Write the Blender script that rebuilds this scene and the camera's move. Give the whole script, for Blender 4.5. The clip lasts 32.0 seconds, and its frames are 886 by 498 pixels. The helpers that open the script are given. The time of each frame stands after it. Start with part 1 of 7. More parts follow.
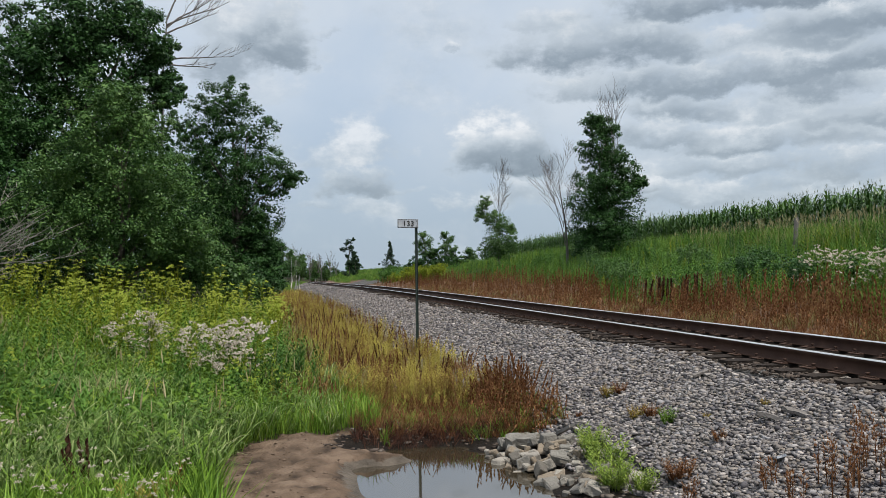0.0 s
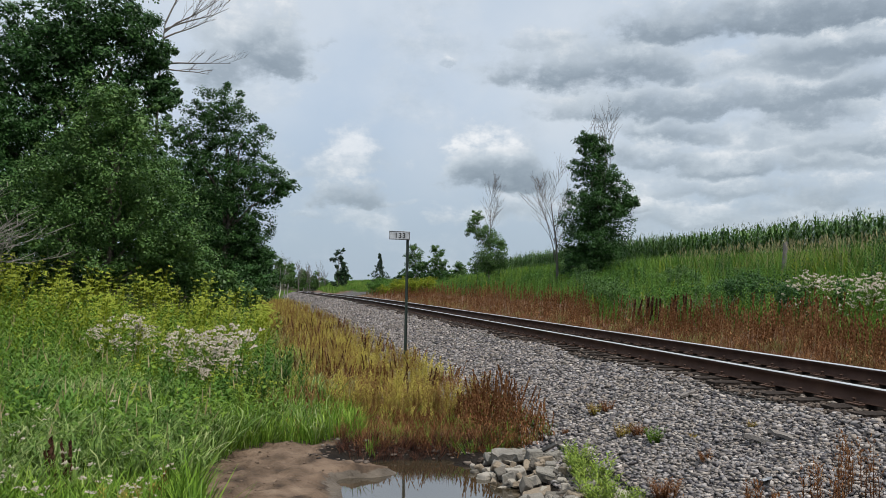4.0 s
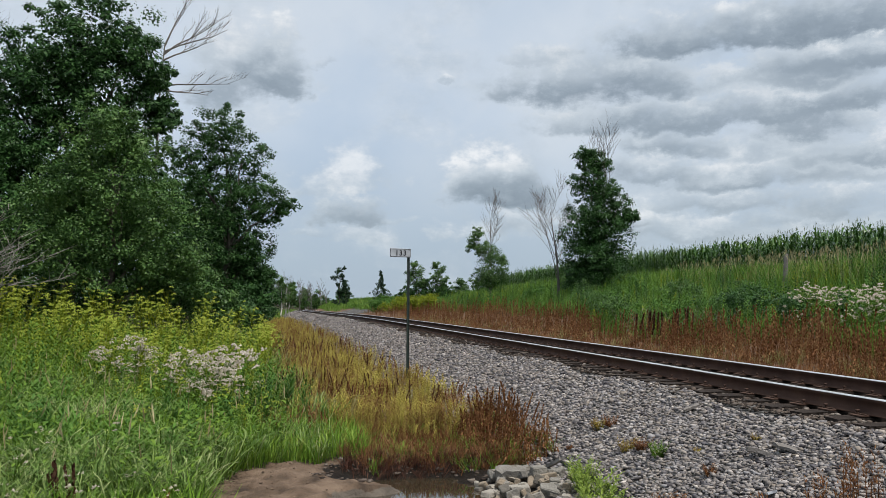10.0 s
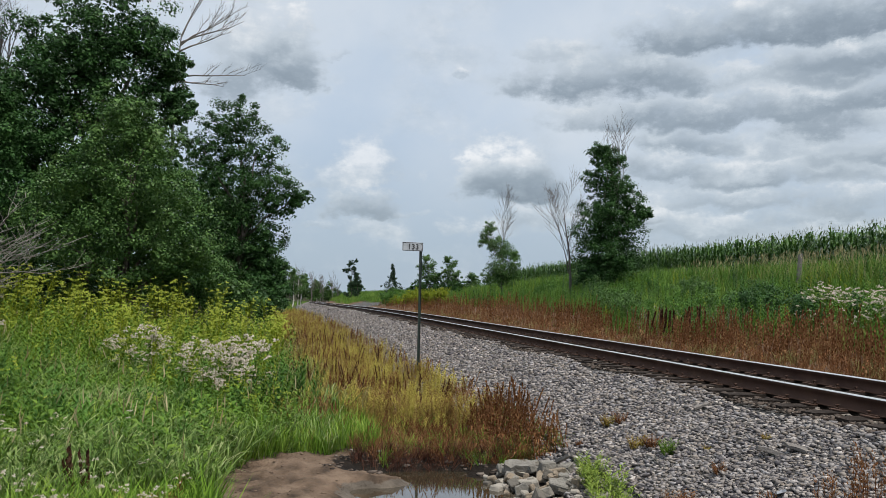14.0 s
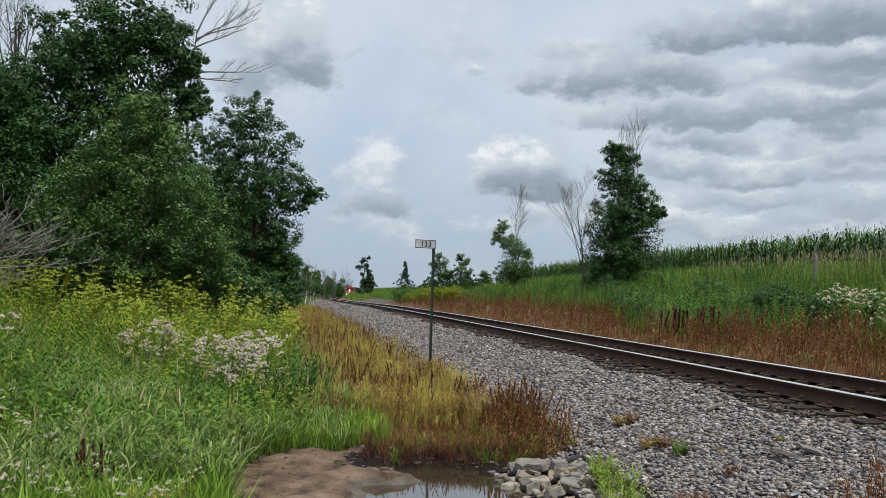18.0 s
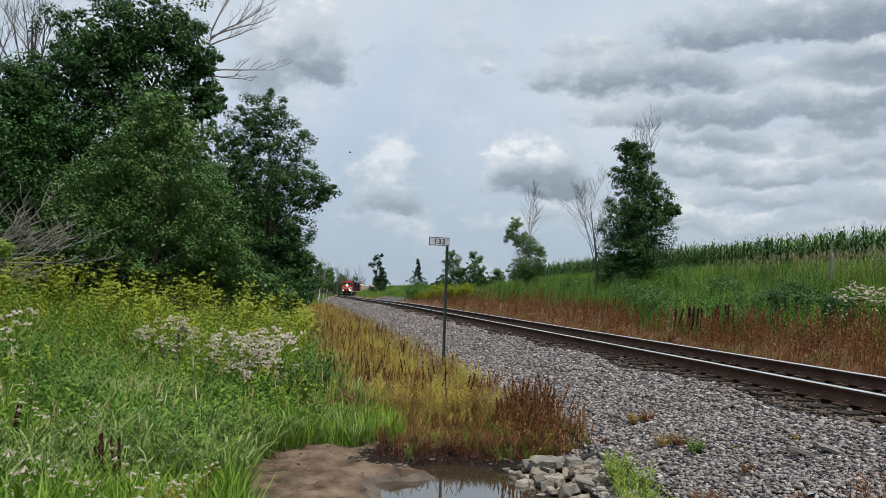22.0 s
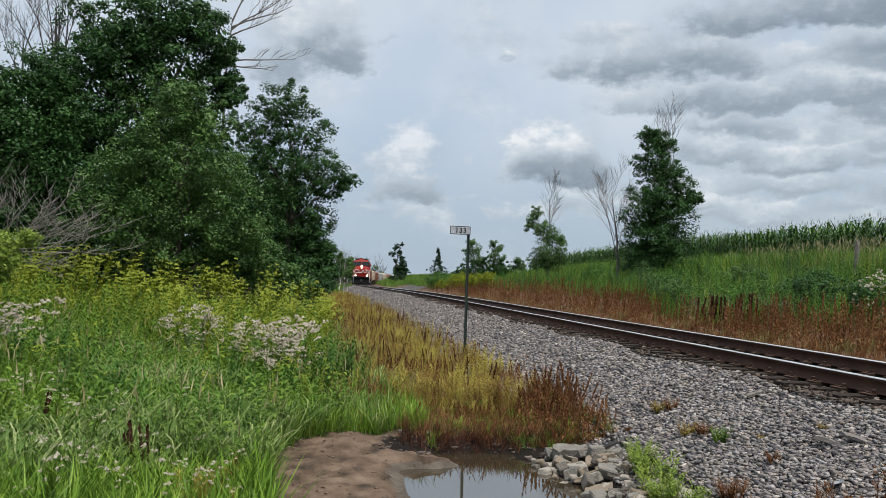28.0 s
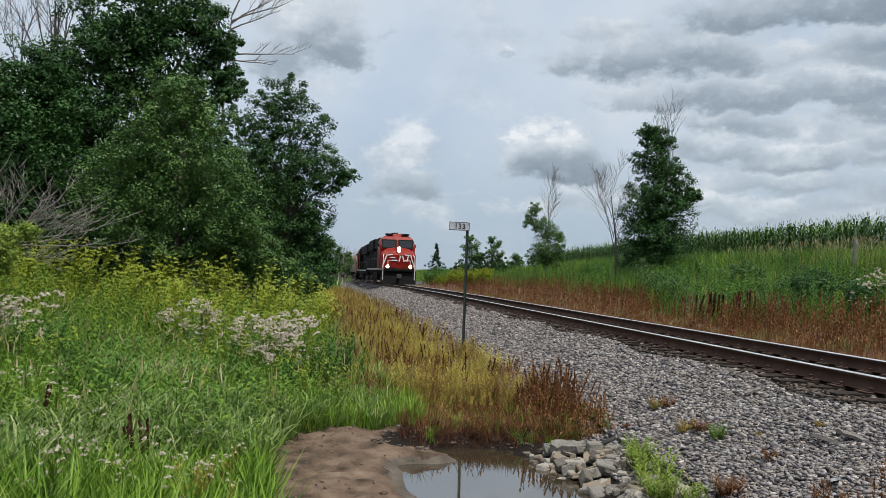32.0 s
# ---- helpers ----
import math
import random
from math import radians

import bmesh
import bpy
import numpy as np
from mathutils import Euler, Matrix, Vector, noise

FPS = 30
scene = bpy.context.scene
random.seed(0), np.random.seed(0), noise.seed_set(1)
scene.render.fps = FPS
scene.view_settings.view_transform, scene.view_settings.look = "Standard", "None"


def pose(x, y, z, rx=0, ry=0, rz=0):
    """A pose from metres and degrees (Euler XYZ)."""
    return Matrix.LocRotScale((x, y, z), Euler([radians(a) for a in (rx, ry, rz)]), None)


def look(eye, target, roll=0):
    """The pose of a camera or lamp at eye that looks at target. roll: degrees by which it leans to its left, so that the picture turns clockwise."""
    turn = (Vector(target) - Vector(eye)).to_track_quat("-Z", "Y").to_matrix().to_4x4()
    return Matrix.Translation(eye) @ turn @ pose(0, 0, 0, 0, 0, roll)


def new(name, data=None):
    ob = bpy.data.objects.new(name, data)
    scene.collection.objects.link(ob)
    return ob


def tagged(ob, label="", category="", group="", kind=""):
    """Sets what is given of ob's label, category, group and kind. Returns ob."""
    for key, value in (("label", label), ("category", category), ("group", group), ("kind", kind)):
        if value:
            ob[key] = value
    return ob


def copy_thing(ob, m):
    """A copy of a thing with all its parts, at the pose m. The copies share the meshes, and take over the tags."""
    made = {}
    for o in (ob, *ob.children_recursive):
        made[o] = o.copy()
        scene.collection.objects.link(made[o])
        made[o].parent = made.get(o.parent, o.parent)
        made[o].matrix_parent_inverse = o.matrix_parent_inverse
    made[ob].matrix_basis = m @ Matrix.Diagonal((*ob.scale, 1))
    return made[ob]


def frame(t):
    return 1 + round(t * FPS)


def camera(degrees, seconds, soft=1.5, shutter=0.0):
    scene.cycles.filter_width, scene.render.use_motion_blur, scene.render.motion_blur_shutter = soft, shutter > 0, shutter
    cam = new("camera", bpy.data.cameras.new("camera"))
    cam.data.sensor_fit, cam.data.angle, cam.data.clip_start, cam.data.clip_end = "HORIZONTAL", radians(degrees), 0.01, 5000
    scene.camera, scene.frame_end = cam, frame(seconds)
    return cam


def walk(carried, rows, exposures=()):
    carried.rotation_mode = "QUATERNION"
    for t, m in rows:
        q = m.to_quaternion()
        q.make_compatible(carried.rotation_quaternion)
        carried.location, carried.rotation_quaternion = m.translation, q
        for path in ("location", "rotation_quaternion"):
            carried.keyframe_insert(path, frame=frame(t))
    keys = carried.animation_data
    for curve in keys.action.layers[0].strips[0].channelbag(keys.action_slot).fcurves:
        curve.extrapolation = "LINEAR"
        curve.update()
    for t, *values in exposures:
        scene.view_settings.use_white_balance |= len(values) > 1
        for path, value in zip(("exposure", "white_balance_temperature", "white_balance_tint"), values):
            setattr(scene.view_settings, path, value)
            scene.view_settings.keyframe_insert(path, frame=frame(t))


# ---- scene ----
# The camera: held by hand, beside a single railway track that runs along +y.
PATH_ROWS = [
    (0, 0.051, 0.039, 1.240, 91.50, 1.00, -12.33), (0.5, 0.043, 0.036, 1.236, 91.71, 0.93, -12.85), (1, 0.043, 0.037, 1.235, 92.38, -0.45, -13.50),
    (1.5, 0.047, 0.029, 1.235, 92.62, -0.90, -14.11), (2, 0.058, 0.030, 1.228, 92.62, -0.96, -15.04), (2.5, 0.043, 0.033, 1.220, 92.60, -1.25, -15.14),
    (3, 0.035, 0.037, 1.218, 92.59, -1.28, -14.82), (3.5, 0.022, 0.042, 1.224, 92.54, -1.04, -13.71), (5.5, 0.024, 0.017, 1.227, 92.46, -0.65, -12.67),
    (6, 0.014, 0.005, 1.227, 92.45, -0.51, -12.57), (6.5, 0.011, -0.000, 1.232, 92.42, -0.24, -12.46), (7, 0.017, 0.003, 1.234, 92.41, 0.00, -12.34),
    (7.5, 0.018, 0.005, 1.237, 92.40, 0.01, -12.24), (8, 0.023, 0.013, 1.239, 93.01, -0.08, -12.30), (8.5, 0.026, 0.020, 1.238, 93.47, -0.12, -12.64),
    (9, 0.028, 0.017, 1.235, 93.79, 0.08, -12.89), (9.5, 0.026, 0.015, 1.233, 93.78, 0.12, -13.12), (10, 0.017, 0.013, 1.232, 93.69, -0.02, -13.02),
    (10.5, 0.015, 0.001, 1.231, 93.46, -0.04, -12.92), (11, 0.014, -0.004, 1.230, 93.44, -0.30, -12.82), (11.5, 0.009, -0.004, 1.230, 93.41, -0.71, -12.73),
    (12, 0.003, -0.001, 1.232, 93.38, -0.78, -12.65), (12.5, 0.001, 0.002, 1.231, 93.34, -0.91, -12.55), (13, 0.000, -0.000, 1.230, 93.33, -0.91, -12.44),
    (13.5, 0.005, -0.014, 1.231, 93.30, -0.97, -12.31), (14, 0.004, -0.015, 1.232, 93.26, -0.94, -12.20), (14.5, -0.003, -0.003, 1.228, 93.25, -0.98, -12.10),
    (16.5, -0.000, 0.015, 1.229, 93.15, -1.10, -11.65), (17, -0.007, 0.012, 1.222, 93.16, -1.29, -11.56), (17.5, -0.002, 0.007, 1.228, 93.10, -1.45, -11.44),
    (18, -0.000, 0.001, 1.228, 93.08, -1.48, -11.32), (18.5, 0.000, -0.001, 1.221, 93.06, -1.52, -11.21), (19, 0.001, -0.003, 1.226, 93.03, -1.48, -11.10),
    (19.5, -0.005, -0.012, 1.225, 93.01, -1.49, -10.98), (20, -0.017, -0.016, 1.221, 92.98, -1.58, -10.89), (20.5, -0.022, -0.007, 1.222, 92.95, -1.61, -10.77),
    (21, -0.025, -0.003, 1.224, 92.92, -1.58, -10.63), (21.5, -0.030, -0.002, 1.224, 92.90, -1.58, -10.51), (22, -0.025, -0.002, 1.219, 92.89, -1.62, -10.41),
    (22.5, -0.031, 0.002, 1.222, 92.85, -1.70, -10.31), (23, -0.034, 0.007, 1.221, 92.82, -1.74, -10.19), (23.5, -0.029, 0.007, 1.218, 92.83, -1.62, -10.05),
    (24, -0.034, 0.001, 1.220, 92.80, -1.63, -9.94), (24.5, -0.039, -0.004, 1.222, 92.75, -1.74, -9.83), (25, -0.041, -0.001, 1.222, 92.72, -1.71, -9.70),
    (25.5, -0.053, -0.011, 1.220, 92.71, -1.69, -9.61), (27.5, -0.056, -0.011, 1.216, 92.34, -1.63, -9.09), (28, -0.057, -0.007, 1.216, 92.05, -1.55, -8.96),
    (28.5, -0.052, -0.005, 1.215, 91.90, -1.46, -8.83), (29, -0.068, -0.007, 1.213, 91.87, -1.50, -8.73), (29.5, -0.069, -0.015, 1.215, 91.85, -1.43, -8.60),
    (30, -0.073, -0.019, 1.212, 91.83, -1.47, -8.50), (30.5, -0.079, -0.020, 1.215, 91.79, -1.52, -8.38), (31, -0.080, -0.018, 1.214, 91.77, -1.52, -8.25),
    (31.5, -0.082, -0.013, 1.216, 91.75, -1.62, -8.42), (32, -0.079, -0.022, 1.218, 91.74, -1.93, -9.10),
]
cam = camera(58.5, 32.0, soft=0.6)
walk(cam, [(t, pose(x, y, z, a, b, c)) for t, x, y, z, a, b, c in PATH_ROWS])

# ---- sky and light ----
SUN_EL, SUN_AZ = radians(68), radians(150)   # azimuth from +y towards +x
scene.view_settings.exposure = 0.0


def ramp_node(N, stops):
    r = N.new("ShaderNodeValToRGB")
    while len(r.color_ramp.elements) < len(stops):
        r.color_ramp.elements.new(0.5)
    for e, (p, c) in zip(r.color_ramp.elements, stops):
        e.position, e.color = p, (*c, 1)
    return r


def build_world():
    w = bpy.data.worlds.new("sky")
    scene.world = w
    w.use_nodes = True
    nt = w.node_tree
    N, L = nt.nodes, nt.links
    N.clear()

    def math_node(op, a, b=None, clamp=False):
        n = N.new("ShaderNodeMath")
        n.operation, n.use_clamp = op, clamp
        for i, v in enumerate((a, b)):
            if v is None:
                continue
            if isinstance(v, (int, float)):
                n.inputs[i].default_value = v
            else:
                L.new(v, n.inputs[i])
        return n.outputs[0]

    def smooth(v, lo, hi):
        n = N.new("ShaderNodeMapRange")
        n.interpolation_type = "SMOOTHSTEP"
        n.inputs["From Min"].default_value, n.inputs["From Max"].default_value = lo, hi
        L.new(v, n.inputs["Value"])
        return n.outputs["Result"]

    tc = N.new("ShaderNodeTexCoord")
    sep = N.new("ShaderNodeSeparateXYZ")
    L.new(tc.outputs["Generated"], sep.inputs[0])
    x, y, z = sep.outputs
    az = math_node("ARCTAN2", x, y)
    el = math_node("ARCSINE", z)
    # clouds: azimuth, elevation of the base, half width, height, thickness, tone; those higher up lie nearer
    far_clouds = [(0.113, 0.072, 0.053, 0.026, 0.5, 0.62), (0.259, 0.073, 0.034, 0.03, 0.6, 0.7), (0.537, 0.075, 0.109, 0.03, 0.7, 0.5), (0.056, 0.081, 0.028, 0.011, 0.4, 0.6), (0.316, 0.082, 0.043, 0.047, 0.7, 0.62), 
        (0.661, 0.089, 0.087, 0.027, 0.7, 0.5), (0.113, 0.096, 0.062, 0.045, 0.9, 0.36), (0.177, 0.101, 0.032, 0.01, 0.4, 0.6), (0.684, 0.102, 0.074, 0.033, 0.85, 0.55), (0.411, 0.108, 0.069, 0.028, 0.5, 0.55), 
        (0.57, 0.111, 0.088, 0.033, 0.85, 0.50), (0.43, 0.088, 0.08, 0.025, 0.8, 0.42), (0.70, 0.075, 0.08, 0.022, 0.8, 0.42)]
    mid_clouds = [(0.288, 0.131, 0.063, 0.078, 0.95, 0.8), (0.305, 0.118, 0.080, 0.05, 0.95, 0.20), (0.064, 0.134, 0.034, 0.032, 0.6, 0.72), (0.696, 0.135, 0.062, 0.041, 0.9, 0.6), (0.595, 0.138, 0.099, 0.033, 0.9, 0.42), 
        (0.119, 0.145, 0.053, 0.05, 0.75, 0.85), (0.632, 0.17, 0.072, 0.031, 0.8, 0.66), (0.503, 0.177, 0.073, 0.035, 0.9, 0.42), (0.657, 0.188, 0.074, 0.056, 0.9, 0.36), (0.717, 0.193, 0.044, 0.055, 0.8, 0.75), (0.70, 0.214, 0.11, 0.04, 0.95, 0.36), (0.74, 0.155, 0.09, 0.035, 0.9, 0.42), (0.48, 0.147, 0.07, 0.03, 0.85, 0.40), 
        (0.52, 0.204, 0.189, 0.043, 0.95, 0.36)]
    near_clouds = [(-0.007, 0.208, 0.045, 0.034, 0.4, 0.75), (-0.038, 0.239, 0.064, 0.097, 0.9, 0.42), (0.562, 0.245, 0.108, 0.038, 0.85, 0.8), (0.429, 0.247, 0.14, 0.063, 1, 0.33), (0.675, 0.25, 0.093, 0.057, 0.9, 0.45), 
        (0.013, 0.252, 0.043, 0.088, 0.95, 0.33), (0.238, 0.277, 0.014, 0.008, 0.5, 0.4), (0.07, 0.292, 0.02, 0.006, 0.4, 0.4), (0.338, 0.294, 0.039, 0.026, 0.6, 0.6), (0.579, 0.296, 0.17, 0.046, 1, 0.3), (0.74, 0.300, 0.17, 0.055, 1, 0.28), (0.75, 0.262, 0.13, 0.04, 0.95, 0.36)]

    def noise(scale, detail, rough, vec):
        n = N.new("ShaderNodeTexNoise")
        n.inputs["Scale"].default_value, n.inputs["Detail"].default_value, n.inputs["Roughness"].default_value = scale, detail, rough
        L.new(vec, n.inputs["Vector"])
        return n.outputs

    ang = N.new("ShaderNodeCombineXYZ")
    L.new(az, ang.inputs[0])
    L.new(math_node("MULTIPLY", el, 1.5), ang.inputs[1])
    # uneven outlines: bend the clouds' own coordinates
    ws = N.new("ShaderNodeSeparateColor")
    L.new(noise(11.0, 9.0, 0.62, ang.outputs[0])["Color"], ws.inputs[0])
    az1 = math_node("ADD", az, math_node("MULTIPLY", math_node("SUBTRACT", ws.outputs[0], 0.5), 0.15))
    el1 = math_node("ADD", el, math_node("MULTIPLY", math_node("SUBTRACT", ws.outputs[1], 0.5), 0.060))
    wob = N.new("ShaderNodeCombineXYZ")
    L.new(math_node("ADD", az, math_node("MULTIPLY", math_node("SUBTRACT", ws.outputs[2], 0.5), 0.05)), wob.inputs[0])
    L.new(math_node("MULTIPLY", el1, 1.5), wob.inputs[1])
    vo = N.new("ShaderNodeTexVoronoi")
    vo.feature = "SMOOTH_F1"
    vo.inputs["Scale"].default_value, vo.inputs["Detail"].default_value = 22.0, 3.0
    vo.inputs["Smoothness"].default_value, vo.inputs["Roughness"].default_value = 0.6, 0.6
    L.new(wob.outputs[0], vo.inputs["Vector"])
    vo.normalize = True
    heap = math_node("SUBTRACT", 0.34, vo.outputs["Distance"])
    fine = math_node("SUBTRACT", noise(15.0, 10.0, 0.66, ang.outputs[0])["Fac"], 0.5)
    rough_edge = math_node("ADD", math_node("MULTIPLY", heap, 1.5), math_node("MULTIPLY", fine, 3.0))
    # a thin general layer of broken cloud between the heaps
    thin = noise(7.0, 7.0, 0.58, wob.outputs[0])["Fac"]
    cover = math_node("MULTIPLY", smooth(math_node("ADD", thin, math_node("MULTIPLY", az, 0.10)), 0.46, 0.72), 0.62)
    lit = math_node("ADD", 0.62, math_node("MULTIPLY", rough_edge, 0.35))
    for a0, e0, ra, h, thick, tone in far_clouds + mid_clouds + near_clouds:
        da = math_node("MULTIPLY", math_node("SUBTRACT", az1, a0), 1 / (ra * 1.12))
        de = math_node("MULTIPLY", math_node("SUBTRACT", el1, e0 + 0.18 * h), 1 / (h * 0.95))
        dv = math_node("MAXIMUM", de, math_node("MULTIPLY", de, -2.6))
        r2 = math_node("ADD", math_node("MULTIPLY", da, da), math_node("MULTIPLY", dv, dv))
        body = math_node("SUBTRACT", math_node("ADD", rough_edge, 1.0), r2)
        alpha = math_node("MULTIPLY", smooth(body, -0.10, 1.05), thick)
        own = math_node("ADD", math_node("MULTIPLY", de, 0.62), math_node("ADD", math_node("MULTIPLY", rough_edge, 0.40), tone - 0.14), True)
        lit = math_node("ADD", lit, math_node("MULTIPLY", alpha, math_node("SUBTRACT", own, lit)))
        cover = math_node("ADD", cover, math_node("MULTIPLY", alpha, math_node("SUBTRACT", 1.0, cover)))
    ramp = N.new("ShaderNodeValToRGB")
    cr = ramp.color_ramp
    stops = [(0.0, (0.225, 0.278, 0.335)), (0.3, (0.340, 0.405, 0.470)), (0.6, (0.560, 0.630, 0.695)), (1.0, (0.96, 0.975, 0.99))]
    while len(cr.elements) < len(stops):
        cr.elements.new(0.5)
    for e, (p, c) in zip(cr.elements, stops):
        e.position, e.color = p, (*c, 1)
    L.new(lit, ramp.inputs[0])
    veil = N.new("ShaderNodeMix")
    veil.data_type = "RGBA"
    haze_noise = N.new("ShaderNodeTexNoise")
    haze_noise.inputs["Scale"].default_value, haze_noise.inputs["Detail"].default_value = 4.0, 6.0
    L.new(tc.outputs["Generated"], haze_noise.inputs["Vector"])
    pale = ramp_node(N, [(0.35, (0.52, 0.63, 0.77)), (0.65, (0.69, 0.76, 0.84))])
    L.new(haze_noise.outputs["Fac"], pale.inputs[0])
    low = N.new("ShaderNodeMix")
    low.data_type = "RGBA"
    low.inputs["A"].default_value = (0.42, 0.52, 0.63, 1)
    L.new(smooth(el, 0.02, 0.24), low.inputs["Factor"])
    L.new(pale.outputs[0], low.inputs["B"])
    L.new(low.outputs["Result"], veil.inputs["A"])
    L.new(cover, veil.inputs["Factor"])
    L.new(ramp.outputs[0], veil.inputs["B"])
    sky = N.new("ShaderNodeTexSky")
    sky.sky_type, sky.sun_disc = "NISHITA", False
    sky.sun_elevation, sky.sun_rotation = SUN_EL, SUN_AZ
    skyb = N.new("ShaderNodeVectorMath")
    skyb.operation = "SCALE"
    skyb.inputs["Scale"].default_value = 0.09
    L.new(sky.outputs[0], skyb.inputs[0])
    mix = N.new("ShaderNodeMix")
    mix.data_type = "RGBA"
    mix.inputs["Factor"].default_value = 0.90
    L.new(skyb.outputs[0], mix.inputs["A"])
    L.new(veil.outputs["Result"], mix.inputs["B"])
    bg = N.new("ShaderNodeBackground")
    bg.inputs["Strength"].default_value = 1.0
    L.new(mix.outputs["Result"], bg.inputs["Color"])
    out = N.new("ShaderNodeOutputWorld")
    L.new(bg.outputs[0], out.inputs["Surface"])


build_world()
sun = new("sun", bpy.data.lights.new("sun", "SUN"))
sun.data.energy, sun.data.angle, sun.data.color = 4.6, radians(4), (1.0, 0.96, 0.9)
sun_dir = Vector((math.sin(SUN_AZ) * math.cos(SUN_EL), math.cos(SUN_AZ) * math.cos(SUN_EL), math.sin(SUN_EL)))
sun.matrix_world = look(sun_dir * 100, (0, 0, 0))


# ---- materials ----
def shader(name, rough=0.8, metal=0.0):
    m = bpy.data.materials.new(name)
    m.use_nodes = True
    b = m.node_tree.nodes["Principled BSDF"]
    b.inputs["Roughness"].default_value, b.inputs["Metallic"].default_value = rough, metal
    return m, m.node_tree.nodes, m.node_tree.links, b


def surface(name, stops, scale=6.0, rough=0.8, metal=0.0, bump=0.3, bump_scale=60.0, spots=None):
    """A solid surface: colours by two scales of noise, fine relief, and optional spots (scale, from, to, colour)."""
    m, N, L, b = shader(name, rough, metal)
    tc = N.new("ShaderNodeTexCoord")
    a = N.new("ShaderNodeTexNoise")
    a.inputs["Scale"].default_value, a.inputs["Detail"].default_value = scale, 8
    L.new(tc.outputs["Object"], a.inputs["Vector"])
    r = ramp_node(N, stops)
    L.new(a.outputs["Fac"], r.inputs[0])
    col = r.outputs[0]
    if spots:
        s = N.new("ShaderNodeTexNoise")
        s.inputs["Scale"].default_value, s.inputs["Detail"].default_value = spots[0], 5
        L.new(tc.outputs["Object"], s.inputs["Vector"])
        mr = N.new("ShaderNodeMapRange")
        mr.inputs["From Min"].default_value, mr.inputs["From Max"].default_value = spots[1], spots[2]
        L.new(s.outputs["Fac"], mr.inputs["Value"])
        mx = N.new("ShaderNodeMix")
        mx.data_type = "RGBA"
        L.new(mr.outputs[0], mx.inputs["Factor"])
        L.new(col, mx.inputs["A"])
        mx.inputs["B"].default_value = (*spots[3], 1)
        col = mx.outputs["Result"]
    L.new(col, b.inputs["Base Color"])
    f = N.new("ShaderNodeTexNoise")
    f.inputs["Scale"].default_value, f.inputs["Detail"].default_value = bump_scale, 6
    L.new(tc.outputs["Object"], f.inputs["Vector"])
    bp = N.new("ShaderNodeBump")
    bp.inputs["Strength"].default_value, bp.inputs["Distance"].default_value = bump, 0.02
    L.new(f.outputs["Fac"], bp.inputs["Height"])
    L.new(bp.outputs[0], b.inputs["Normal"])
    return m


def islands(name, stops, rough=0.7, through_light=0.0, patch=0.0, patch_scale=0.5, gloss=0.12):
    """Many small pieces: each piece takes its own colour; patch lets neighbouring pieces drift together."""
    m, N, L, b = shader(name, rough)
    g = N.new("ShaderNodeNewGeometry")
    v = g.outputs["Random Per Island"]
    if patch:
        tc = N.new("ShaderNodeTexCoord")
        n = N.new("ShaderNodeTexNoise")
        n.inputs["Scale"].default_value, n.inputs["Detail"].default_value = patch_scale, 3
        L.new(tc.outputs["Object"], n.inputs["Vector"])
        mr = N.new("ShaderNodeMapRange")
        mr.inputs["From Min"].default_value, mr.inputs["From Max"].default_value = 0.3, 0.7
        L.new(n.outputs["Fac"], mr.inputs["Value"])
        mx = N.new("ShaderNodeMix")
        mx.inputs["Factor"].default_value = patch
        L.new(v, mx.inputs["A"])
        L.new(mr.outputs[0], mx.inputs["B"])
        v = mx.outputs["Result"]
    r = ramp_node(N, stops)
    L.new(v, r.inputs[0])
    L.new(r.outputs[0], b.inputs["Base Color"])
    b.inputs["Specular IOR Level"].default_value = gloss
    if through_light:
        t = N.new("ShaderNodeBsdfTranslucent")
        L.new(r.outputs[0], t.inputs["Color"])
        ms = N.new("ShaderNodeMixShader")
        ms.inputs[0].default_value = through_light
        L.new(b.outputs[0], ms.inputs[1])
        L.new(t.outputs[0], ms.inputs[2])
        L.new(ms.outputs[0], N["Material Output"].inputs["Surface"])
    return m


def dull(m, level=0.15):
    m.node_tree.nodes["Principled BSDF"].inputs["Specular IOR Level"].default_value = level
    return m


def plain(name, c, rough=0.5, metal=0.0, wear=0.25):
    lo = tuple(v * (1 - wear) for v in c)
    hi = tuple(min(1, v * (1 + wear * 0.5)) for v in c)
    return surface(name, [(0.3, lo), (0.7, hi)], 5.0, rough, metal, 0.08, 40.0)


def glow(name, c, strength):
    m, N, L, b = shader(name, 0.3)
    b.inputs["Base Color"].default_value = (*c, 1)
    b.inputs["Emission Color"].default_value = (*c, 1)
    b.inputs["Emission Strength"].default_value = strength
    return m


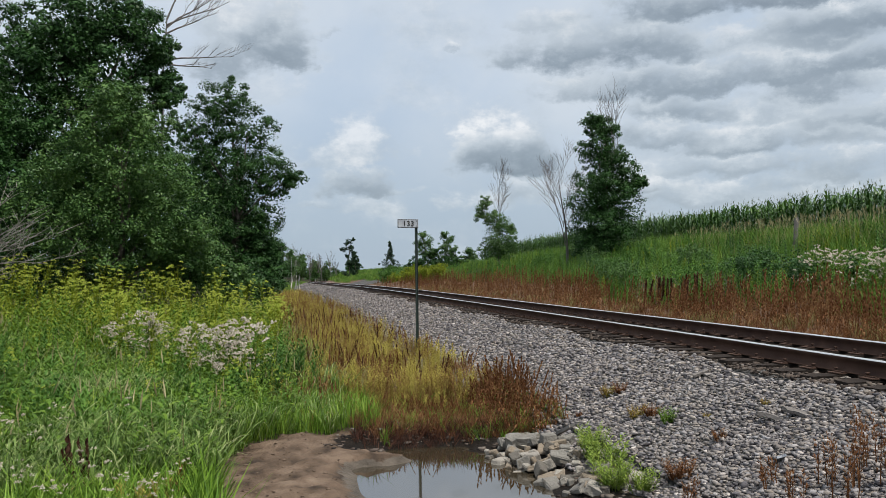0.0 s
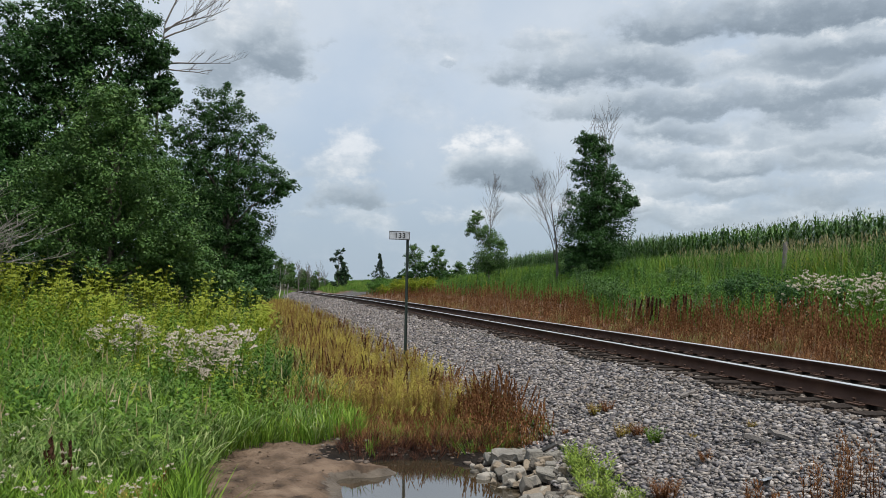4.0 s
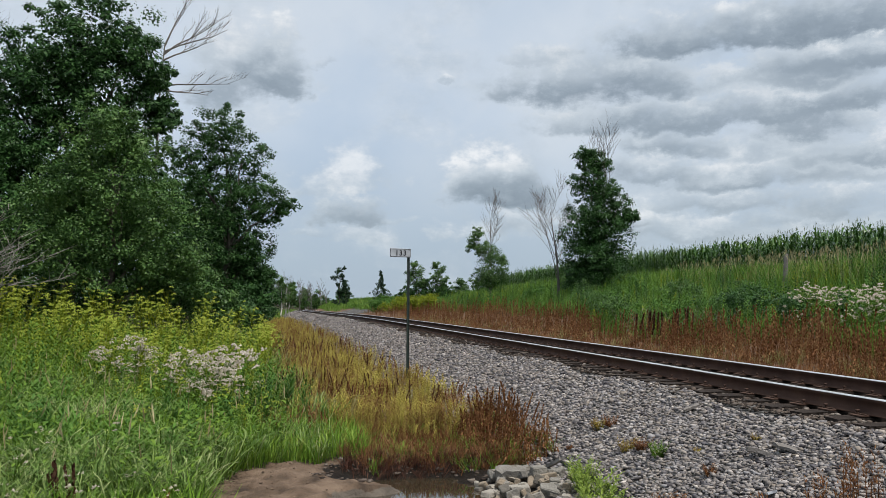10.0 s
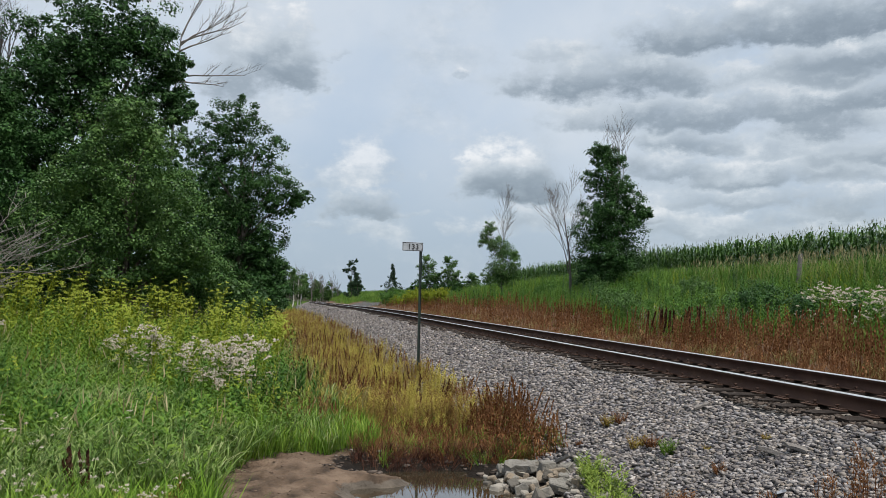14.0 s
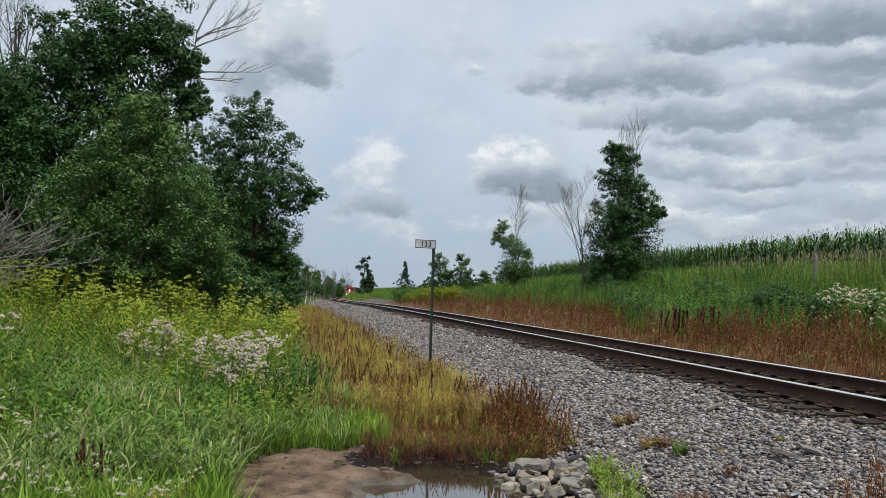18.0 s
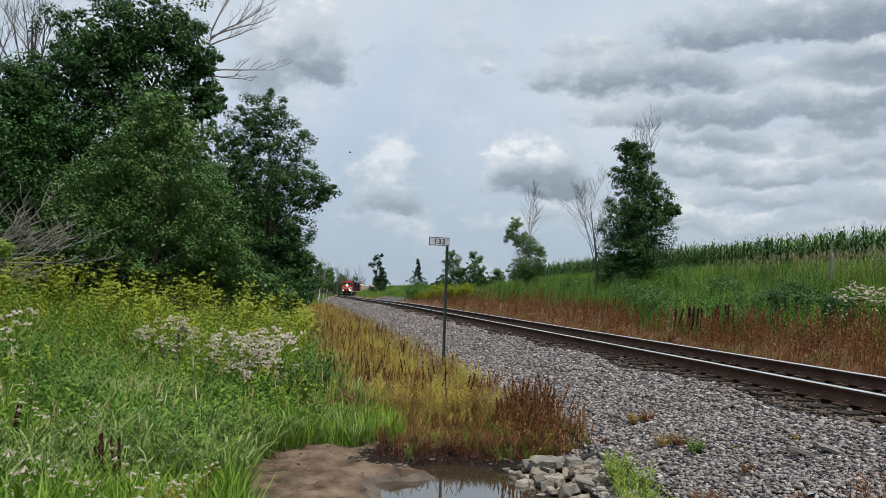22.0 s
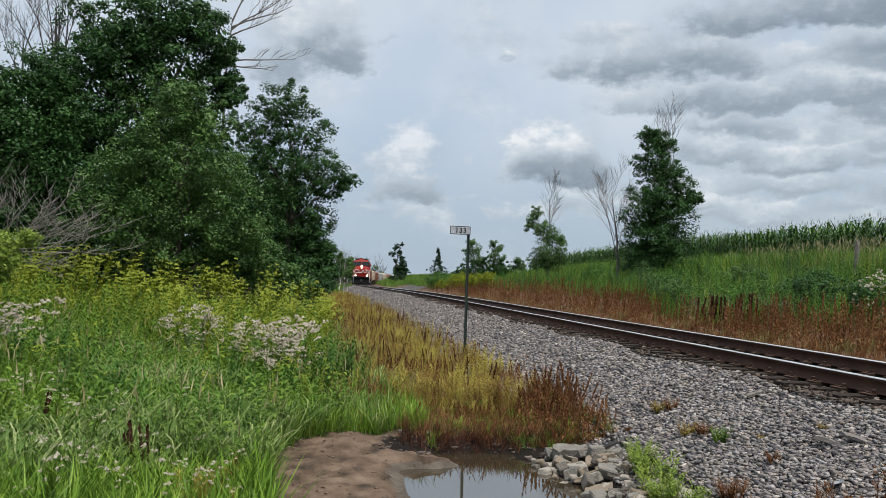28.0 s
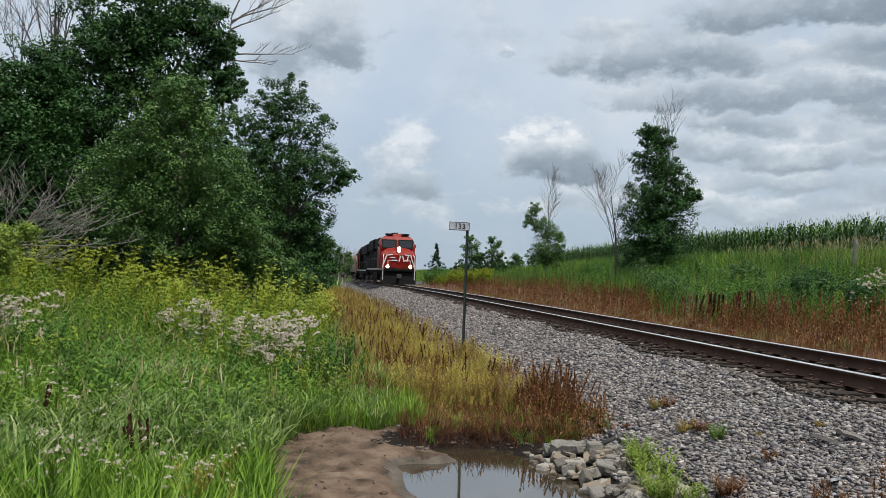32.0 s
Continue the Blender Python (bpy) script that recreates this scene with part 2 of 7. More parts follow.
def ground_material():
    """Soil, mud, wet mud with the bank's shade in its colour, and gravel bed, blended by the land's own zones with
    ragged edges.
    """
    m, N, L, b = shader("ground", 0.9)
    b.inputs["Specular IOR Level"].default_value = 0.15
    tc = N.new("ShaderNodeTexCoord")

    def noise_of(scale, detail=8):
        n = N.new("ShaderNodeTexNoise")
        n.inputs["Scale"].default_value, n.inputs["Detail"].default_value = scale, detail
        L.new(tc.outputs["Object"], n.inputs["Vector"])
        return n.outputs["Fac"]

    def coloured(scale, stops):
        r = ramp_node(N, stops)
        L.new(noise_of(scale), r.inputs[0])
        return r.outputs[0]

    col = coloured(1.6, [(0.3, (0.022, 0.019, 0.011)), (0.55, (0.035, 0.036, 0.015)), (0.75, (0.06, 0.054, 0.027))])
    rough = None
    edge = noise_of(7.0, 6)
    zones = [("mud", coloured(3.0, [(0.30, (0.040, 0.028, 0.020)), (0.42, (0.085, 0.058, 0.039)), (0.55, (0.128, 0.088, 0.061)), (0.75, (0.19, 0.138, 0.098))]), 0.8),
             ("damp", coloured(4.0, [(0.3, (0.055, 0.045, 0.035)), (0.6, (0.105, 0.086, 0.067)), (0.8, (0.15, 0.122, 0.096))]), 0.55),
             # soaked far bank: near-black, the shade under its overhang is in this colour too
             ("wet_shade", coloured(5.0, [(0.3, (0.005, 0.004, 0.003)), (0.6, (0.012, 0.008, 0.005)), (0.8, (0.030, 0.021, 0.014))]), 0.7),
             ("gravel", coloured(18.0, [(0.32, (0.016, 0.015, 0.015)), (0.5, (0.075, 0.071, 0.068)), (0.7, (0.17, 0.162, 0.152))]), 0.9),
             ("rust", coloured(6.0, [(0.3, (0.07, 0.04, 0.025)), (0.7, (0.17, 0.11, 0.07))]), 0.9)]
    for name, c, rg in zones:
        at = N.new("ShaderNodeAttribute")
        at.attribute_name = name
        ad = N.new("ShaderNodeMath")
        ad.operation = "ADD"
        L.new(at.outputs["Fac"], ad.inputs[0])
        L.new(edge, ad.inputs[1])
        mr = N.new("ShaderNodeMapRange")
        mr.inputs["From Min"].default_value, mr.inputs["From Max"].default_value = 0.92, 1.08
        L.new(ad.outputs[0], mr.inputs["Value"])
        mx = N.new("ShaderNodeMix")
        mx.data_type = "RGBA"
        L.new(mr.outputs[0], mx.inputs["Factor"])
        L.new(col, mx.inputs["A"])
        L.new(c, mx.inputs["B"])
        col = mx.outputs["Result"]
        rm = N.new("ShaderNodeMix")
        L.new(mr.outputs[0], rm.inputs["Factor"])
        if rough is None:
            rm.inputs["A"].default_value = 0.95
        else:
            L.new(rough, rm.inputs["A"])
        rm.inputs["B"].default_value = rg
        rough = rm.outputs["Result"]
    L.new(col, b.inputs["Base Color"])
    L.new(rough, b.inputs["Roughness"])
    bp = N.new("ShaderNodeBump")
    bp.inputs["Strength"].default_value, bp.inputs["Distance"].default_value = 1.0, 0.05
    L.new(noise_of(14.0, 14), bp.inputs["Height"])
    L.new(bp.outputs[0], b.inputs["Normal"])
    return m


GROUND = ground_material()
CLOD = islands("mud clods", [(0.0, (0.06, 0.042, 0.03)), (1.0, (0.18, 0.13, 0.095))], 0.9)
STONE = islands("ballast stone", [(0.0, (0.059, 0.054, 0.057)), (0.15, (0.120, 0.112, 0.119)), (0.3, (0.216, 0.188, 0.165)), (0.42, (0.152, 0.145, 0.152)), (0.55, (0.248, 0.210, 0.176)), (0.68, (0.206, 0.195, 0.199)), (0.8, (0.314, 0.275, 0.242)), (0.92, (0.282, 0.268, 0.271)), (1.0, (0.476, 0.424, 0.380))], 0.85)
STONE_OILY = islands("dust-browned ballast stone", [(0.0, (0.022, 0.018, 0.016)), (0.3, (0.060, 0.046, 0.038)), (0.6, (0.105, 0.082, 0.067)), (0.85, (0.15, 0.125, 0.105)), (1.0, (0.24, 0.215, 0.19))], 0.9)
RUBBLES = [surface("broken concrete " + n, [(0.3, tuple(0.6 * q for q in c)), (0.6, c), (0.8, tuple(1.25 * q for q in c))], 5.0, 0.95, 0, 0.9, 36, (9.0, 0.55, 0.7, (0.09, 0.075, 0.055)))
           for n, c in (("grey", (0.20, 0.185, 0.16)), ("tan", (0.25, 0.20, 0.145)), ("pale", (0.32, 0.29, 0.245)), ("dark", (0.13, 0.115, 0.095)))]
RAIL_SIDE = surface("rusty rail", [(0.3, (0.055, 0.030, 0.022)), (0.6, (0.085, 0.047, 0.034)), (0.8, (0.12, 0.066, 0.045))], 3.0, 0.75, 0.1, 0.3, 70)
RAIL_TOP = surface("polished rail head", [(0.3, (0.72, 0.70, 0.68)), (0.7, (0.86, 0.85, 0.83))], 2.0, 0.38, 0.85, 0.05, 60)
TIE = surface("creosoted tie timber", [(0.3, (0.016, 0.012, 0.010)), (0.6, (0.036, 0.027, 0.022)), (0.8, (0.075, 0.060, 0.050))], 5.0, 0.9, 0, 0.8, 30)
PLATE = surface("rusty tie plate", [(0.3, (0.05, 0.03, 0.022)), (0.7, (0.10, 0.06, 0.045))], 9.0, 0.8, 0.2, 0.3, 60)
BARK = surface("bark", [(0.3, (0.06, 0.05, 0.04)), (0.7, (0.16, 0.135, 0.11))], 5.0, 0.95, 0, 0.9, 24)
PALEWOOD = surface("pale weathered branch wood", [(0.3, (0.13, 0.118, 0.105)), (0.7, (0.28, 0.255, 0.235))], 4.0, 0.95, 0, 0.5, 30)
DARKBARK = surface("dark twig bark", [(0.3, (0.030, 0.026, 0.022)), (0.7, (0.075, 0.066, 0.058))], 5.0, 0.95, 0, 0.6, 24)
DEADWOOD = surface("bare grey wood", [(0.3, (0.10, 0.088, 0.078)), (0.7, (0.20, 0.18, 0.165))], 4.0, 0.95, 0, 0.5, 30)
BIRCH = surface("pale birch bark", [(0.35, (0.35, 0.33, 0.30)), (0.6, (0.60, 0.58, 0.54))], 2.0, 0.8, 0, 0.3, 20, (5.0, 0.6, 0.66, (0.05, 0.05, 0.05)))
LEAF_DARK = islands("dark leaves", [(0.0, (0.010, 0.031, 0.008)), (0.4, (0.025, 0.067, 0.017)), (0.8, (0.049, 0.118, 0.029)), (1.0, (0.073, 0.156, 0.043))], 0.45, 0.12, 0.45, 0.8, 0.16)
LEAF_MID = islands("mid green leaves", [(0.0, (0.019, 0.049, 0.013)), (0.4, (0.052, 0.113, 0.028)), (0.8, (0.104, 0.188, 0.047)), (1.0, (0.159, 0.254, 0.075))], 0.45, 0.16, 0.45, 0.8, 0.18)
LEAF_LIME = islands("yellow green leaves", [(0.0, (0.128, 0.204, 0.034)), (1.0, (0.289, 0.365, 0.072))], 0.5, 0.35)
NEEDLE = islands("conifer needles", [(0.0, (0.012, 0.028, 0.014)), (1.0, (0.036, 0.068, 0.032))], 0.6, 0.1)
GRASS = islands("green grass blades", [(0.0, (0.034, 0.083, 0.008)), (0.3, (0.093, 0.189, 0.020)), (0.65, (0.174, 0.290, 0.034)), (0.9, (0.281, 0.387, 0.067)), (1.0, (0.450, 0.446, 0.152))], 0.45, 0.22, 0.3, 0.7)
BLUEGRASS = islands("grey green reed grass", [(0.0, (0.051, 0.098, 0.020)), (0.4, (0.119, 0.200, 0.044)), (0.75, (0.212, 0.293, 0.088)), (1.0, (0.425, 0.442, 0.231))], 0.4, 0.3, 0.15, 0.8)
BANKGRASS = islands("bank grass", [(0.0, (0.047, 0.111, 0.018)), (0.4, (0.099, 0.199, 0.030)), (0.75, (0.174, 0.273, 0.048)), (1.0, (0.341, 0.331, 0.096))], 0.55, 0.25, 0.72, 0.45)
HERB = islands("weed leaves", [(0.0, (0.045, 0.098, 0.013)), (0.5, (0.098, 0.179, 0.021)), (1.0, (0.180, 0.266, 0.032))], 0.55, 0.2, 0.3, 0.8)
YELLOW = islands("yellow flower heads", [(0.0, (0.138, 0.193, 0.021)), (0.5, (0.222, 0.271, 0.031)), (1.0, (0.322, 0.352, 0.059))], 0.7, 0.3)
CREAM = islands("cream white flower heads", [(0.0, (0.205, 0.181, 0.129)), (0.5, (0.323, 0.289, 0.229)), (1.0, (0.441, 0.401, 0.333))], 0.7, 0.25)
DOCK = islands("dark dock stems", [(0.0, (0.034, 0.015, 0.011)), (0.6, (0.085, 0.036, 0.024)), (1.0, (0.16, 0.085, 0.055))], 0.9, 0.1)
GREYBRUSH = islands("grey dead brush", [(0.0, (0.10, 0.085, 0.07)), (0.6, (0.22, 0.195, 0.165)), (1.0, (0.36, 0.33, 0.28))], 0.9, 0.15)
GOLDLEAF = islands("yellow green weed leaves", [(0.0, (0.100, 0.145, 0.011)), (0.5, (0.190, 0.241, 0.020)), (1.0, (0.310, 0.328, 0.028))], 0.55, 0.35, 0.3, 0.8)
STRAW = islands("straw pale grass", [(0.0, (0.120, 0.112, 0.034)), (0.5, (0.225, 0.210, 0.075)), (1.0, (0.360, 0.330, 0.162))], 0.7, 0.3, 0.3, 0.8)
SEED = islands("straw seed heads", [(0.0, (0.237, 0.200, 0.097)), (1.0, (0.473, 0.419, 0.245))], 0.7, 0.2)
DEADWEED = islands("brown dead weeds", [(0.0, (0.043, 0.018, 0.009)), (0.3, (0.130, 0.053, 0.022)), (0.6, (0.208, 0.099, 0.043)), (0.85, (0.312, 0.184, 0.085)), (1.0, (0.499, 0.366, 0.202))], 0.85, 0.25, 0.5, 0.8)
OLIVE = islands("fading yellow weeds", [(0.0, (0.059, 0.044, 0.017)), (0.2, (0.182, 0.090, 0.034)), (0.4, (0.257, 0.178, 0.051)), (0.62, (0.380, 0.333, 0.070)), (0.85, (0.473, 0.399, 0.106)), (1.0, (0.325, 0.338, 0.070))], 0.8, 0.3, 0.7, 1.3)
CORN = islands("corn leaves", [(0.0, (0.018, 0.056, 0.010)), (0.5, (0.044, 0.110, 0.020)), (1.0, (0.105, 0.185, 0.042))], 0.4, 0.2, 0.0, 0.5, 0.35)
BANKHERB = islands("bank weed leaves", [(0.0, (0.018, 0.052, 0.010)), (0.4, (0.056, 0.128, 0.022)), (0.75, (0.118, 0.237, 0.041)), (1.0, (0.219, 0.350, 0.068))], 0.55, 0.2, 0.7, 0.4)
TASSEL = islands("corn tassels", [(0.0, (0.067, 0.099, 0.025)), (1.0, (0.143, 0.162, 0.059))], 0.7, 0.2)
POST_PAINT = plain("dark green post paint", (0.02, 0.035, 0.028), 0.55, 0.0, 0.4)
SIGN_WHITE = surface("weathered white sign", [(0.3, (0.30, 0.315, 0.34)), (0.7, (0.44, 0.46, 0.49))], 6, 0.5, 0, 0.1, 30)
SIGN_BLACK = plain("sign black", (0.02, 0.02, 0.022), 0.6)
RED = plain("red locomotive paint", (0.24, 0.015, 0.009), 0.45, 0.0, 0.35)
BLACK = plain("black locomotive paint", (0.006, 0.006, 0.0065), 0.75, 0.0, 0.4)
WHITE = plain("white stripe paint", (0.72, 0.70, 0.67), 0.5, 0.0, 0.15)
STEEL = plain("dirty steel", (0.09, 0.08, 0.072), 0.6, 0.5, 0.5)
DARKGLASS = plain("dark cab glass", (0.015, 0.018, 0.02), 0.08, 0.0, 0.1)
LAMP = glow("lit lamp", (1.0, 0.72, 0.42), 16.0)
dull(BLACK)
dull(RED, 0.15)
dull(RAIL_SIDE)
dull(TIE)
dull(PLATE)
HOPPER_TAN = surface("tan hopper paint", [(0.3, (0.36, 0.30, 0.22)), (0.7, (0.46, 0.40, 0.31))], 0.8, 0.6, 0, 0.1, 30, (2.0, 0.58, 0.75, (0.20, 0.13, 0.08)))
HOPPER_GREY = surface("grey hopper paint", [(0.3, (0.26, 0.26, 0.26)), (0.7, (0.40, 0.40, 0.39))], 0.8, 0.6, 0, 0.1, 30, (2.0, 0.58, 0.75, (0.16, 0.10, 0.07)))
HOPPER_BROWN = surface("brown hopper paint", [(0.3, (0.16, 0.065, 0.04)), (0.7, (0.24, 0.10, 0.06))], 0.8, 0.65, 0, 0.1, 30, (2.0, 0.58, 0.75, (0.10, 0.06, 0.05)))


def water_material():
    m, N, L, b = shader("puddle water", 0.03)
    b.inputs["Base Color"].default_value = (0.035, 0.027, 0.016, 1)
    b.inputs["IOR"].default_value = 4.2
    tc = N.new("ShaderNodeTexCoord")
    n = N.new("ShaderNodeTexNoise")
    n.inputs["Scale"].default_value, n.inputs["Detail"].default_value = 3.0, 2
    L.new(tc.outputs["Object"], n.inputs["Vector"])
    bp = N.new("ShaderNodeBump")
    bp.inputs["Strength"].default_value, bp.inputs["Distance"].default_value = 0.03, 0.01
    L.new(n.outputs["Fac"], bp.inputs["Height"])
    L.new(bp.outputs[0], b.inputs["Normal"])
    return m


WATER = water_material()


# ---- building helpers ----
def mesh_of(name, verts, faces, mats, smooth=False, index=None):
    """A mesh from an (n, 3) array and an (m, k) array of equal faces."""
    v, f = np.asarray(verts, np.float32), np.asarray(faces, np.int32)
    me = bpy.data.meshes.new(name)
    me.vertices.add(len(v))
    me.vertices.foreach_set("co", v.ravel())
    k = f.shape[1]
    me.loops.add(f.size)
    me.loops.foreach_set("vertex_index", f.ravel())
    me.polygons.add(len(f))
    me.polygons.foreach_set("loop_start", np.arange(0, f.size, k, dtype=np.int32))
    for m in (mats if isinstance(mats, (list, tuple)) else [mats]):
        me.materials.append(m)
    if index is not None:
        me.polygons.foreach_set("material_index", np.asarray(index, np.int32))
    if smooth:
        me.polygons.foreach_set("use_smooth", np.ones(len(f), bool))
    me.update(calc_edges=True)
    return me


def put(name, me, parent=None, label="", m=None):
    ob = new(name, me)
    if parent:
        ob.parent = parent
    if m is not None:
        ob.matrix_basis = m
    if label:
        ob["label"] = label
    return ob


def part(name, bm, material, parent, label=""):
    me = bpy.data.meshes.new(name)
    bm.to_mesh(me)
    bm.free()
    me.materials.append(material)
    return put(name, me, parent, label)


def thing(name, m, label, category, group="", kind=""):
    ob = new(name)
    ob.empty_display_size = 0.1
    ob.matrix_basis = m
    return tagged(ob, label, category, group, kind)


def box(bm, x0, x1, y0, y1, z0, z1, bevel=0.0, m=None):
    r = bmesh.ops.create_cube(bm, size=1.0)
    vs = r["verts"]
    for v in vs:
        v.co = Vector(((x0 + x1) / 2 + v.co.x * (x1 - x0), (y0 + y1) / 2 + v.co.y * (y1 - y0), (z0 + z1) / 2 + v.co.z * (z1 - z0)))
        if m is not None:
            v.co = m @ v.co
    if bevel:
        bmesh.ops.bevel(bm, geom=list({e for v in vs for e in v.link_edges}), offset=bevel, segments=1, affect="EDGES")
    return bm


def boxes(*rows, bevel=0.0):
    bm = bmesh.new()
    for r in rows:
        box(bm, *r, bevel=bevel)
    return bm


def cyl(bm, p, q, r, r2=None, sides=10):
    p, q = Vector(p), Vector(q)
    m = Matrix.Translation((p + q) / 2) @ (q - p).to_track_quat("Z", "Y").to_matrix().to_4x4()
    bmesh.ops.create_cone(bm, cap_ends=True, segments=sides, radius1=r, radius2=r if r2 is None else r2, depth=(q - p).length, matrix=m)
    return bm


def prism(bm, outline, x0, x1):
    """An outline in (y, z), pushed along x."""
    a = [bm.verts.new((x0, y, z)) for y, z in outline]
    b = [bm.verts.new((x1, y, z)) for y, z in outline]
    n = len(a)
    bm.faces.new(a)
    bm.faces.new(b[::-1])
    for i in range(n):
        bm.faces.new((a[i], b[i], b[(i + 1) % n], a[(i + 1) % n]))
    bmesh.ops.recalc_face_normals(bm, faces=bm.faces[:])
    return bm


RNG = np.random.default_rng(7)


def scatter(verts, faces, pos, size, spin, lean=None, stretch=None):
    """Copies of a small shape at many places, joined. lean: (n, 2) tilt along x and y, as slope at height."""
    v, f = np.asarray(verts, float), np.asarray(faces, int)
    n, k = len(pos), len(v)
    c, s = np.cos(spin)[:, None], np.sin(spin)[:, None]
    sc = np.broadcast_to(np.asarray(size, float).reshape(-1, 1), (n, 1))
    z = v[None, :, 2] * sc * (1.0 if stretch is None else np.asarray(stretch).reshape(-1, 1))
    x = (v[None, :, 0] * c - v[None, :, 1] * s) * sc
    y = (v[None, :, 0] * s + v[None, :, 1] * c) * sc
    if lean is not None:
        x = x + lean[:, :1] * z
        y = y + lean[:, 1:] * z
    out = np.stack([x, y, z], 2) + pos[:, None, :]
    return out.reshape(-1, 3), (f[None] + (np.arange(n) * k)[:, None, None]).reshape(-1, f.shape[1])


def join(pieces):
    vs, fs, o = [], [], 0
    for v, f in pieces:
        vs.append(v)
        fs.append(f + o)
        o += len(v)
    return np.concatenate(vs), np.concatenate(fs)


# ---- the track's line and the land ----
CX, Y0, RAD = 7.2, 113.0, 1125.0     # centre line, start and radius of the curve to the right


def grade(s):
    """Height of the track: level at first, then falling gently away."""
    s = np.asarray(s, float)
    return np.where(s < 35, 0.0, np.where(s < 65, -0.000125 * (s - 35) ** 2, -0.1125 - 0.0075 * (np.minimum(s, 700) - 65) - 0.004 * np.clip(s - 150, 0, 550)))


def track(s):
    """Place and heading (turn to the right) of the track's centre s metres along it."""
    if s <= Y0:
        x, y, a = CX, s, 0.0
    else:
        a = (s - Y0) / RAD
        x, y = CX + RAD * (1 - math.cos(a)), Y0 + RAD * math.sin(a)
    return x, y, float(grade(s)), a


def along(x, y):
    """Distance along the track, and off its centre to the right, of places (arrays)."""
    x, y = np.asarray(x, float), np.asarray(y, float)
    dx, dy = CX + RAD - x, y - Y0
    r = np.hypot(dx, dy)
    a = np.arctan2(dy, dx)
    s = np.where(y <= Y0, y, Y0 + RAD * a)
    return s, np.where(y <= Y0, x - CX, RAD - r)


def ease(v, lo, hi):
    t = np.clip((v - lo) / (hi - lo), 0, 1)
    return t * t * (3 - 2 * t)


PUDDLE_Z = -1.08


def puddle_depth(x, y):
    """Above 1 outside the puddle, below 1 within: a long basin with a mud spit across its far end."""
    a = ((x - 1.95) / 1.0) ** 2 + ((y - 8.4) / 1.85) ** 2
    b = ((x - 2.0) / 1.0) ** 2 + ((y - 6.3) / 1.9) ** 2
    c = ((x - 1.88) / 0.72) ** 2 + ((y - 10.06) / 0.24) ** 2
    wob = 0.08 * np.sin(5.1 * x + 1.3 * y) + 0.07 * np.sin(4.3 * y - 2.0 * x) + 0.05 * np.sin(13 * x - 7 * y)
    spit = 1.5 * np.exp(-((x - 1.22) / 0.46) ** 2 - ((y - 9.68 + 0.15 * (x - 1.2)) / 0.17) ** 2)
    pool = 0.9 * np.exp(-((x - 1.13) / 0.17) ** 2 - ((y - 9.33) / 0.13) ** 2)
    return np.minimum(np.minimum(a, b) + spit - pool, c) + wob


def mud_zone(x, y):
    """Below 1 on the bare mud."""
    return ((x - 0.75) / 1.3) ** 2 + ((y - 9.0 + 0.2 * x) / np.where(y < 8.8, 5.0, 2.0)) ** 2 + 0.12 * np.sin(6 * x) * np.sin(5 * y)


def land(x, y):
    """Height of the ground at places (arrays)."""
    x, y = np.asarray(x, float), np.asarray(y, float)
    s, o = along(x, y)
    tz = grade(s)
    left = np.interp(-o, [0, 1.2, 1.45, 3.5, 4.2, 8, 14, 30, 200], [-0.08, -0.065, -0.06, -0.86, -0.98, -0.90, -0.35, 0.0, 0.5])
    high = np.interp(s, [0, 55, 90, 150, 260, 330], [2.05, 2.05, 1.55, 1.9, 2.6, 3.6])
    steep = 1 + 0.5 * ease(s, 120, 220)
    right = np.interp(o * steep, [0, 1.2, 1.6, 2.4, 3.3, 13, 17, 60, 300], [-0.12, -0.10, -0.09, -0.16, -0.12, 1.0, 1.04, 1.25, 1.6])
    right = np.where(right > 0, right * high, right)
    z = np.where(o < 0, left, right) + tz * (1 - ease(np.abs(o), 14, 60))
    rough = 0.05 * np.sin(1.7 * x + 0.9 * y) * np.sin(1.1 * y - 0.6 * x) + 0.03 * np.sin(3.9 * x) * np.sin(3.1 * y + 1)
    z = z + rough * ease(np.abs(o), 2.6, 5)
    z = z + 0.50 * np.exp(-((x + 0.3) ** 2 + (y + 0.5) ** 2) / 9.0)
    # the bare mud bank and the basin with the puddle
    near = np.exp(-(((x - 1.6) / 2.2) ** 2 + ((y - 8.6) / 3.2) ** 2))
    z = np.where(o < -3.4, z * (1 - near) + (-0.99) * near, z)
    z = z + 0.022 * np.sin(9.0 * x + 3.0 * y) * np.sin(7.0 * y - 2.0 * x) * (mud_zone(x, y) < 1.2)
    z = z + (0.016 * np.sin(17.0 * x - 5.0 * y) * np.sin(13.0 * y + 6.0 * x) + 0.012 * np.sin(31.0 * x) * np.sin(27.0 * y + 9.0 * x)) * (mud_zone(x, y) < 1.1)
    for fx, fy, fr in ((0.72, 9.35, 0.10), (0.62, 8.75, 0.11), (0.30, 9.0, 0.09), (0.85, 8.35, 0.10), (0.15, 9.7, 0.08), (0.55, 10.1, 0.09)):
        z = z - 0.045 * np.exp(-((x - fx) / fr) ** 2 - ((y - fy) / (fr * 0.6)) ** 2)
    d = puddle_depth(x, y)
    z = np.where(d < 1.6, np.minimum(z, PUDDLE_Z - 0.14 + 0.14 * np.clip(d, 0, 1.6)), z)
    z = z + 0.09 * ease(y, 10.2, 10.55) * (1 - ease(y, 12.0, 14.5)) * ease(x, 0.7, 1.3) * (o < -3.2)
    z = z + 0.05 * np.exp(-(((x - 0.45) / 0.75) ** 2 + ((y - 9.9) / 0.9) ** 2))
    return z


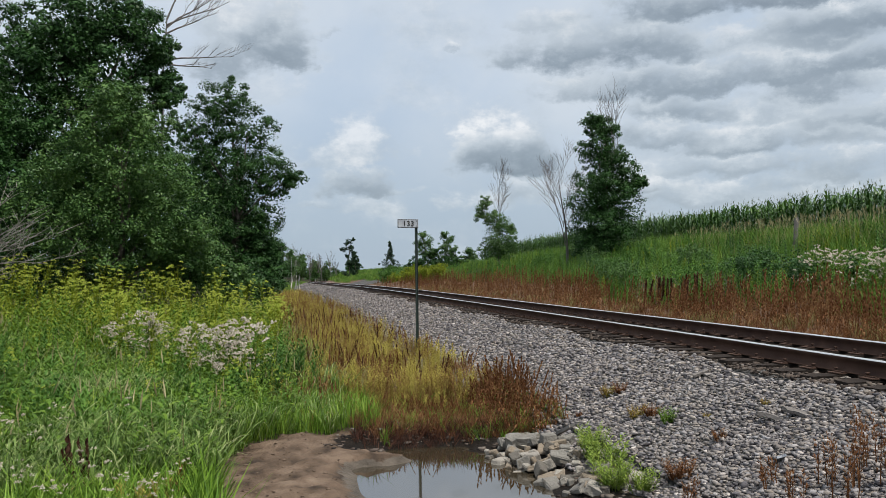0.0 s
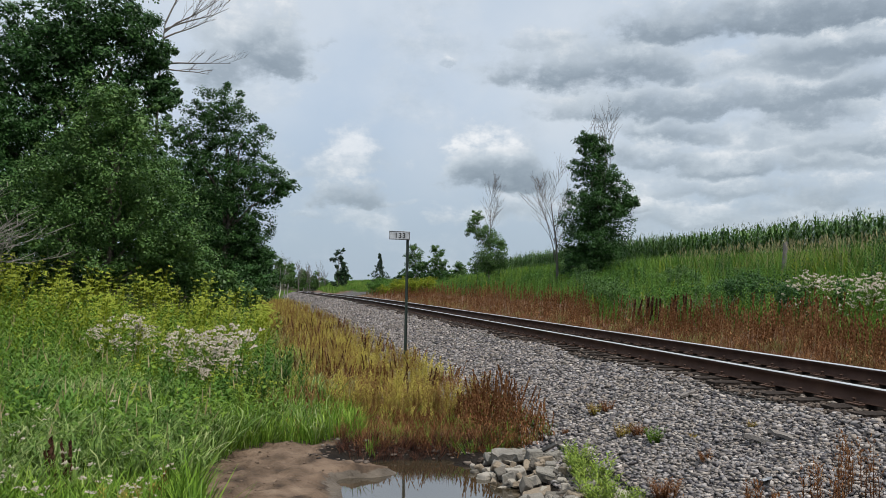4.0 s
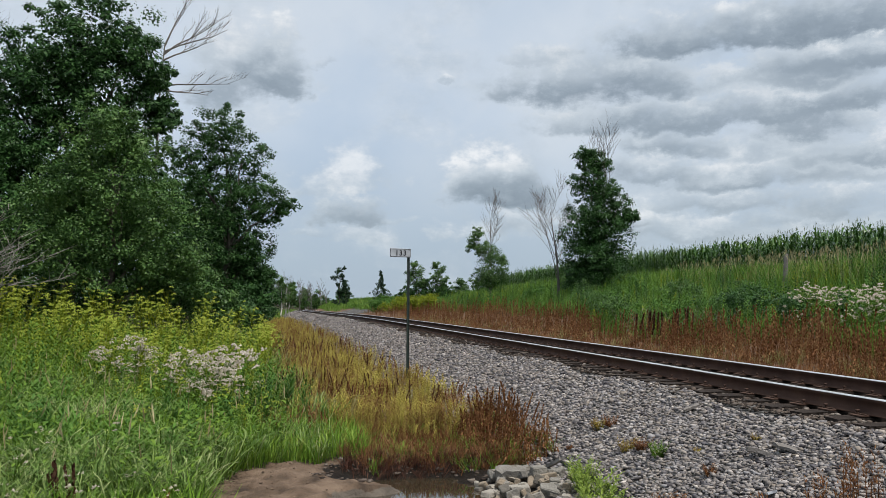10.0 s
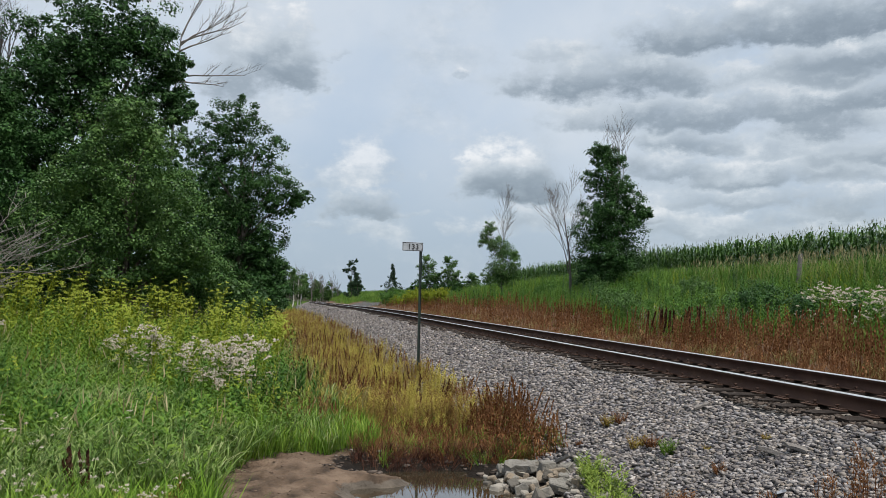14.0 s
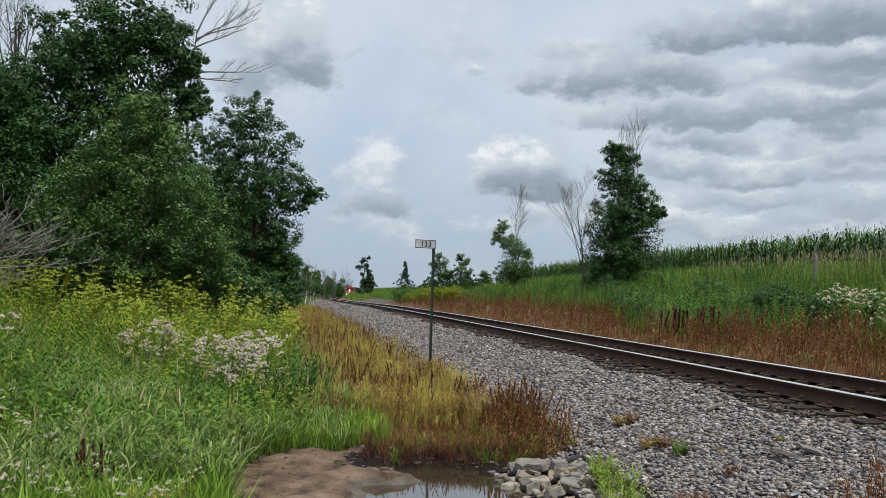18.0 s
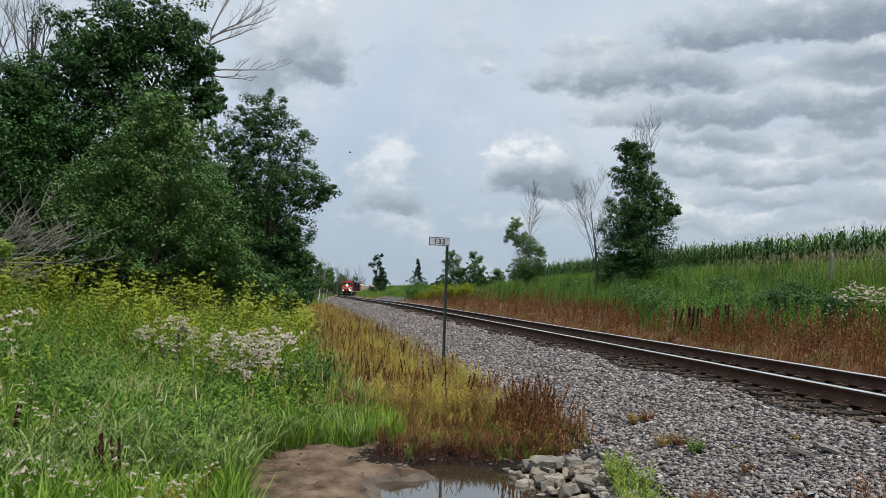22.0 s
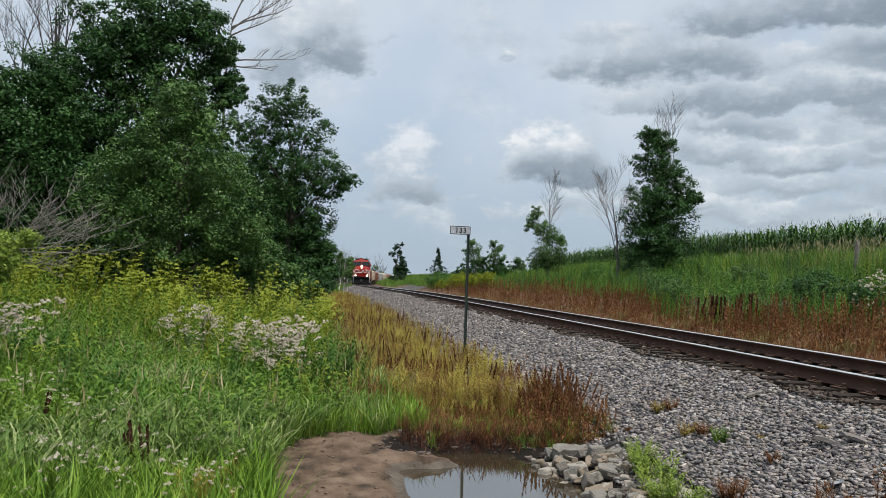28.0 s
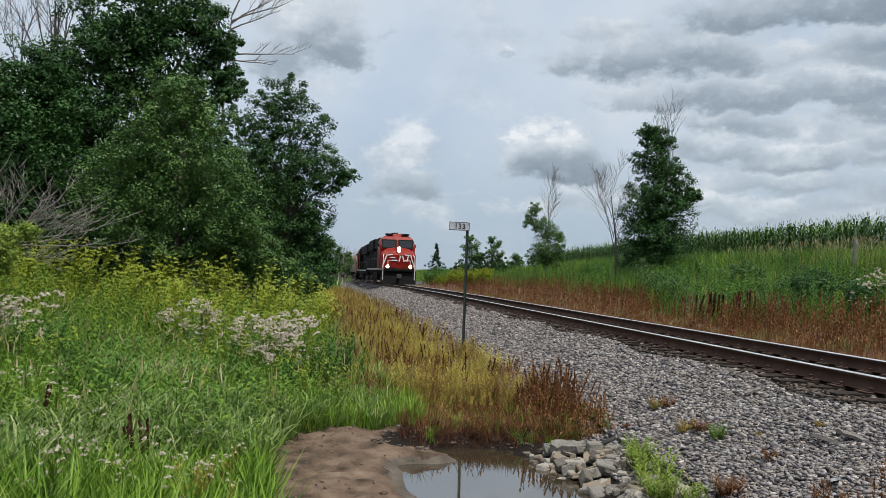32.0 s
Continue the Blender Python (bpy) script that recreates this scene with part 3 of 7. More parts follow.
def ground():
    def line(stops):
        out = [np.arange(a, b, st) for a, b, st in stops]
        return np.unique(np.concatenate(out).round(3))
    xs = line([(-3000, -300, 300), (-300, -60, 30), (-60, -14, 4), (-14, -3, 0.7), (-3, 5, 0.08), (5, 10, 0.3), (10, 24, 0.8), (24, 60, 3), (60, 300, 24), (300, 3001, 300)])
    ys = line([(-3000, -300, 300), (-300, -40, 40), (-40, -4, 4), (-4, 5, 0.8), (5, 13, 0.08), (13, 30, 0.4), (30, 120, 1.5), (120, 400, 6), (400, 800, 40), (800, 3001, 275)])
    X, Y = np.meshgrid(xs, ys)
    Z = land(X, Y)
    nx, ny = len(xs), len(ys)
    v = np.stack([X, Y, Z], 2).reshape(-1, 3)
    i = np.arange(nx * ny).reshape(ny, nx)
    f = np.stack([i[:-1, :-1], i[:-1, 1:], i[1:, 1:], i[1:, :-1]], 2).reshape(-1, 4)
    s, o = along(v[:, 0], v[:, 1])
    d = puddle_depth(v[:, 0], v[:, 1])
    mudz = mud_zone(v[:, 0], v[:, 1])
    # the last zone covers the far bank: soaked soil plus painted overhang shade
    zone = {"mud": 1.5 - mudz, "damp": np.maximum(1.9 - d, 0) * (o < -3.2), "wet_shade": np.maximum(2.6 - d, 0) * (o < -3.2) * ((v[:, 1] > 9.95) | (v[:, 0] > 2.5))}
    zone["gravel"] = np.maximum(np.minimum((o + 3.6) * 2 + 0.5, (2.9 - o) * 2 + 0.5), (1.5 - ((s - 106) / 12) ** 2) * ((o > 2.5) & (o < 7)))
    zone["rust"] = np.where((np.abs(s - 104) < 12) & (o > 0), 0.0, 1.0) * np.where(o > 0, np.minimum(np.minimum((o - 2.3) * 2, (6.5 - o) * 2), 0.8), np.minimum(np.minimum((-3.3 - o) * 3, (o + 6.4) * 2), np.minimum((v[:, 1] - 10.7) * 2, 0.8)))
    me = mesh_of("ground", v, f, GROUND, True)
    for key, val in zone.items():
        at = me.attributes.new(key, "FLOAT", "POINT")
        at.data.foreach_set("value", np.clip(val, 0, 1).astype(np.float32))
    tagged(new("ground", me), "grassy ground with a gravel railbed and a bare mud bank", "ground", kind="structure")


ground()


def puddle():
    xs, ys = np.linspace(0.6, 3.8, 65), np.linspace(4.2, 10.8, 131)
    X, Y = np.meshgrid(xs, ys)
    v = np.stack([X, Y, np.full_like(X, PUDDLE_Z)], 2).reshape(-1, 3)
    i = np.arange(65 * 131).reshape(131, 65)
    f = np.stack([i[:-1, :-1], i[:-1, 1:], i[1:, 1:], i[1:, :-1]], 2).reshape(-1, 4)
    c = v[f].mean(1)
    f = f[puddle_depth(c[:, 0], c[:, 1]) < 1.25]
    tagged(new("water", mesh_of("water", v, f, WATER)), "still muddy puddle reflecting the sky", "puddle", kind="structure")


puddle()


# ---- rails, ties, ballast ----
def rail(offset, label):
    """One flat-bottomed rail, swept along the track."""
    prof = [(-0.070, 0.0), (0.070, 0.0), (0.070, 0.012), (0.012, 0.030), (0.010, 0.130), (0.036, 0.142), (0.036, 0.170), (0.030, 0.180), (-0.030, 0.180), (-0.036, 0.170), (-0.036, 0.142), (-0.010, 0.130), (-0.012, 0.030), (-0.070, 0.012)]
    ss = np.concatenate([np.arange(-20, 113, 1.9), np.arange(113, 700, 6.0)])
    v = []
    for s in ss:
        x, y, z, a = track(s)
        for px, pz in prof:
            v.append((x + (offset + px) * math.cos(a), y - (offset + px) * math.sin(a), z + pz))
    k = len(prof)
    f, mi = [], []
    for i in range(len(ss) - 1):
        for j in range(k):
            f.append((i * k + j, i * k + (j + 1) % k, (i + 1) * k + (j + 1) % k, (i + 1) * k + j))
            mi.append(1 if j in (7, 8) else 0)
    tagged(new("rail", mesh_of("rail", v, f, [RAIL_SIDE, RAIL_TOP], False, mi)), label, "rail", "rails of the track", "structure")


rail(-0.7525, "rust brown steel rail with a polished running surface")
rail(0.7525, "rust brown steel rail with a polished running surface")


def ties():
    def tie_mesh(seed):
        rnd = random.Random(seed)
        bm = bmesh.new()
        bmesh.ops.create_grid(bm, x_segments=9, y_segments=1, size=1.0)
        for v in bm.verts:
            v.co = Vector((v.co.x * 1.30, v.co.y * 0.112 + rnd.uniform(-0.008, 0.008), -0.014 + rnd.uniform(-0.008, 0.004)))
        r = bmesh.ops.extrude_face_region(bm, geom=bm.faces[:])
        for e in r["geom"]:
            if isinstance(e, bmesh.types.BMVert):
                e.co.z = -0.19
        bmesh.ops.recalc_face_normals(bm, faces=bm.faces[:])
        me = bpy.data.meshes.new("tie")
        bm.to_mesh(me)
        bm.free()
        me.materials.append(TIE)
        return me
    variants = [tie_mesh(k) for k in range(5)]
    bm = box(bmesh.new(), -0.17, 0.17, -0.095, 0.095, -0.014, 0.002, 0.003)
    for sx in (-0.10, 0.10):
        box(bm, sx - 0.012, sx + 0.012, -0.09, 0.09, 0.002, 0.014)
    plate_me = bpy.data.meshes.new("tie_plate")
    bm.to_mesh(plate_me)
    plate_me.materials.append(PLATE)
    bm.free()
    bm = box(bmesh.new(), -0.009, 0.009, -0.009, 0.009, 0.0, 0.035)
    box(bm, -0.022, 0.020, -0.017, 0.017, 0.030, 0.046, 0.004)
    spike_me = bpy.data.meshes.new("spike")
    bm.to_mesh(spike_me)
    spike_me.materials.append(PLATE)
    bm.free()
    rnd = random.Random(3)
    far = []
    s = 4.4
    while s < 300:
        x, y, z, a = track(s)
        off = rnd.uniform(-0.09, 0.09)
        if s < 46:
            t = put("railroad_tie", variants[rnd.randrange(5)], m=pose(x + off, y, z + rnd.uniform(-0.004, 0.004), 0, 0, rnd.uniform(-1.6, 1.6)))
            tagged(t, "dark weathered timber tie bedded in ballast", "railroad tie", "ties under the rails")
            for side in (-1, 1):
                p = put("tie_plate", plate_me, t, m=pose(side * 0.7525 - off, 0, 0.002))
                if s < 26:
                    for q in (-0.085, 0.085):
                        put("spike", spike_me, p, m=pose(q, rnd.choice((-0.06, 0.06)), 0.004, 0, 0, 180 if q > 0 else 0))
        else:
            far.append((x, y, z, a))
        s += 0.5 + rnd.uniform(-0.035, 0.035)
    base = np.array([(sx * 1.3, sy * 0.112, sz) for sz in (-0.19, -0.014) for sx, sy in ((-1, -1), (1, -1), (1, 1), (-1, 1))])
    fc = np.array([(4, 5, 6, 7), (0, 1, 5, 4), (1, 2, 6, 5), (2, 3, 7, 6), (3, 0, 4, 7)])
    fa = np.array(far)
    v, f = scatter(base, fc, fa[:, :3], 1.0, -fa[:, 3])
    tagged(new("distant_ties", mesh_of("distant_ties", v, f, TIE)), "dark timber ties further along the track", "railroad ties", kind="stuff")


ties()


def stone_shapes(n, seed):
    out = []
    for k in range(n):
        bm = bmesh.new()
        rnd = random.Random(seed + k)
        bmesh.ops.create_cube(bm, size=0.85)
        bmesh.ops.triangulate(bm, faces=bm.faces[:])
        sx, sy, sz = rnd.uniform(1.0, 1.5), rnd.uniform(0.8, 1.15), rnd.uniform(0.5, 0.85)
        for v in bm.verts:
            j = [rnd.uniform(0.35, 1.2) for _ in range(3)]
            v.co = Vector((v.co.x * sx * j[0], v.co.y * sy * j[1], v.co.z * sz * j[2]))
        bm.verts.ensure_lookup_table()
        out.append((np.array([v.co[:] for v in bm.verts]), np.array([[v.index for v in f.verts] for f in bm.faces])))
        bm.free()
    return out


def stones(name, label, n, y0, y1, o0, o1, size, rail_gap=False, mat=STONE, swell=0.25):
    s = y0 * (y1 / y0) ** RNG.random(n)
    o = RNG.uniform(o0, o1, n) + 0.18 * np.sin(s * 1.3) * (np.abs(o0) > 3)
    if rail_gap:
        keep = (np.abs(np.abs(o) - 0.7525) > 0.10)
        s, o = s[keep], o[keep]
        on_tie = RNG.random(len(s)) < 0.35
        s = np.where(on_tie, s, np.round((s - 4.4) / 0.5) * 0.5 + 4.65 + RNG.uniform(-0.11, 0.11, len(s)))
    n = len(s)
    pts = np.array([track(v)[:2] + (track(v)[3],) for v in s])
    x, y = pts[:, 0] + o * np.cos(pts[:, 2]), pts[:, 1] - o * np.sin(pts[:, 2])
    z = land(x, y)
    sz = size * RNG.lognormal(0, 0.32, n).clip(0.4, 1.9) * (s / y0) ** swell
    pos = np.stack([x, y, z + sz * RNG.uniform(0.02, 0.42, n)], 1)
    shapes = stone_shapes(16, 11)
    which = RNG.integers(0, 16, n)
    pieces = []
    for k, (v, f) in enumerate(shapes):
        q = which == k
        m = int(q.sum())
        pieces.append(scatter(v, f, pos[q], sz[q], RNG.uniform(0, 6.28, m), RNG.uniform(-0.9, 0.9, (m, 2))))
    v, f = join(pieces)
    tagged(new(name, mesh_of(name, v, f, mat)), label, "gravel", kind="stuff")


stones("ballast", "grey crushed stone ballast on the track shoulder", 72000, 4.2, 60, -3.8, -1.38, 0.031)
stones("tie_end_ballast", "dark dusty stone ballast heaped round the tie ends", 4600, 4.4, 45, -1.48, -0.86, 0.034, mat=STONE_OILY)
stones("distant_ballast", "grey stone ballast further along the shoulder", 8000, 50, 150, -3.5, -1.1, 0.075)
stones("crib_ballast", "brown dusty stone ballast between the ties", 9000, 5.0, 45, -1.25, 1.5, 0.034, True, STONE_OILY)
stones("far_shoulder_ballast", "brown dusty stone ballast beyond the far rail", 3000, 6.0, 45, 1.3, 2.5, 0.045, mat=STONE_OILY)


def rubble():
    """Broken concrete pieces tipped at the puddle's end."""
    rnd = random.Random(21)
    rows = [(2.95, 9.3, 0.30, 0.11), (3.28, 9.4, 0.22, 0.13), (3.05, 9.0, 0.26, 0.13), (3.38, 9.05, 0.26, 0.13), (2.75, 8.85, 0.2, 0.13), (3.1, 8.65, 0.22, 0.13), (3.35, 8.65, 0.2, 0.12), (2.5, 9.3, 0.16, 0.1), (2.62, 9.0, 0.15, 0.1)]
    for _ in range(170):
        rows.append((rnd.uniform(2.45, 3.7), rnd.uniform(7.3, 9.7), 0.07 + 0.20 * rnd.random() ** 1.6, rnd.uniform(0.06, 0.13)))
    for x, y, L, h in rows:
        d = float(puddle_depth(np.array(x), np.array(y)))
        if d < 0.8 or x < 2.45 + 0.35 * max(0.0, 8.9 - y):
            continue
        heap = 0.13 * math.exp(-((x - 3.15) / 0.45) ** 2 - ((y - 8.95) / 0.55) ** 2)
        bm = bmesh.new()
        box(bm, -L / 2, L / 2, -L * rnd.uniform(0.28, 0.45), L * rnd.uniform(0.28, 0.45), 0, h * rnd.uniform(0.7, 1.1))
        for v in bm.verts:
            v.co += Vector((rnd.uniform(-1, 1), rnd.uniform(-1, 1), rnd.uniform(-0.6, 0.6))) * L * 0.12
        bmesh.ops.bevel(bm, geom=bm.edges[:], offset=0.012, segments=1, affect="EDGES")
        me = bpy.data.meshes.new("concrete_chunk")
        bm.to_mesh(me)
        bm.free()
        me.materials.append(RUBBLES[rnd.randrange(4)])
        z = float(land(np.array(x), np.array(y)))
        ob = put("concrete_chunk", me, m=pose(x, y, max(z, PUDDLE_Z - 0.1) - 0.02 + (heap * rnd.random() if L < 0.2 else 0.0), rnd.uniform(-30, 30), rnd.uniform(-30, 30), rnd.uniform(0, 180)))
        tagged(ob, "broken pale concrete chunk tipped beside the puddle", "rubble", "rubble beside the puddle")


rubble()


def debris():
    """Split boards and a broken slab lying about the shoulder and the rubble."""
    def board(x, y, z, size, turn, label, mat):
        L, w, h = size
        rnd = random.Random(int(x * 100))
        bm = bmesh.new()
        bmesh.ops.create_grid(bm, x_segments=6, y_segments=2, size=0.5)
        for v in bm.verts:
            v.co = Vector((v.co.x * L + (rnd.uniform(-0.04, 0.04) if abs(v.co.x) > 0.49 else 0.0), v.co.y * w * rnd.uniform(0.85, 1.1), h / 2 + rnd.uniform(-0.2, 0.2) * h))
        r = bmesh.ops.extrude_face_region(bm, geom=bm.faces[:])
        for e in r["geom"]:
            if isinstance(e, bmesh.types.BMVert):
                e.co.z -= h
        bmesh.ops.recalc_face_normals(bm, faces=bm.faces[:])
        me = bpy.data.meshes.new("broken_board")
        bm.to_mesh(me)
        bm.free()
        me.materials.append(mat)
        g = float(land(np.array(x), np.array(y)))
        tagged(put("broken_board", me, m=pose(x, y, g + z, *turn)), label, "debris", "debris on the ballast")
    board(5.0, 7.18, 0.045, (0.34, 0.07, 0.04), (-14, 8, -50), "weathered grey board half buried in the ballast", DEADWOOD)
    board(5.18, 7.0, 0.04, (0.30, 0.09, 0.03), (10, 12, -40), "weathered grey board half buried in the ballast", DEADWOOD)
    board(4.51, 6.39, 0.05, (0.30, 0.09, 0.02), (-20, 14, 60), "pale split board lying on the ballast", SIGN_WHITE)
    board(5.42, 9.27, 0.05, (0.30, 0.05, 0.03), (4, -10, 20), "weathered grey board half buried in the ballast", DEADWOOD)
    board(3.55, 9.3, 0.16, (0.42, 0.06, 0.035), (0, 28, 105), "grey stick leaning on the concrete rubble", PALEWOOD)
    board(3.12, 9.5, 0.07, (0.48, 0.22, 0.09), (12, 4, 8), "broken grey concrete slab on top of the rubble", RUBBLES[0])


debris()


def milepost():
    x, y = 3.652, 19.7
    z = float(land(np.array(x), np.array(y)))
    top = 2.325
    t = thing("milepost", pose(x, y, z, 0, 0.3, 8), "dark steel post with a small white number plate", "milepost")
    h = top - z
    bm = boxes((-0.032, 0.032, -0.006, 0.006, -0.3, h), (-0.032, -0.022, -0.03, 0.0, -0.3, h), (0.022, 0.032, -0.03, 0.0, -0.3, h))
    part("post", bm, POST_PAINT, t)
    bm = boxes((-0.50, 0.05, -0.046, -0.034, h - 0.02, h + 0.20), bevel=0.004)
    plate = part("number_plate", bm, SIGN_WHITE, t, "weathered white metal plate with black numerals")
    bm = bmesh.new()
    for r in ((-0.488, 0.038, h - 0.013, h - 0.001), (-0.488, 0.038, h + 0.181, h + 0.193), (-0.490, -0.478, h - 0.013, h + 0.193), (0.028, 0.040, h - 0.013, h + 0.193)):
        box(bm, r[0], r[1], -0.0485, -0.0465, r[2], r[3])
    part("border", bm, SIGN_BLACK, plate)
    cu = bpy.data.curves.new("numerals", "FONT")
    cu.body, cu.size, cu.extrude, cu.align_x, cu.space_character, cu.offset = "133", 0.185, 0.001, "CENTER", 1.12, 0.0035
    tmp = bpy.data.objects.new("numerals", cu)
    scene.collection.objects.link(tmp)
    bpy.context.view_layer.update()
    me = bpy.data.meshes.new_from_object(tmp.evaluated_get(bpy.context.evaluated_depsgraph_get()))
    bpy.data.objects.remove(tmp)
    me.materials.clear()
    me.materials.append(SIGN_BLACK)
    put("numerals", me, plate, "black numerals", pose(-0.215, -0.0495, h + 0.026, 90, 0, 0))
    for bz in (0.03, 0.15):
        part("bolt", cyl(bmesh.new(), (0.0, -0.052, h + bz), (0.0, -0.03, h + bz), 0.009), STEEL, t)


milepost()


def clods():
    """Clods on the mud bank and pebbles along the water's edge."""
    n = 1500
    x, y = RNG.uniform(-0.8, 2.2, n), RNG.uniform(6.2, 11.3, n)
    q = (mud_zone(x, y) < 0.95) & (puddle_depth(x, y) > 1.25) & (RNG.random(n) < 0.7)
    x, y = x[q], y[q]
    sz = RNG.lognormal(-4.0, 0.6, len(x))
    shapes = stone_shapes(1, 40)[0]
    shapes[0][:, 2] *= 0.55
    v, f = scatter(*shapes, np.stack([x, y, land(x, y)], 1), sz, RNG.uniform(0, 6.28, len(x)))
    tagged(new("mud_clods", mesh_of("mud_clods", v, f, CLOD)), "small dark clods on the bare mud", "mud", kind="stuff")
    n = 5000
    x, y = RNG.uniform(0.6, 4.0, n), RNG.uniform(5.0, 11.5, n)
    d = puddle_depth(x, y)
    q = (d > 1.05) & (d < 2.4) & ((x > 2.2) | (y > 9.7)) & (RNG.random(n) < 0.6)
    x, y = x[q], y[q]
    sz = RNG.lognormal(-3.2, 0.5, len(x))
    v, f = scatter(*shapes, np.stack([x, y, land(x, y)], 1), sz, RNG.uniform(0, 6.28, len(x)), RNG.uniform(-0.5, 0.5, (len(x), 2)))
    tagged(new("shore_pebbles", mesh_of("shore_pebbles", v, f, STONE_OILY)), "dark muddy pebbles along the puddle's edge", "pebbles", kind="stuff")


clods()


# ---- low plants: small shapes, sown in patches ----
def blade(x, y, h, w, a, bend):
    dx, dy = math.cos(a), math.sin(a)
    nx, ny = -dy * w / 2, dx * w / 2
    m = 0.55
    b1, b2 = bend * h * 0.28, bend * h
    v = [(x - nx, y - ny, 0), (x + nx, y + ny, 0), (x + dx * b1 - nx * 0.8, y + dy * b1 - ny * 0.8, h * m), (x + dx * b1 + nx * 0.8, y + dy * b1 + ny * 0.8, h * m),
         (x + dx * b2, y + dy * b2, h * (1 - 0.25 * bend))]
    return np.array(v), np.array([(0, 1, 3), (0, 3, 2), (2, 3, 4)])


def leaf(p, d, w, droop=0.2):
    """A pointed leaf from p along the vector d."""
    p, d = np.array(p, float), np.array(d, float)
    side = np.cross(d, (0, 0, 1.0))
    side = side / (np.linalg.norm(side) + 1e-6) * w / 2
    mid = p + d * 0.45 + np.array((0, 0, droop * np.linalg.norm(d) * 0.25))
    v = np.array([p, mid - side, p + d - np.array((0, 0, droop * np.linalg.norm(d))), mid + side])
    return v, np.array([(0, 1, 3), (1, 2, 3)])


def stalk(h, w, x=0.0, y=0.0, lx=0.0, ly=0.0):
    v = np.array([(x - w, y, 0), (x + w, y, 0), (x + lx, y + ly, h), (x, y - w, 0), (x, y + w, 0)])
    return v, np.array([(0, 1, 2), (3, 4, 2)])


def clump(rnd, n, h, spread, w, bend):
    out = []
    for _ in range(n):
        a, r = rnd.uniform(0, 6.28), spread * math.sqrt(rnd.random())
        out.append(blade(r * math.cos(a), r * math.sin(a), h * rnd.uniform(0.55, 1.1), w * rnd.uniform(0.7, 1.2), a + rnd.uniform(-1, 1), bend * rnd.uniform(0.3, 1.2)))
    return join(out)


def leafy(rnd, h, n, length, w, lean=0.5, low=0.05):
    """A stem with leaves up its height."""
    out = [stalk(h, 0.006, lx=rnd.uniform(-0.05, 0.05), ly=rnd.uniform(-0.05, 0.05))]
    for i in range(n):
        z = h * (low + (0.97 - low) * i / n)
        a = i * 2.4 + rnd.uniform(-0.4, 0.4)
        L = length * rnd.uniform(0.7, 1.2) * (1.1 - 0.6 * z / h)
        out.append(leaf((0, 0, z), (L * math.cos(a), L * math.sin(a), L * lean), w * rnd.uniform(0.8, 1.2)))
    return join(out)


def spike_weed(rnd, h, n, length, w):
    """A dried upright weed: bristling stem, thickest in its upper half."""
    out = [stalk(h, 0.007, lx=rnd.uniform(-0.06, 0.06) * h, ly=rnd.uniform(-0.06, 0.06) * h)]
    for i in range(n):
        u = 0.18 + 0.80 * (i + rnd.random()) / n
        a = rnd.uniform(0, 6.28)
        L = length * rnd.uniform(0.5, 1.2) * (1.15 - abs(u - 0.65) * 1.2)
        out.append(leaf((0.02 * math.cos(a), 0.02 * math.sin(a), u * h), (L * 0.5 * math.cos(a), L * 0.5 * math.sin(a), L * rnd.uniform(0.3, 1.0)), w * rnd.uniform(0.7, 1.3), 0.0))
    return join(out)


def column_weed(rnd, h, thick=0.03, n=16):
    """A dead upright weed: a stem carrying one dense, knobbly column of seed."""
    lx, ly = rnd.uniform(-0.07, 0.07) * h, rnd.uniform(-0.07, 0.07) * h
    out = [stalk(h, 0.007, lx=lx, ly=ly)]
    low = rnd.uniform(0.3, 0.5)
    for i in range(n):
        u = low + (1 - low) * (i + 0.3 * rnd.random()) / n
        a = i * 2.4 + rnd.uniform(-0.5, 0.5)
        w = thick * (1.15 - 0.75 * (u - low) / (1 - low)) * rnd.uniform(0.7, 1.3)
        p = np.array((lx * u, ly * u, u * h))
        out.append(leaf(p, (w * math.cos(a), w * math.sin(a), thick * 2.2), thick * 1.3, 0.0))
    for i in range(4):
        a = rnd.uniform(0, 6.28)
        out.append(leaf((0, 0, h * rnd.uniform(0.08, 0.4)), (0.11 * math.cos(a), 0.11 * math.sin(a), rnd.uniform(-0.04, 0.06)), 0.03, 0.5))
    return join(out)


def spire(rnd, h, n=26, reach=0.10, w=0.022):
    """A slim green stem set all the way up with short, rising leaves."""
    out = [stalk(h, 0.006, lx=rnd.uniform(-0.05, 0.05), ly=rnd.uniform(-0.05, 0.05))]
    for i in range(n):
        u = 0.08 + 0.92 * i / n
        a = i * 2.4 + rnd.uniform(-0.4, 0.4)
        L = reach * rnd.uniform(0.7, 1.2) * (1.15 - 0.7 * u)
        out.append(leaf((0, 0, u * h), (L * math.cos(a), L * math.sin(a), L * rnd.uniform(0.5, 1.3)), w * rnd.uniform(0.8, 1.2), 0.1))
    return join(out)


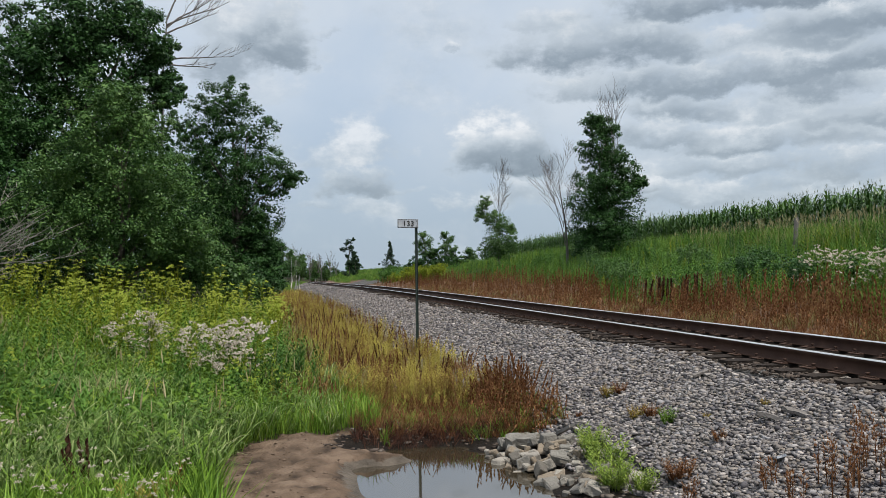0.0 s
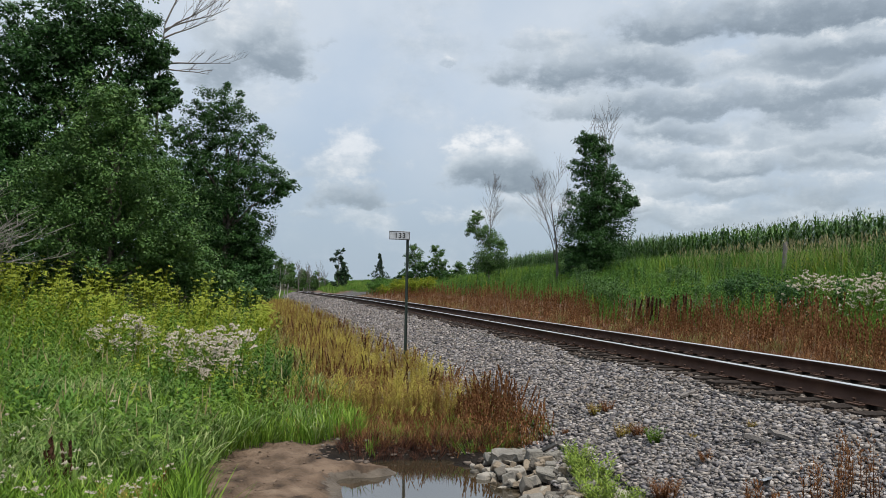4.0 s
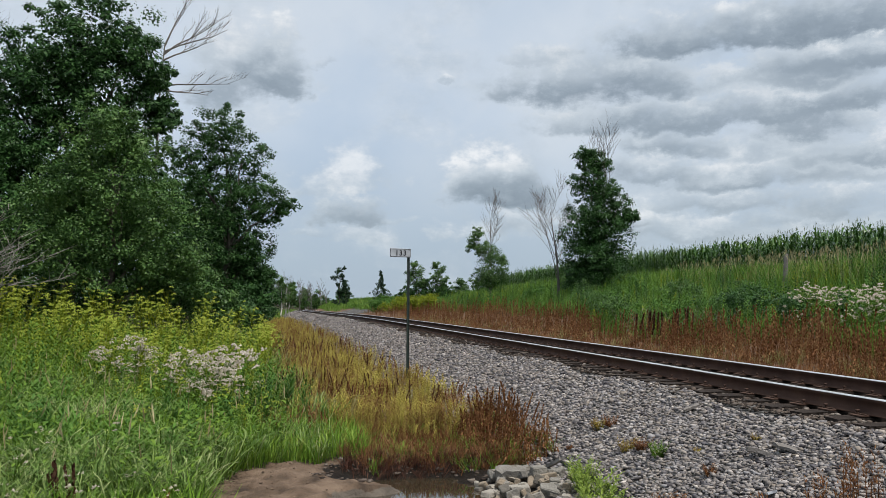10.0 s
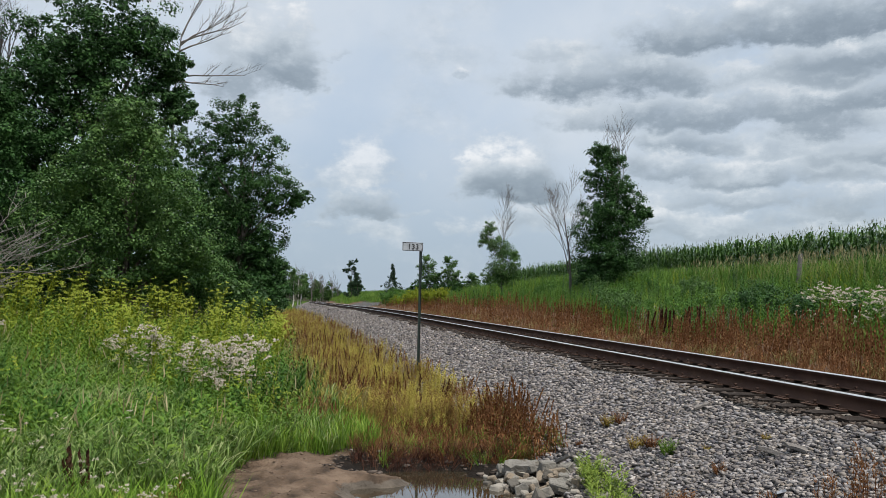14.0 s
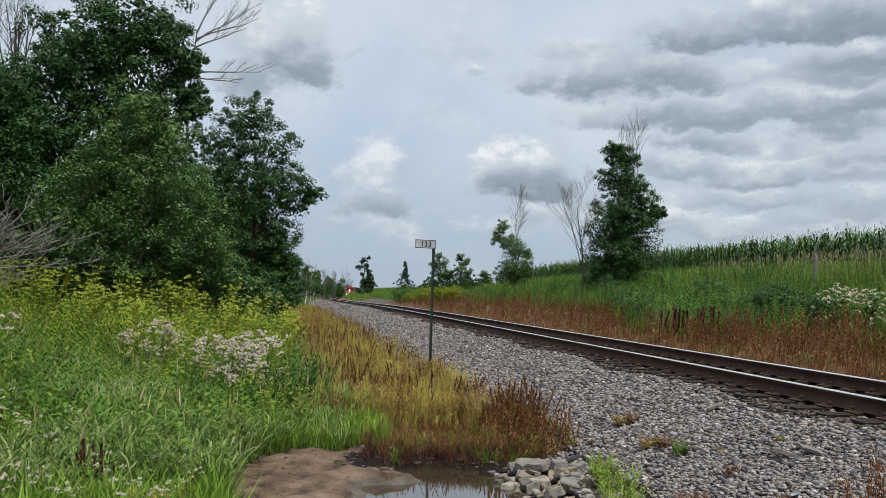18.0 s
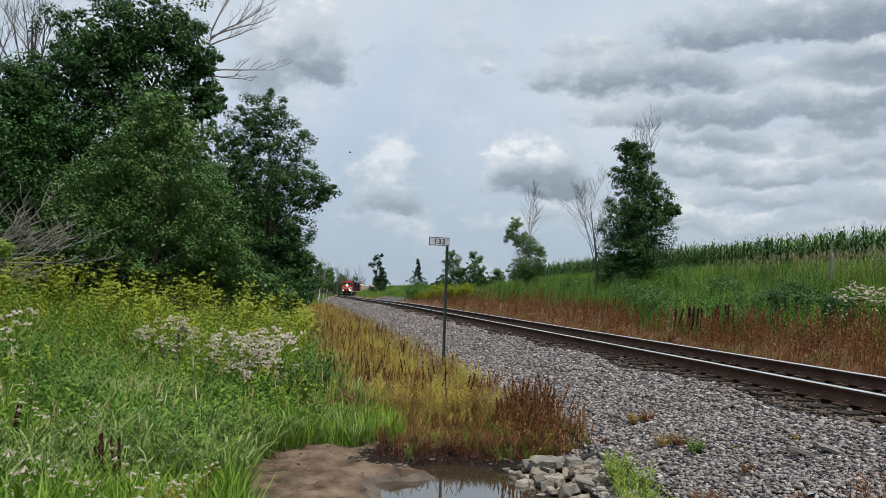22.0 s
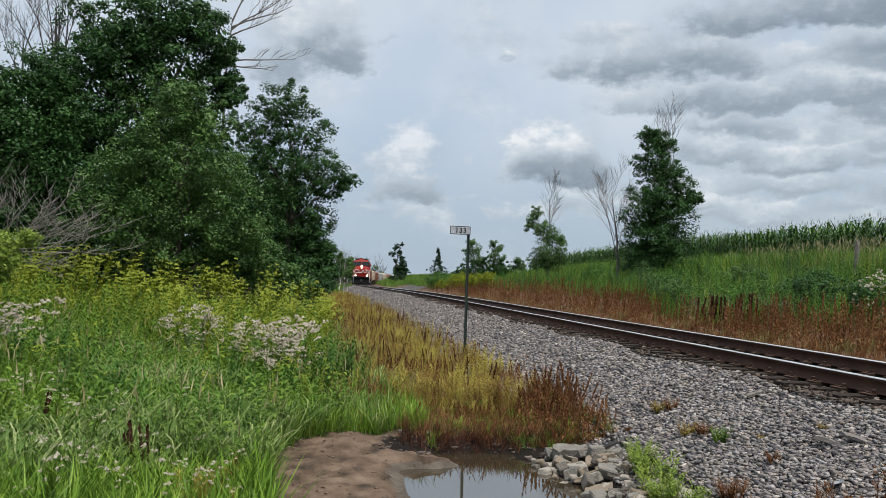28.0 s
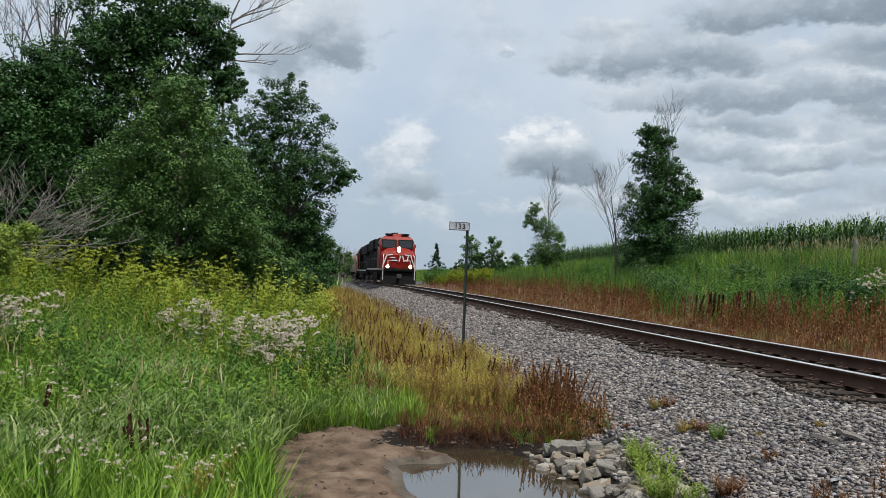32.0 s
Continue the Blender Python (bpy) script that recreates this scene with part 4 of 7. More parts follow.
def arching(rnd, n, h, spread, w):
    """A tuft of long blades that rise and bow over, each in four lengths."""
    out = []
    for _ in range(n):
        a, r, hh = rnd.uniform(0, 6.28), spread * math.sqrt(rnd.random()), h * rnd.uniform(0.6, 1.1)
        x, y, b = r * math.cos(a), r * math.sin(a), a + rnd.uniform(-1, 1)
        far = hh * rnd.uniform(0.35, 0.8)
        v = []
        for u in (0.0, 0.35, 0.65, 0.85):
            g, z, ww = far * u ** 2.2, hh * (1.25 * u - 0.45 * u ** 3), w / 2 * (1 - 0.5 * u)
            v += [(x + g * math.cos(b) + ww * math.sin(b), y + g * math.sin(b) - ww * math.cos(b), z), (x + g * math.cos(b) - ww * math.sin(b), y + g * math.sin(b) + ww * math.cos(b), z)]
        v.append((x + far * math.cos(b), y + far * math.sin(b), hh * rnd.uniform(0.62, 0.8)))
        out.append((np.array(v), np.array([(0, 1, 3), (0, 3, 2), (2, 3, 5), (2, 5, 4), (4, 5, 7), (4, 7, 6), (6, 7, 8)])))
    return join(out)


def umbels(rnd, h, n, spread, disc):
    """A branching top: stalks that fork from the stem, each with a flat disc of small florets."""
    out = []
    for _ in range(n):
        a, r = rnd.uniform(0, 6.28), spread * math.sqrt(rnd.random())
        x, y, z = r * math.cos(a), r * math.sin(a), h + rnd.uniform(-0.9, 0.35) * spread
        for _k in range(7):
            t, q = rnd.uniform(0, 6.28), disc * math.sqrt(rnd.random())
            cx, cy, cz, e = x + q * math.cos(t), y + q * math.sin(t), z - 0.35 * q + rnd.uniform(-0.35, 0.35) * disc, disc * rnd.uniform(0.28, 0.5)
            out.append((np.array([(cx - e, cy, cz), (cx, cy - e, cz), (cx + e, cy, cz), (cx, cy + e, cz), (cx, cy, cz + e * 1.1)]), np.array([(0, 1, 4), (1, 2, 4), (2, 3, 4), (3, 0, 4)])))
    return join(out)


def forks(rnd, h, n, spread):
    """The bare stalks under a spray of umbels."""
    out = []
    for _ in range(n):
        a, r = rnd.uniform(0, 6.28), spread * math.sqrt(rnd.random())
        z = h * rnd.uniform(0.6, 0.8)
        v = np.array([(-0.004, 0, z), (0.004, 0, z), (r * math.cos(a), r * math.sin(a), h), (0, -0.004, z), (0, 0.004, z)])
        out.append((v, np.array([(0, 1, 2), (3, 4, 2)])))
    return join(out)


def sow(n, x0, x1, y0, y1, keep=None, even=False):
    """Places on the ground in a stretch of land, denser near the camera."""
    y = RNG.uniform(y0, y1, n) if even else y0 * (y1 / y0) ** RNG.random(n)
    x = RNG.uniform(x0, x1, n)
    s, o = along(x, y)
    ok = (puddle_depth(x, y) > 1.22) & ((o < -3.3) | (o > 2.2))
    ok &= mud_zone(x, y) > 1.02
    ok &= np.hypot(x, y) > 3.2
    if keep is not None:
        ok &= keep(x, y, o)
    x, y = x[ok], y[ok]
    return np.stack([x, y, land(x, y) - 0.02], 1)


def patches(p, scale, seed):
    """Soft patchy noise 0..1 at places."""
    x, y = p[:, 0] / scale + seed, p[:, 1] / scale - seed
    return 0.5 + 0.25 * (np.sin(x * 1.9 + 1.7 * np.sin(y * 1.1)) + np.sin(y * 2.3 + 1.3 * np.sin(x * 1.7 + seed)))


def grow(name, pos, makers, size=(0.75, 1.2), lean=0.14):
    """makers: list of (part name, material, list of shapes); all parts of one plant share place and turn."""
    n = len(pos)
    spin = RNG.uniform(0, 6.28, n)
    sc = RNG.uniform(size[0], size[1], n)
    tilt = RNG.normal(0, lean, (n, 2)) + np.array((0.05, 0.0))
    which = RNG.integers(0, 1000, n)
    made = []
    for pname, mat, shapes in makers:
        pieces = []
        for k, (v, f) in enumerate(shapes):
            q = which % len(shapes) == k
            if q.any():
                pieces.append(scatter(v, f, pos[q], sc[q], spin[q], tilt[q]))
        v, f = join(pieces)
        made.append((pname, mesh_of(pname, v, f, mat)))
    return made


def plant_patch(name, label, category, pos, makers, size=(0.75, 1.2), lean=0.14):
    made = grow(name, pos, makers, size, lean)
    if len(made) == 1:
        return tagged(new(name, made[0][1]), label, category, kind="stuff")
    t = tagged(new(name), label, category, kind="stuff")
    for pname, me in made:
        put(pname, me, t)
    return t


R = random.Random(5)
GRASS_S = [clump(R, 9, 0.62, 0.10, 0.016, 0.6) for _ in range(6)]
SHORT_S = [clump(R, 10, 0.36, 0.09, 0.012, 0.55) for _ in range(6)]
REED_S = [arching(R, 8, 0.62, 0.12, 0.020) for _ in range(6)]
BANK_S = [clump(R, 10, 0.66, 0.22, 0.022, 0.35) for _ in range(6)]
HERB_S = [leafy(R, R.uniform(0.5, 0.8), 14, 0.20, 0.045) for _ in range(6)]


def meadow():
    def bare_of(x, y):
        """Where taller herbs crowd the grass out."""
        return patches(np.stack([x, y], 1), 1.1, 8.3)
    p = sow(12500, -11, 1.3, 5.0, 26, lambda x, y, o: (x + RNG.normal(0, 0.4, len(x)) < 0.6 + 0.5 * np.sin(y)) & ~((y > 9.9) & (y < 12.9) & (x > 0.0)))
    q = patches(p, 1.6, 2.0)
    q = q + 0.35 * np.exp(-((p[:, 0] + 1.6) / 1.6) ** 2 - ((p[:, 1] - 9.6) / 1.3) ** 2)
    plant_patch("meadow_grass", "tall fresh green meadow grass", "grass", p[q < 0.60], [("blades", GRASS, GRASS_S)], (0.55, 1.15))
    plant_patch("reed_grass", "arching grey-green reed grass in the meadow", "grass", p[q >= 0.60], [("blades", BLUEGRASS, REED_S)], (0.75, 1.15), 0.2)
    p = sow(4600, -5, 1.6, 6.5, 14, lambda x, y, o: x < 1.5)
    plant_patch("short_grass", "bright short grass along the mud bank", "grass", p, [("blades", GRASS, SHORT_S)], (0.6, 1.3))
    p = sow(700, -10, 0.6, 7.5, 27)
    stems = [join([stalk(0.95, 0.004)]) for _ in range(2)]
    hd = []
    for _ in range(4):
        lx = R.uniform(-0.05, 0.05)
        v = np.array([(-0.004, 0, 0.82), (0.004, 0, 0.82), (0.010 + lx * 0.5, 0, 0.90), (-0.010 + lx * 0.5, 0, 0.90), (lx, 0, 1.02), (0, -0.008, 0.84), (0, 0.008, 0.84)])
        hd.append((v, np.array([(0, 1, 2), (0, 2, 3), (3, 2, 4), (5, 6, 4)])))
    plant_patch("seeding_grass", "thin grass stems with straw-coloured seed heads", "grass", p, [("stems", GRASS, stems), ("seed_heads", SEED, hd)], (0.7, 1.05), 0.22)
    p = sow(3000, -11, 0.4, 8.0, 28)
    plant_patch("meadow_herbs", "leafy green wild herbs among the grass", "weeds", p, [("leaves", HERB, HERB_S)], (0.6, 1.2))
    p = sow(1600, -9, 0.4, 9.5, 20, lambda x, y, o: bare_of(x, y) > 0.58)
    plant_patch("dark_herbs", "dense dark green herbs in clumps between the grass", "weeds", p, [("leaves", BANKHERB, [spire(R, R.uniform(0.6, 0.85), 30, 0.14, 0.03) for _ in range(5)])], (0.7, 1.2))
    # tall yellow-flowered plants in front of the trees
    st = [join([leafy(R, 1.1, 18, 0.20, 0.04, 0.7), forks(R, 1.33, 9, 0.2)]) for _ in range(5)]
    fl = [join([umbels(R, 1.33, 5, 0.18, 0.045), umbels(R, 1.12, 4, 0.22, 0.04)]) for _ in range(5)]
    p = sow(1000, -13, 0.3, 14.5, 30, lambda x, y, o: (y > 17.2 + 2.6 * np.sin(x * 0.9)), True)
    tall = patches(p, 1.3, 4.4) > 0.52
    plant_patch("yellow_wildflowers", "tall wild plants with flat yellow flower heads", "wildflowers", p[tall], [("leaves", GOLDLEAF, st), ("flower_heads", YELLOW, fl)], (0.7, 1.35))
    plant_patch("low_wild_parsnip", "wild plants with small flat yellow flower heads", "wildflowers", p[~tall], [("leaves", GOLDLEAF, st), ("flower_heads", YELLOW, fl)], (0.4, 0.85))
    p = sow(60, -11.5, 0.0, 26, 29.5, None, True)
    plant_patch("tall_wild_parsnip", "tallest wild plants with spreading yellow-green flower heads", "wildflowers", p, [("leaves", GOLDLEAF, st), ("flower_heads", YELLOW, fl)], (1.25, 1.75))
    p = sow(950, -12, 0.3, 12, 30, lambda x, y, o: patches(np.stack([x, y], 1), 2.2, 0.7) > 0.45, True)
    plant_patch("yellow_green_weeds", "tall feathery yellow-green weeds in the meadow", "weeds", p, [("leaves", GOLDLEAF, [leafy(R, 1.2, 40, 0.14, 0.022, 0.8) for _ in range(5)])], (0.45, 1.1))
    p = sow(1000, -13, 0.3, 15, 31, None, True)
    plant_patch("tall_herbs", "tall leafy green weeds in front of the trees", "weeds", p, [("leaves", HERB, [leafy(R, 1.3, 30, 0.20, 0.04, 0.8) for _ in range(5)])], (0.5, 1.15))
    st = [leafy(R, 0.75, 12, 0.18, 0.035) for _ in range(4)]
    fl = [umbels(R, 0.75, 4, 0.10, 0.03) for _ in range(4)]
    p = sow(380, -9, 0.3, 10.5, 20, lambda x, y, o: patches(np.stack([x, y], 1), 1.2, 5.0) > 0.55)
    plant_patch("low_yellow_flowers", "low yellow-green flowering weeds in the grass", "wildflowers", p, [("leaves", HERB, st), ("flower_heads", YELLOW, fl)], (0.7, 1.1))
    # dark dried docks in the near grass
    for x, y, h in ((-1.62, 7.6, 0.66), (-1.55, 7.72, 0.6), (-1.72, 7.75, 0.5), (-2.9, 8.9, 0.6), (-3.3, 8.4, 0.6)):
        z = float(land(np.array(x), np.array(y)))
        v, f = join([column_weed(R, h, 0.024, 26) for _ in range(2)])
        tagged(put("dock", mesh_of("dock", v, f, DOCK), m=pose(x, y, z, 4, 5, x * 100)), "dark dried dock standing in the grass", "weed", "docks in the meadow")
    # pale umbels
    st = [join([leafy(R, 0.95, 16, 0.17, 0.04), forks(R, 1.14, 8, 0.16)]) for _ in range(4)]
    fl = [umbels(R, 1.14, 9, 0.22, 0.062) for _ in range(5)]

    def white_zone(x, y, o):
        a = ((x + 0.95) / 0.85) ** 2 + ((y - 14.6) / 1.3) ** 2
        b = ((x + 2.7) / 0.7) ** 2 + ((y - 17.0) / 1.0) ** 2
        c = ((x + 4.7) / 0.45) ** 2 + ((y - 13.6) / 0.5) ** 2
        return (a < 1) | (b < 1) | (c < 1)
    p = sow(1300, -5.4, 0.4, 13, 20, lambda x, y, o: white_zone(x, y, o) & (patches(np.stack([x, y], 1), 0.45, 2.2) > 0.42), True)
    plant_patch("white_wildflowers", "clump of tall plants with pale pinkish-white flower heads", "wildflowers", p[:70], [("leaves", HERB, st), ("flower_heads", CREAM, fl)], (0.5, 1.15))
    # a stand of fine-leaved white-flowered plants in the near grass
    st = [join([spire(R, 0.62, 34, 0.13, 0.018), forks(R, 0.72, 7, 0.11)]) for _ in range(5)]
    fl = [umbels(R, 0.72, 4, 0.11, 0.026) for _ in range(5)]
    p = sow(420, -4.2, -0.9, 5.2, 9.6, lambda x, y, o: patches(np.stack([x, y], 1), 0.6, 1.0) + 0.25 * (x < -1.8) > 0.55)
    plant_patch("white_yarrow", "bushy dark green plants with small flat white flower heads", "wildflowers", p[:95], [("leaves", HERB, st), ("flower_heads", CREAM, fl)], (0.55, 1.1))
    p = sow(30, -1.1, -0.75, 6.2, 7.4, None, True)
    plant_patch("fading_yarrow", "withering tan plants with small white flower heads", "wildflowers", p[:14], [("leaves", OLIVE, st), ("flower_heads", CREAM, fl)], (0.5, 0.85))


meadow()


def verge():
    """The dying weeds along the toe of the ballast."""
    def zone(x, y, o):
        left = 0.7 + 0.45 * np.sin(y * 0.8) - 0.02 * (y - 10)
        return (x + RNG.normal(0, 0.35, len(x)) > left) & (o < -3.25 + 0.22 * np.sin(y * 2.1)) & (y > 10.15 + 0.2 * np.sin(3 * x))
    ol = [leafy(R, R.uniform(0.35, 0.5), 34, 0.085, 0.020, 0.8) for _ in range(6)]
    p = sow(7400, -0.5, 4.2, 10.0, 105, zone)
    q = patches(p, 1.3, 3.3) + 0.25 * ease(p[:, 0], 2.2, 3.8) + 0.7 * ease(-p[:, 1], -12.4, -11.2) * ease(p[:, 0], 0.9, 1.5)
    shore = (p[:, 1] < 12.3) & (p[:, 0] < 2.85)
    plant_patch("fading_weeds", "low yellow and olive weeds, half withered", "weeds", p[(q < 0.78) & ~shore], [("leaves", OLIVE, ol)], (0.7, 1.25))
    plant_patch("stunted_weeds", "stunted olive weeds close above the puddle", "weeds", p[(q < 0.90) & shore], [("leaves", OLIVE, ol)], (0.35, 0.7))
    br = [column_weed(R, R.uniform(0.38, 0.58), 0.022, 12) for _ in range(6)]
    plant_patch("withered_weeds", "rust-brown withered weeds along the ballast", "weeds", p[(q >= 0.72) & ~shore], [("stems", DEADWEED, br)], (0.6, 1.1), 0.2)
    plant_patch("stunted_withered_weeds", "low rust-brown withered weeds above the puddle", "weeds", p[(q >= 0.72) & shore], [("stems", DEADWEED, br)], (0.3, 0.62), 0.3)
    p = sow(120, 3.1, 3.9, 10.6, 12.3, None, True)
    plant_patch("dock_stand", "stand of dried reddish-brown dock stems", "weeds", p[:50], [("stems", DEADWEED, [column_weed(R, 0.62, 0.024, 28) for _ in range(5)])], (0.55, 1.1), 0.17)
    p = sow(260, 0.6, 3.4, 13.5, 36, lambda x, y, o: (patches(np.stack([x, y], 1), 1.5, 6.1) > 0.55) & (o < -3.5), True)
    plant_patch("dark_withered_docks", "dark brown dried docks among the yellow weeds", "weeds", p, [("stems", DOCK, [column_weed(R, 0.56, 0.026, 20) for _ in range(4)])], (0.6, 1.1), 0.22)
    p = sow(150, -0.5, 0.7, 13.2, 17.5, None, True)
    plant_patch("blue_green_herbs", "upright blue-green herbs beside the withered weeds", "weeds", p[:60], [("leaves", BANKHERB, [spire(R, 0.95, 44, 0.15, 0.03) for _ in range(4)])], (0.6, 1.1))
    gr = sow(1500, -0.8, 3.4, 10.1, 14, lambda x, y, o: x + 0.2 * np.sin(5 * y) < 1.05)
    plant_patch("bank_edge_grass", "green grass at the water's edge", "grass", gr[::2], [("blades", GRASS, GRASS_S)], (0.35, 0.75))
    plant_patch("bank_edge_reeds", "arching green grass hanging over the mud", "grass", gr[1::4], [("blades", BLUEGRASS, REED_S)], (0.5, 0.9), 0.3)
    p = sow(700, 1.1, 4.1, 10.1, 13.5, lambda x, y, o: o < -3.2)
    plant_patch("shore_grass", "sparse green grass low on the puddle's far bank", "grass", p, [("blades", GRASS, SHORT_S)], (0.3, 0.7), 0.35)
    p = sow(1100, 1.1, 4.1, 10.1, 13.5, lambda x, y, o: o < -3.2)
    plant_patch("withered_mat", "low mat of withered reddish grass above the puddle", "grass", p, [("blades", DEADWEED, SHORT_S)], (0.35, 0.8), 0.35)
    p = sow(900, -1.2, 1.8, 12.8, 32, lambda x, y, o: np.abs(x - 0.35 - 0.4 * np.sin(y)) < RNG.random(len(x)))
    plant_patch("straw_grass", "pale straw-coloured grass between meadow and verge", "grass", p, [("blades", STRAW, GRASS_S)], (0.6, 1.15), 0.2)
    n = 340
    x, y = RNG.uniform(1.1, 3.2, n), RNG.uniform(10.22, 10.8, n)
    plant_patch("overhanging_roots", "dark dead grass and roots hanging over the puddle's bank", "grass", np.stack([x, y, land(x, y) - 0.02], 1), [("blades", DOCK, SHORT_S)], (0.3, 0.65), 0.5)
    # stray tufts in the ballast
    for x, y, h in ((4.55, 5.45, 0.6), (4.42, 5.7, 0.5), (4.7, 5.3, 0.55), (4.35, 5.35, 0.5), (4.1, 5.6, 0.35), (4.8, 5.65, 0.45), (3.55, 6.3, 0.3), (4.2, 6.1, 0.25)):
        rnd = random.Random(int(x * 100 + y * 10))
        v, f = join([(sv + np.array((rnd.uniform(-0.08, 0.08), rnd.uniform(-0.08, 0.08), 0)), sf) for sv, sf in (spike_weed(rnd, h * rnd.uniform(0.7, 1.1), 40, 0.055, 0.012) for _ in range(4))])
        tagged(put("dry_weed", mesh_of("dry_weed", v, f, DEADWEED), m=pose(x, y, float(land(np.array(x), np.array(y))), rnd.uniform(-8, 8), rnd.uniform(-8, 8), 0)), "dry brown upright weed stems in the ballast", "weed", "dry weeds in the ballast")
    brown, green, lime, small = "brown weed tuft in the ballast", "green weed tuft in the ballast", "yellow-green leafy weed beside the rubble", "small withered weed in the ballast"
    for x, y, h, mat, lab in ((4.53, 10.15, 0.17, OLIVE, small), (4.66, 10.05, 0.16, DEADWEED, brown), (4.36, 8.95, 0.17, OLIVE, small), (4.47, 8.75, 0.16, DEADWEED, brown), (4.47, 8.34, 0.18, HERB, green), (4.48, 7.34, 0.13, DEADWEED, brown),
                              (4.75, 8.0, 0.07, OLIVE, small), (5.2, 7.6, 0.08, OLIVE, small), (3.85, 7.0, 0.22, DEADWEED, brown), (3.42, 7.85, 0.40, LEAF_LIME, lime), (3.36, 7.4, 0.34, LEAF_LIME, lime), (3.50, 7.1, 0.26, LEAF_LIME, lime),
                              (3.58, 8.35, 0.36, LEAF_LIME, lime), (3.74, 8.8, 0.28, LEAF_LIME, lime), (4.0, 9.9, 0.08, DEADWEED, brown)):
        rnd = random.Random(int(x * 100 + y * 10))
        z = float(land(np.array(x), np.array(y)))
        pieces = []
        for _ in range(22):
            v, f = leafy(rnd, h * rnd.uniform(0.5, 1.1), 22, h * 0.24, h * 0.05, 0.9)
            a, r = rnd.uniform(0, 6.28), h * 0.45 * rnd.random()
            pieces.append((v + np.array((r * math.cos(a), r * math.sin(a), 0)) + v[:, 2:] * np.array((math.cos(a), math.sin(a), 0)) * 0.4, f))
        v, f = join(pieces)
        tagged(put("weed_tuft", mesh_of("weed_tuft", v, f, mat), m=pose(x, y, z)), lab, "weed")


verge()


def far_bank():
    def top_of_brown(y):
        return 4.9 + 1.5 * ease(y, 24, 40) + 0.35 * np.sin(y * 0.45) + 0.25 * np.sin(y * 1.7) - 0.9 * np.exp(-((y - 23.0) / 3.0) ** 2)
    br = [column_weed(R, R.uniform(0.72, 1.0), 0.030, 14) for _ in range(8)]
    thin = lambda y: RNG.random(len(y)) > ease(y, 60, 88)
    p = sow(7200, 9.6, 14.4, 7.5, 95, lambda x, y, o: (o > 2.9 + 0.3 * np.sin(y)) & (o < top_of_brown(y)) & thin(y) & (patches(np.stack([x, y], 1), 0.55, 2.7) + 0.3 * RNG.random(len(x)) > 0.24))
    plant_patch("brown_bank_weeds", "dense rust-brown dead weeds on the bank", "weeds", p, [("stems", DEADWEED, br)], (0.45, 1.12), 0.09)
    lo = sow(3400, 9.4, 13.0, 7.5, 60, lambda x, y, o: (o > 2.2) & (o < 5.2))
    plant_patch("brown_bank_grass", "short reddish withered grass beside the track", "grass", lo, [("blades", DEADWEED, SHORT_S)], (0.4, 0.9), 0.3)
    lo = sow(1300, 9.6, 12.4, 7.5, 60, lambda x, y, o: (o > 2.4) & (patches(np.stack([x, y], 1), 0.9, 5.1) > 0.5))
    plant_patch("straw_bank_grass", "tufts of straw-coloured grass at the foot of the bank", "grass", lo, [("blades", STRAW, SHORT_S)], (0.5, 1.1), 0.3)
    green = lambda x, y, o: o > top_of_brown(y) - 0.15
    p = sow(9500, 11.4, 24.5, 9, 180, green)
    plant_patch("bank_grass", "tall green grass on the bank below the corn", "grass", p, [("blades", BANKGRASS, BANK_S)], (0.6, 1.2))
    p = sow(4200, 11.4, 20.5, 9, 130, lambda x, y, o: green(x, y, o) & (patches(np.stack([x, y], 1), 2.2, 1.5) + 0.3 * ease(-o, -11, -6) > 0.42))
    plant_patch("bank_herbs", "dark green upright weeds on the bank", "weeds", p, [("leaves", BANKHERB, [spire(R, R.uniform(0.8, 1.1), 34, 0.13, 0.030) for _ in range(6)])], (0.6, 1.15), 0.07)
    p = sow(420, 12.4, 20.5, 12, 60, lambda x, y, o: green(x, y, o) & (patches(np.stack([x, y], 1), 1.2, 9.0) > 0.5))
    plant_patch("bank_spires", "tall dark green spires standing out of the bank grass", "weeds", p, [("leaves", LEAF_DARK, [spire(R, 1.45, 50, 0.11, 0.035) for _ in range(4)])], (0.75, 1.1), 0.05)
    p = sow(1500, 11.6, 20, 9, 120, lambda x, y, o: green(x, y, o) & (patches(np.stack([x, y], 1), 1.8, 4.0) > 0.6))
    plant_patch("pale_bank_weeds", "pale yellow-green weeds on the bank", "weeds", p, [("leaves", GOLDLEAF, [spire(R, 0.8, 30, 0.15, 0.028) for _ in range(5)])], (0.5, 1.1))
    p = sow(3600, 18.5, 22.6, 10, 76)
    plant_patch("field_edge_grass", "tall rank grass along the field edge", "grass", p, [("blades", BANKGRASS, [clump(R, 9, 0.98, 0.25, 0.022, 0.45) for _ in range(5)])], (0.6, 1.15))
    p = sow(1300, 18.0, 22.6, 10, 34)
    hd = [join([stalk(1.15, 0.007, lx=0.1), leaf((0.08, 0, 0.95), (0.04, 0.0, 0.26), 0.022, 0.0), leaf((0.08, 0, 0.95), (0.0, 0.03, 0.24), 0.022, 0.0)]) for _ in range(2)]
    plant_patch("bank_seed_grass", "pale dry seeding grass on the bank", "grass", p, [("stems", SEED, hd)], (0.75, 1.1), 0.2)
    p = sow(1300, 18.0, 22.6, 10, 34, lambda x, y, o: patches(np.stack([x, y], 1), 1.4, 6.0) + 0.3 * ease(x, 18, 21) > 0.5)
    plant_patch("pale_bank_grass", "pale straw-tinged tall grass near the corn", "grass", p, [("blades", STRAW, BANK_S)], (0.7, 1.3), 0.2)
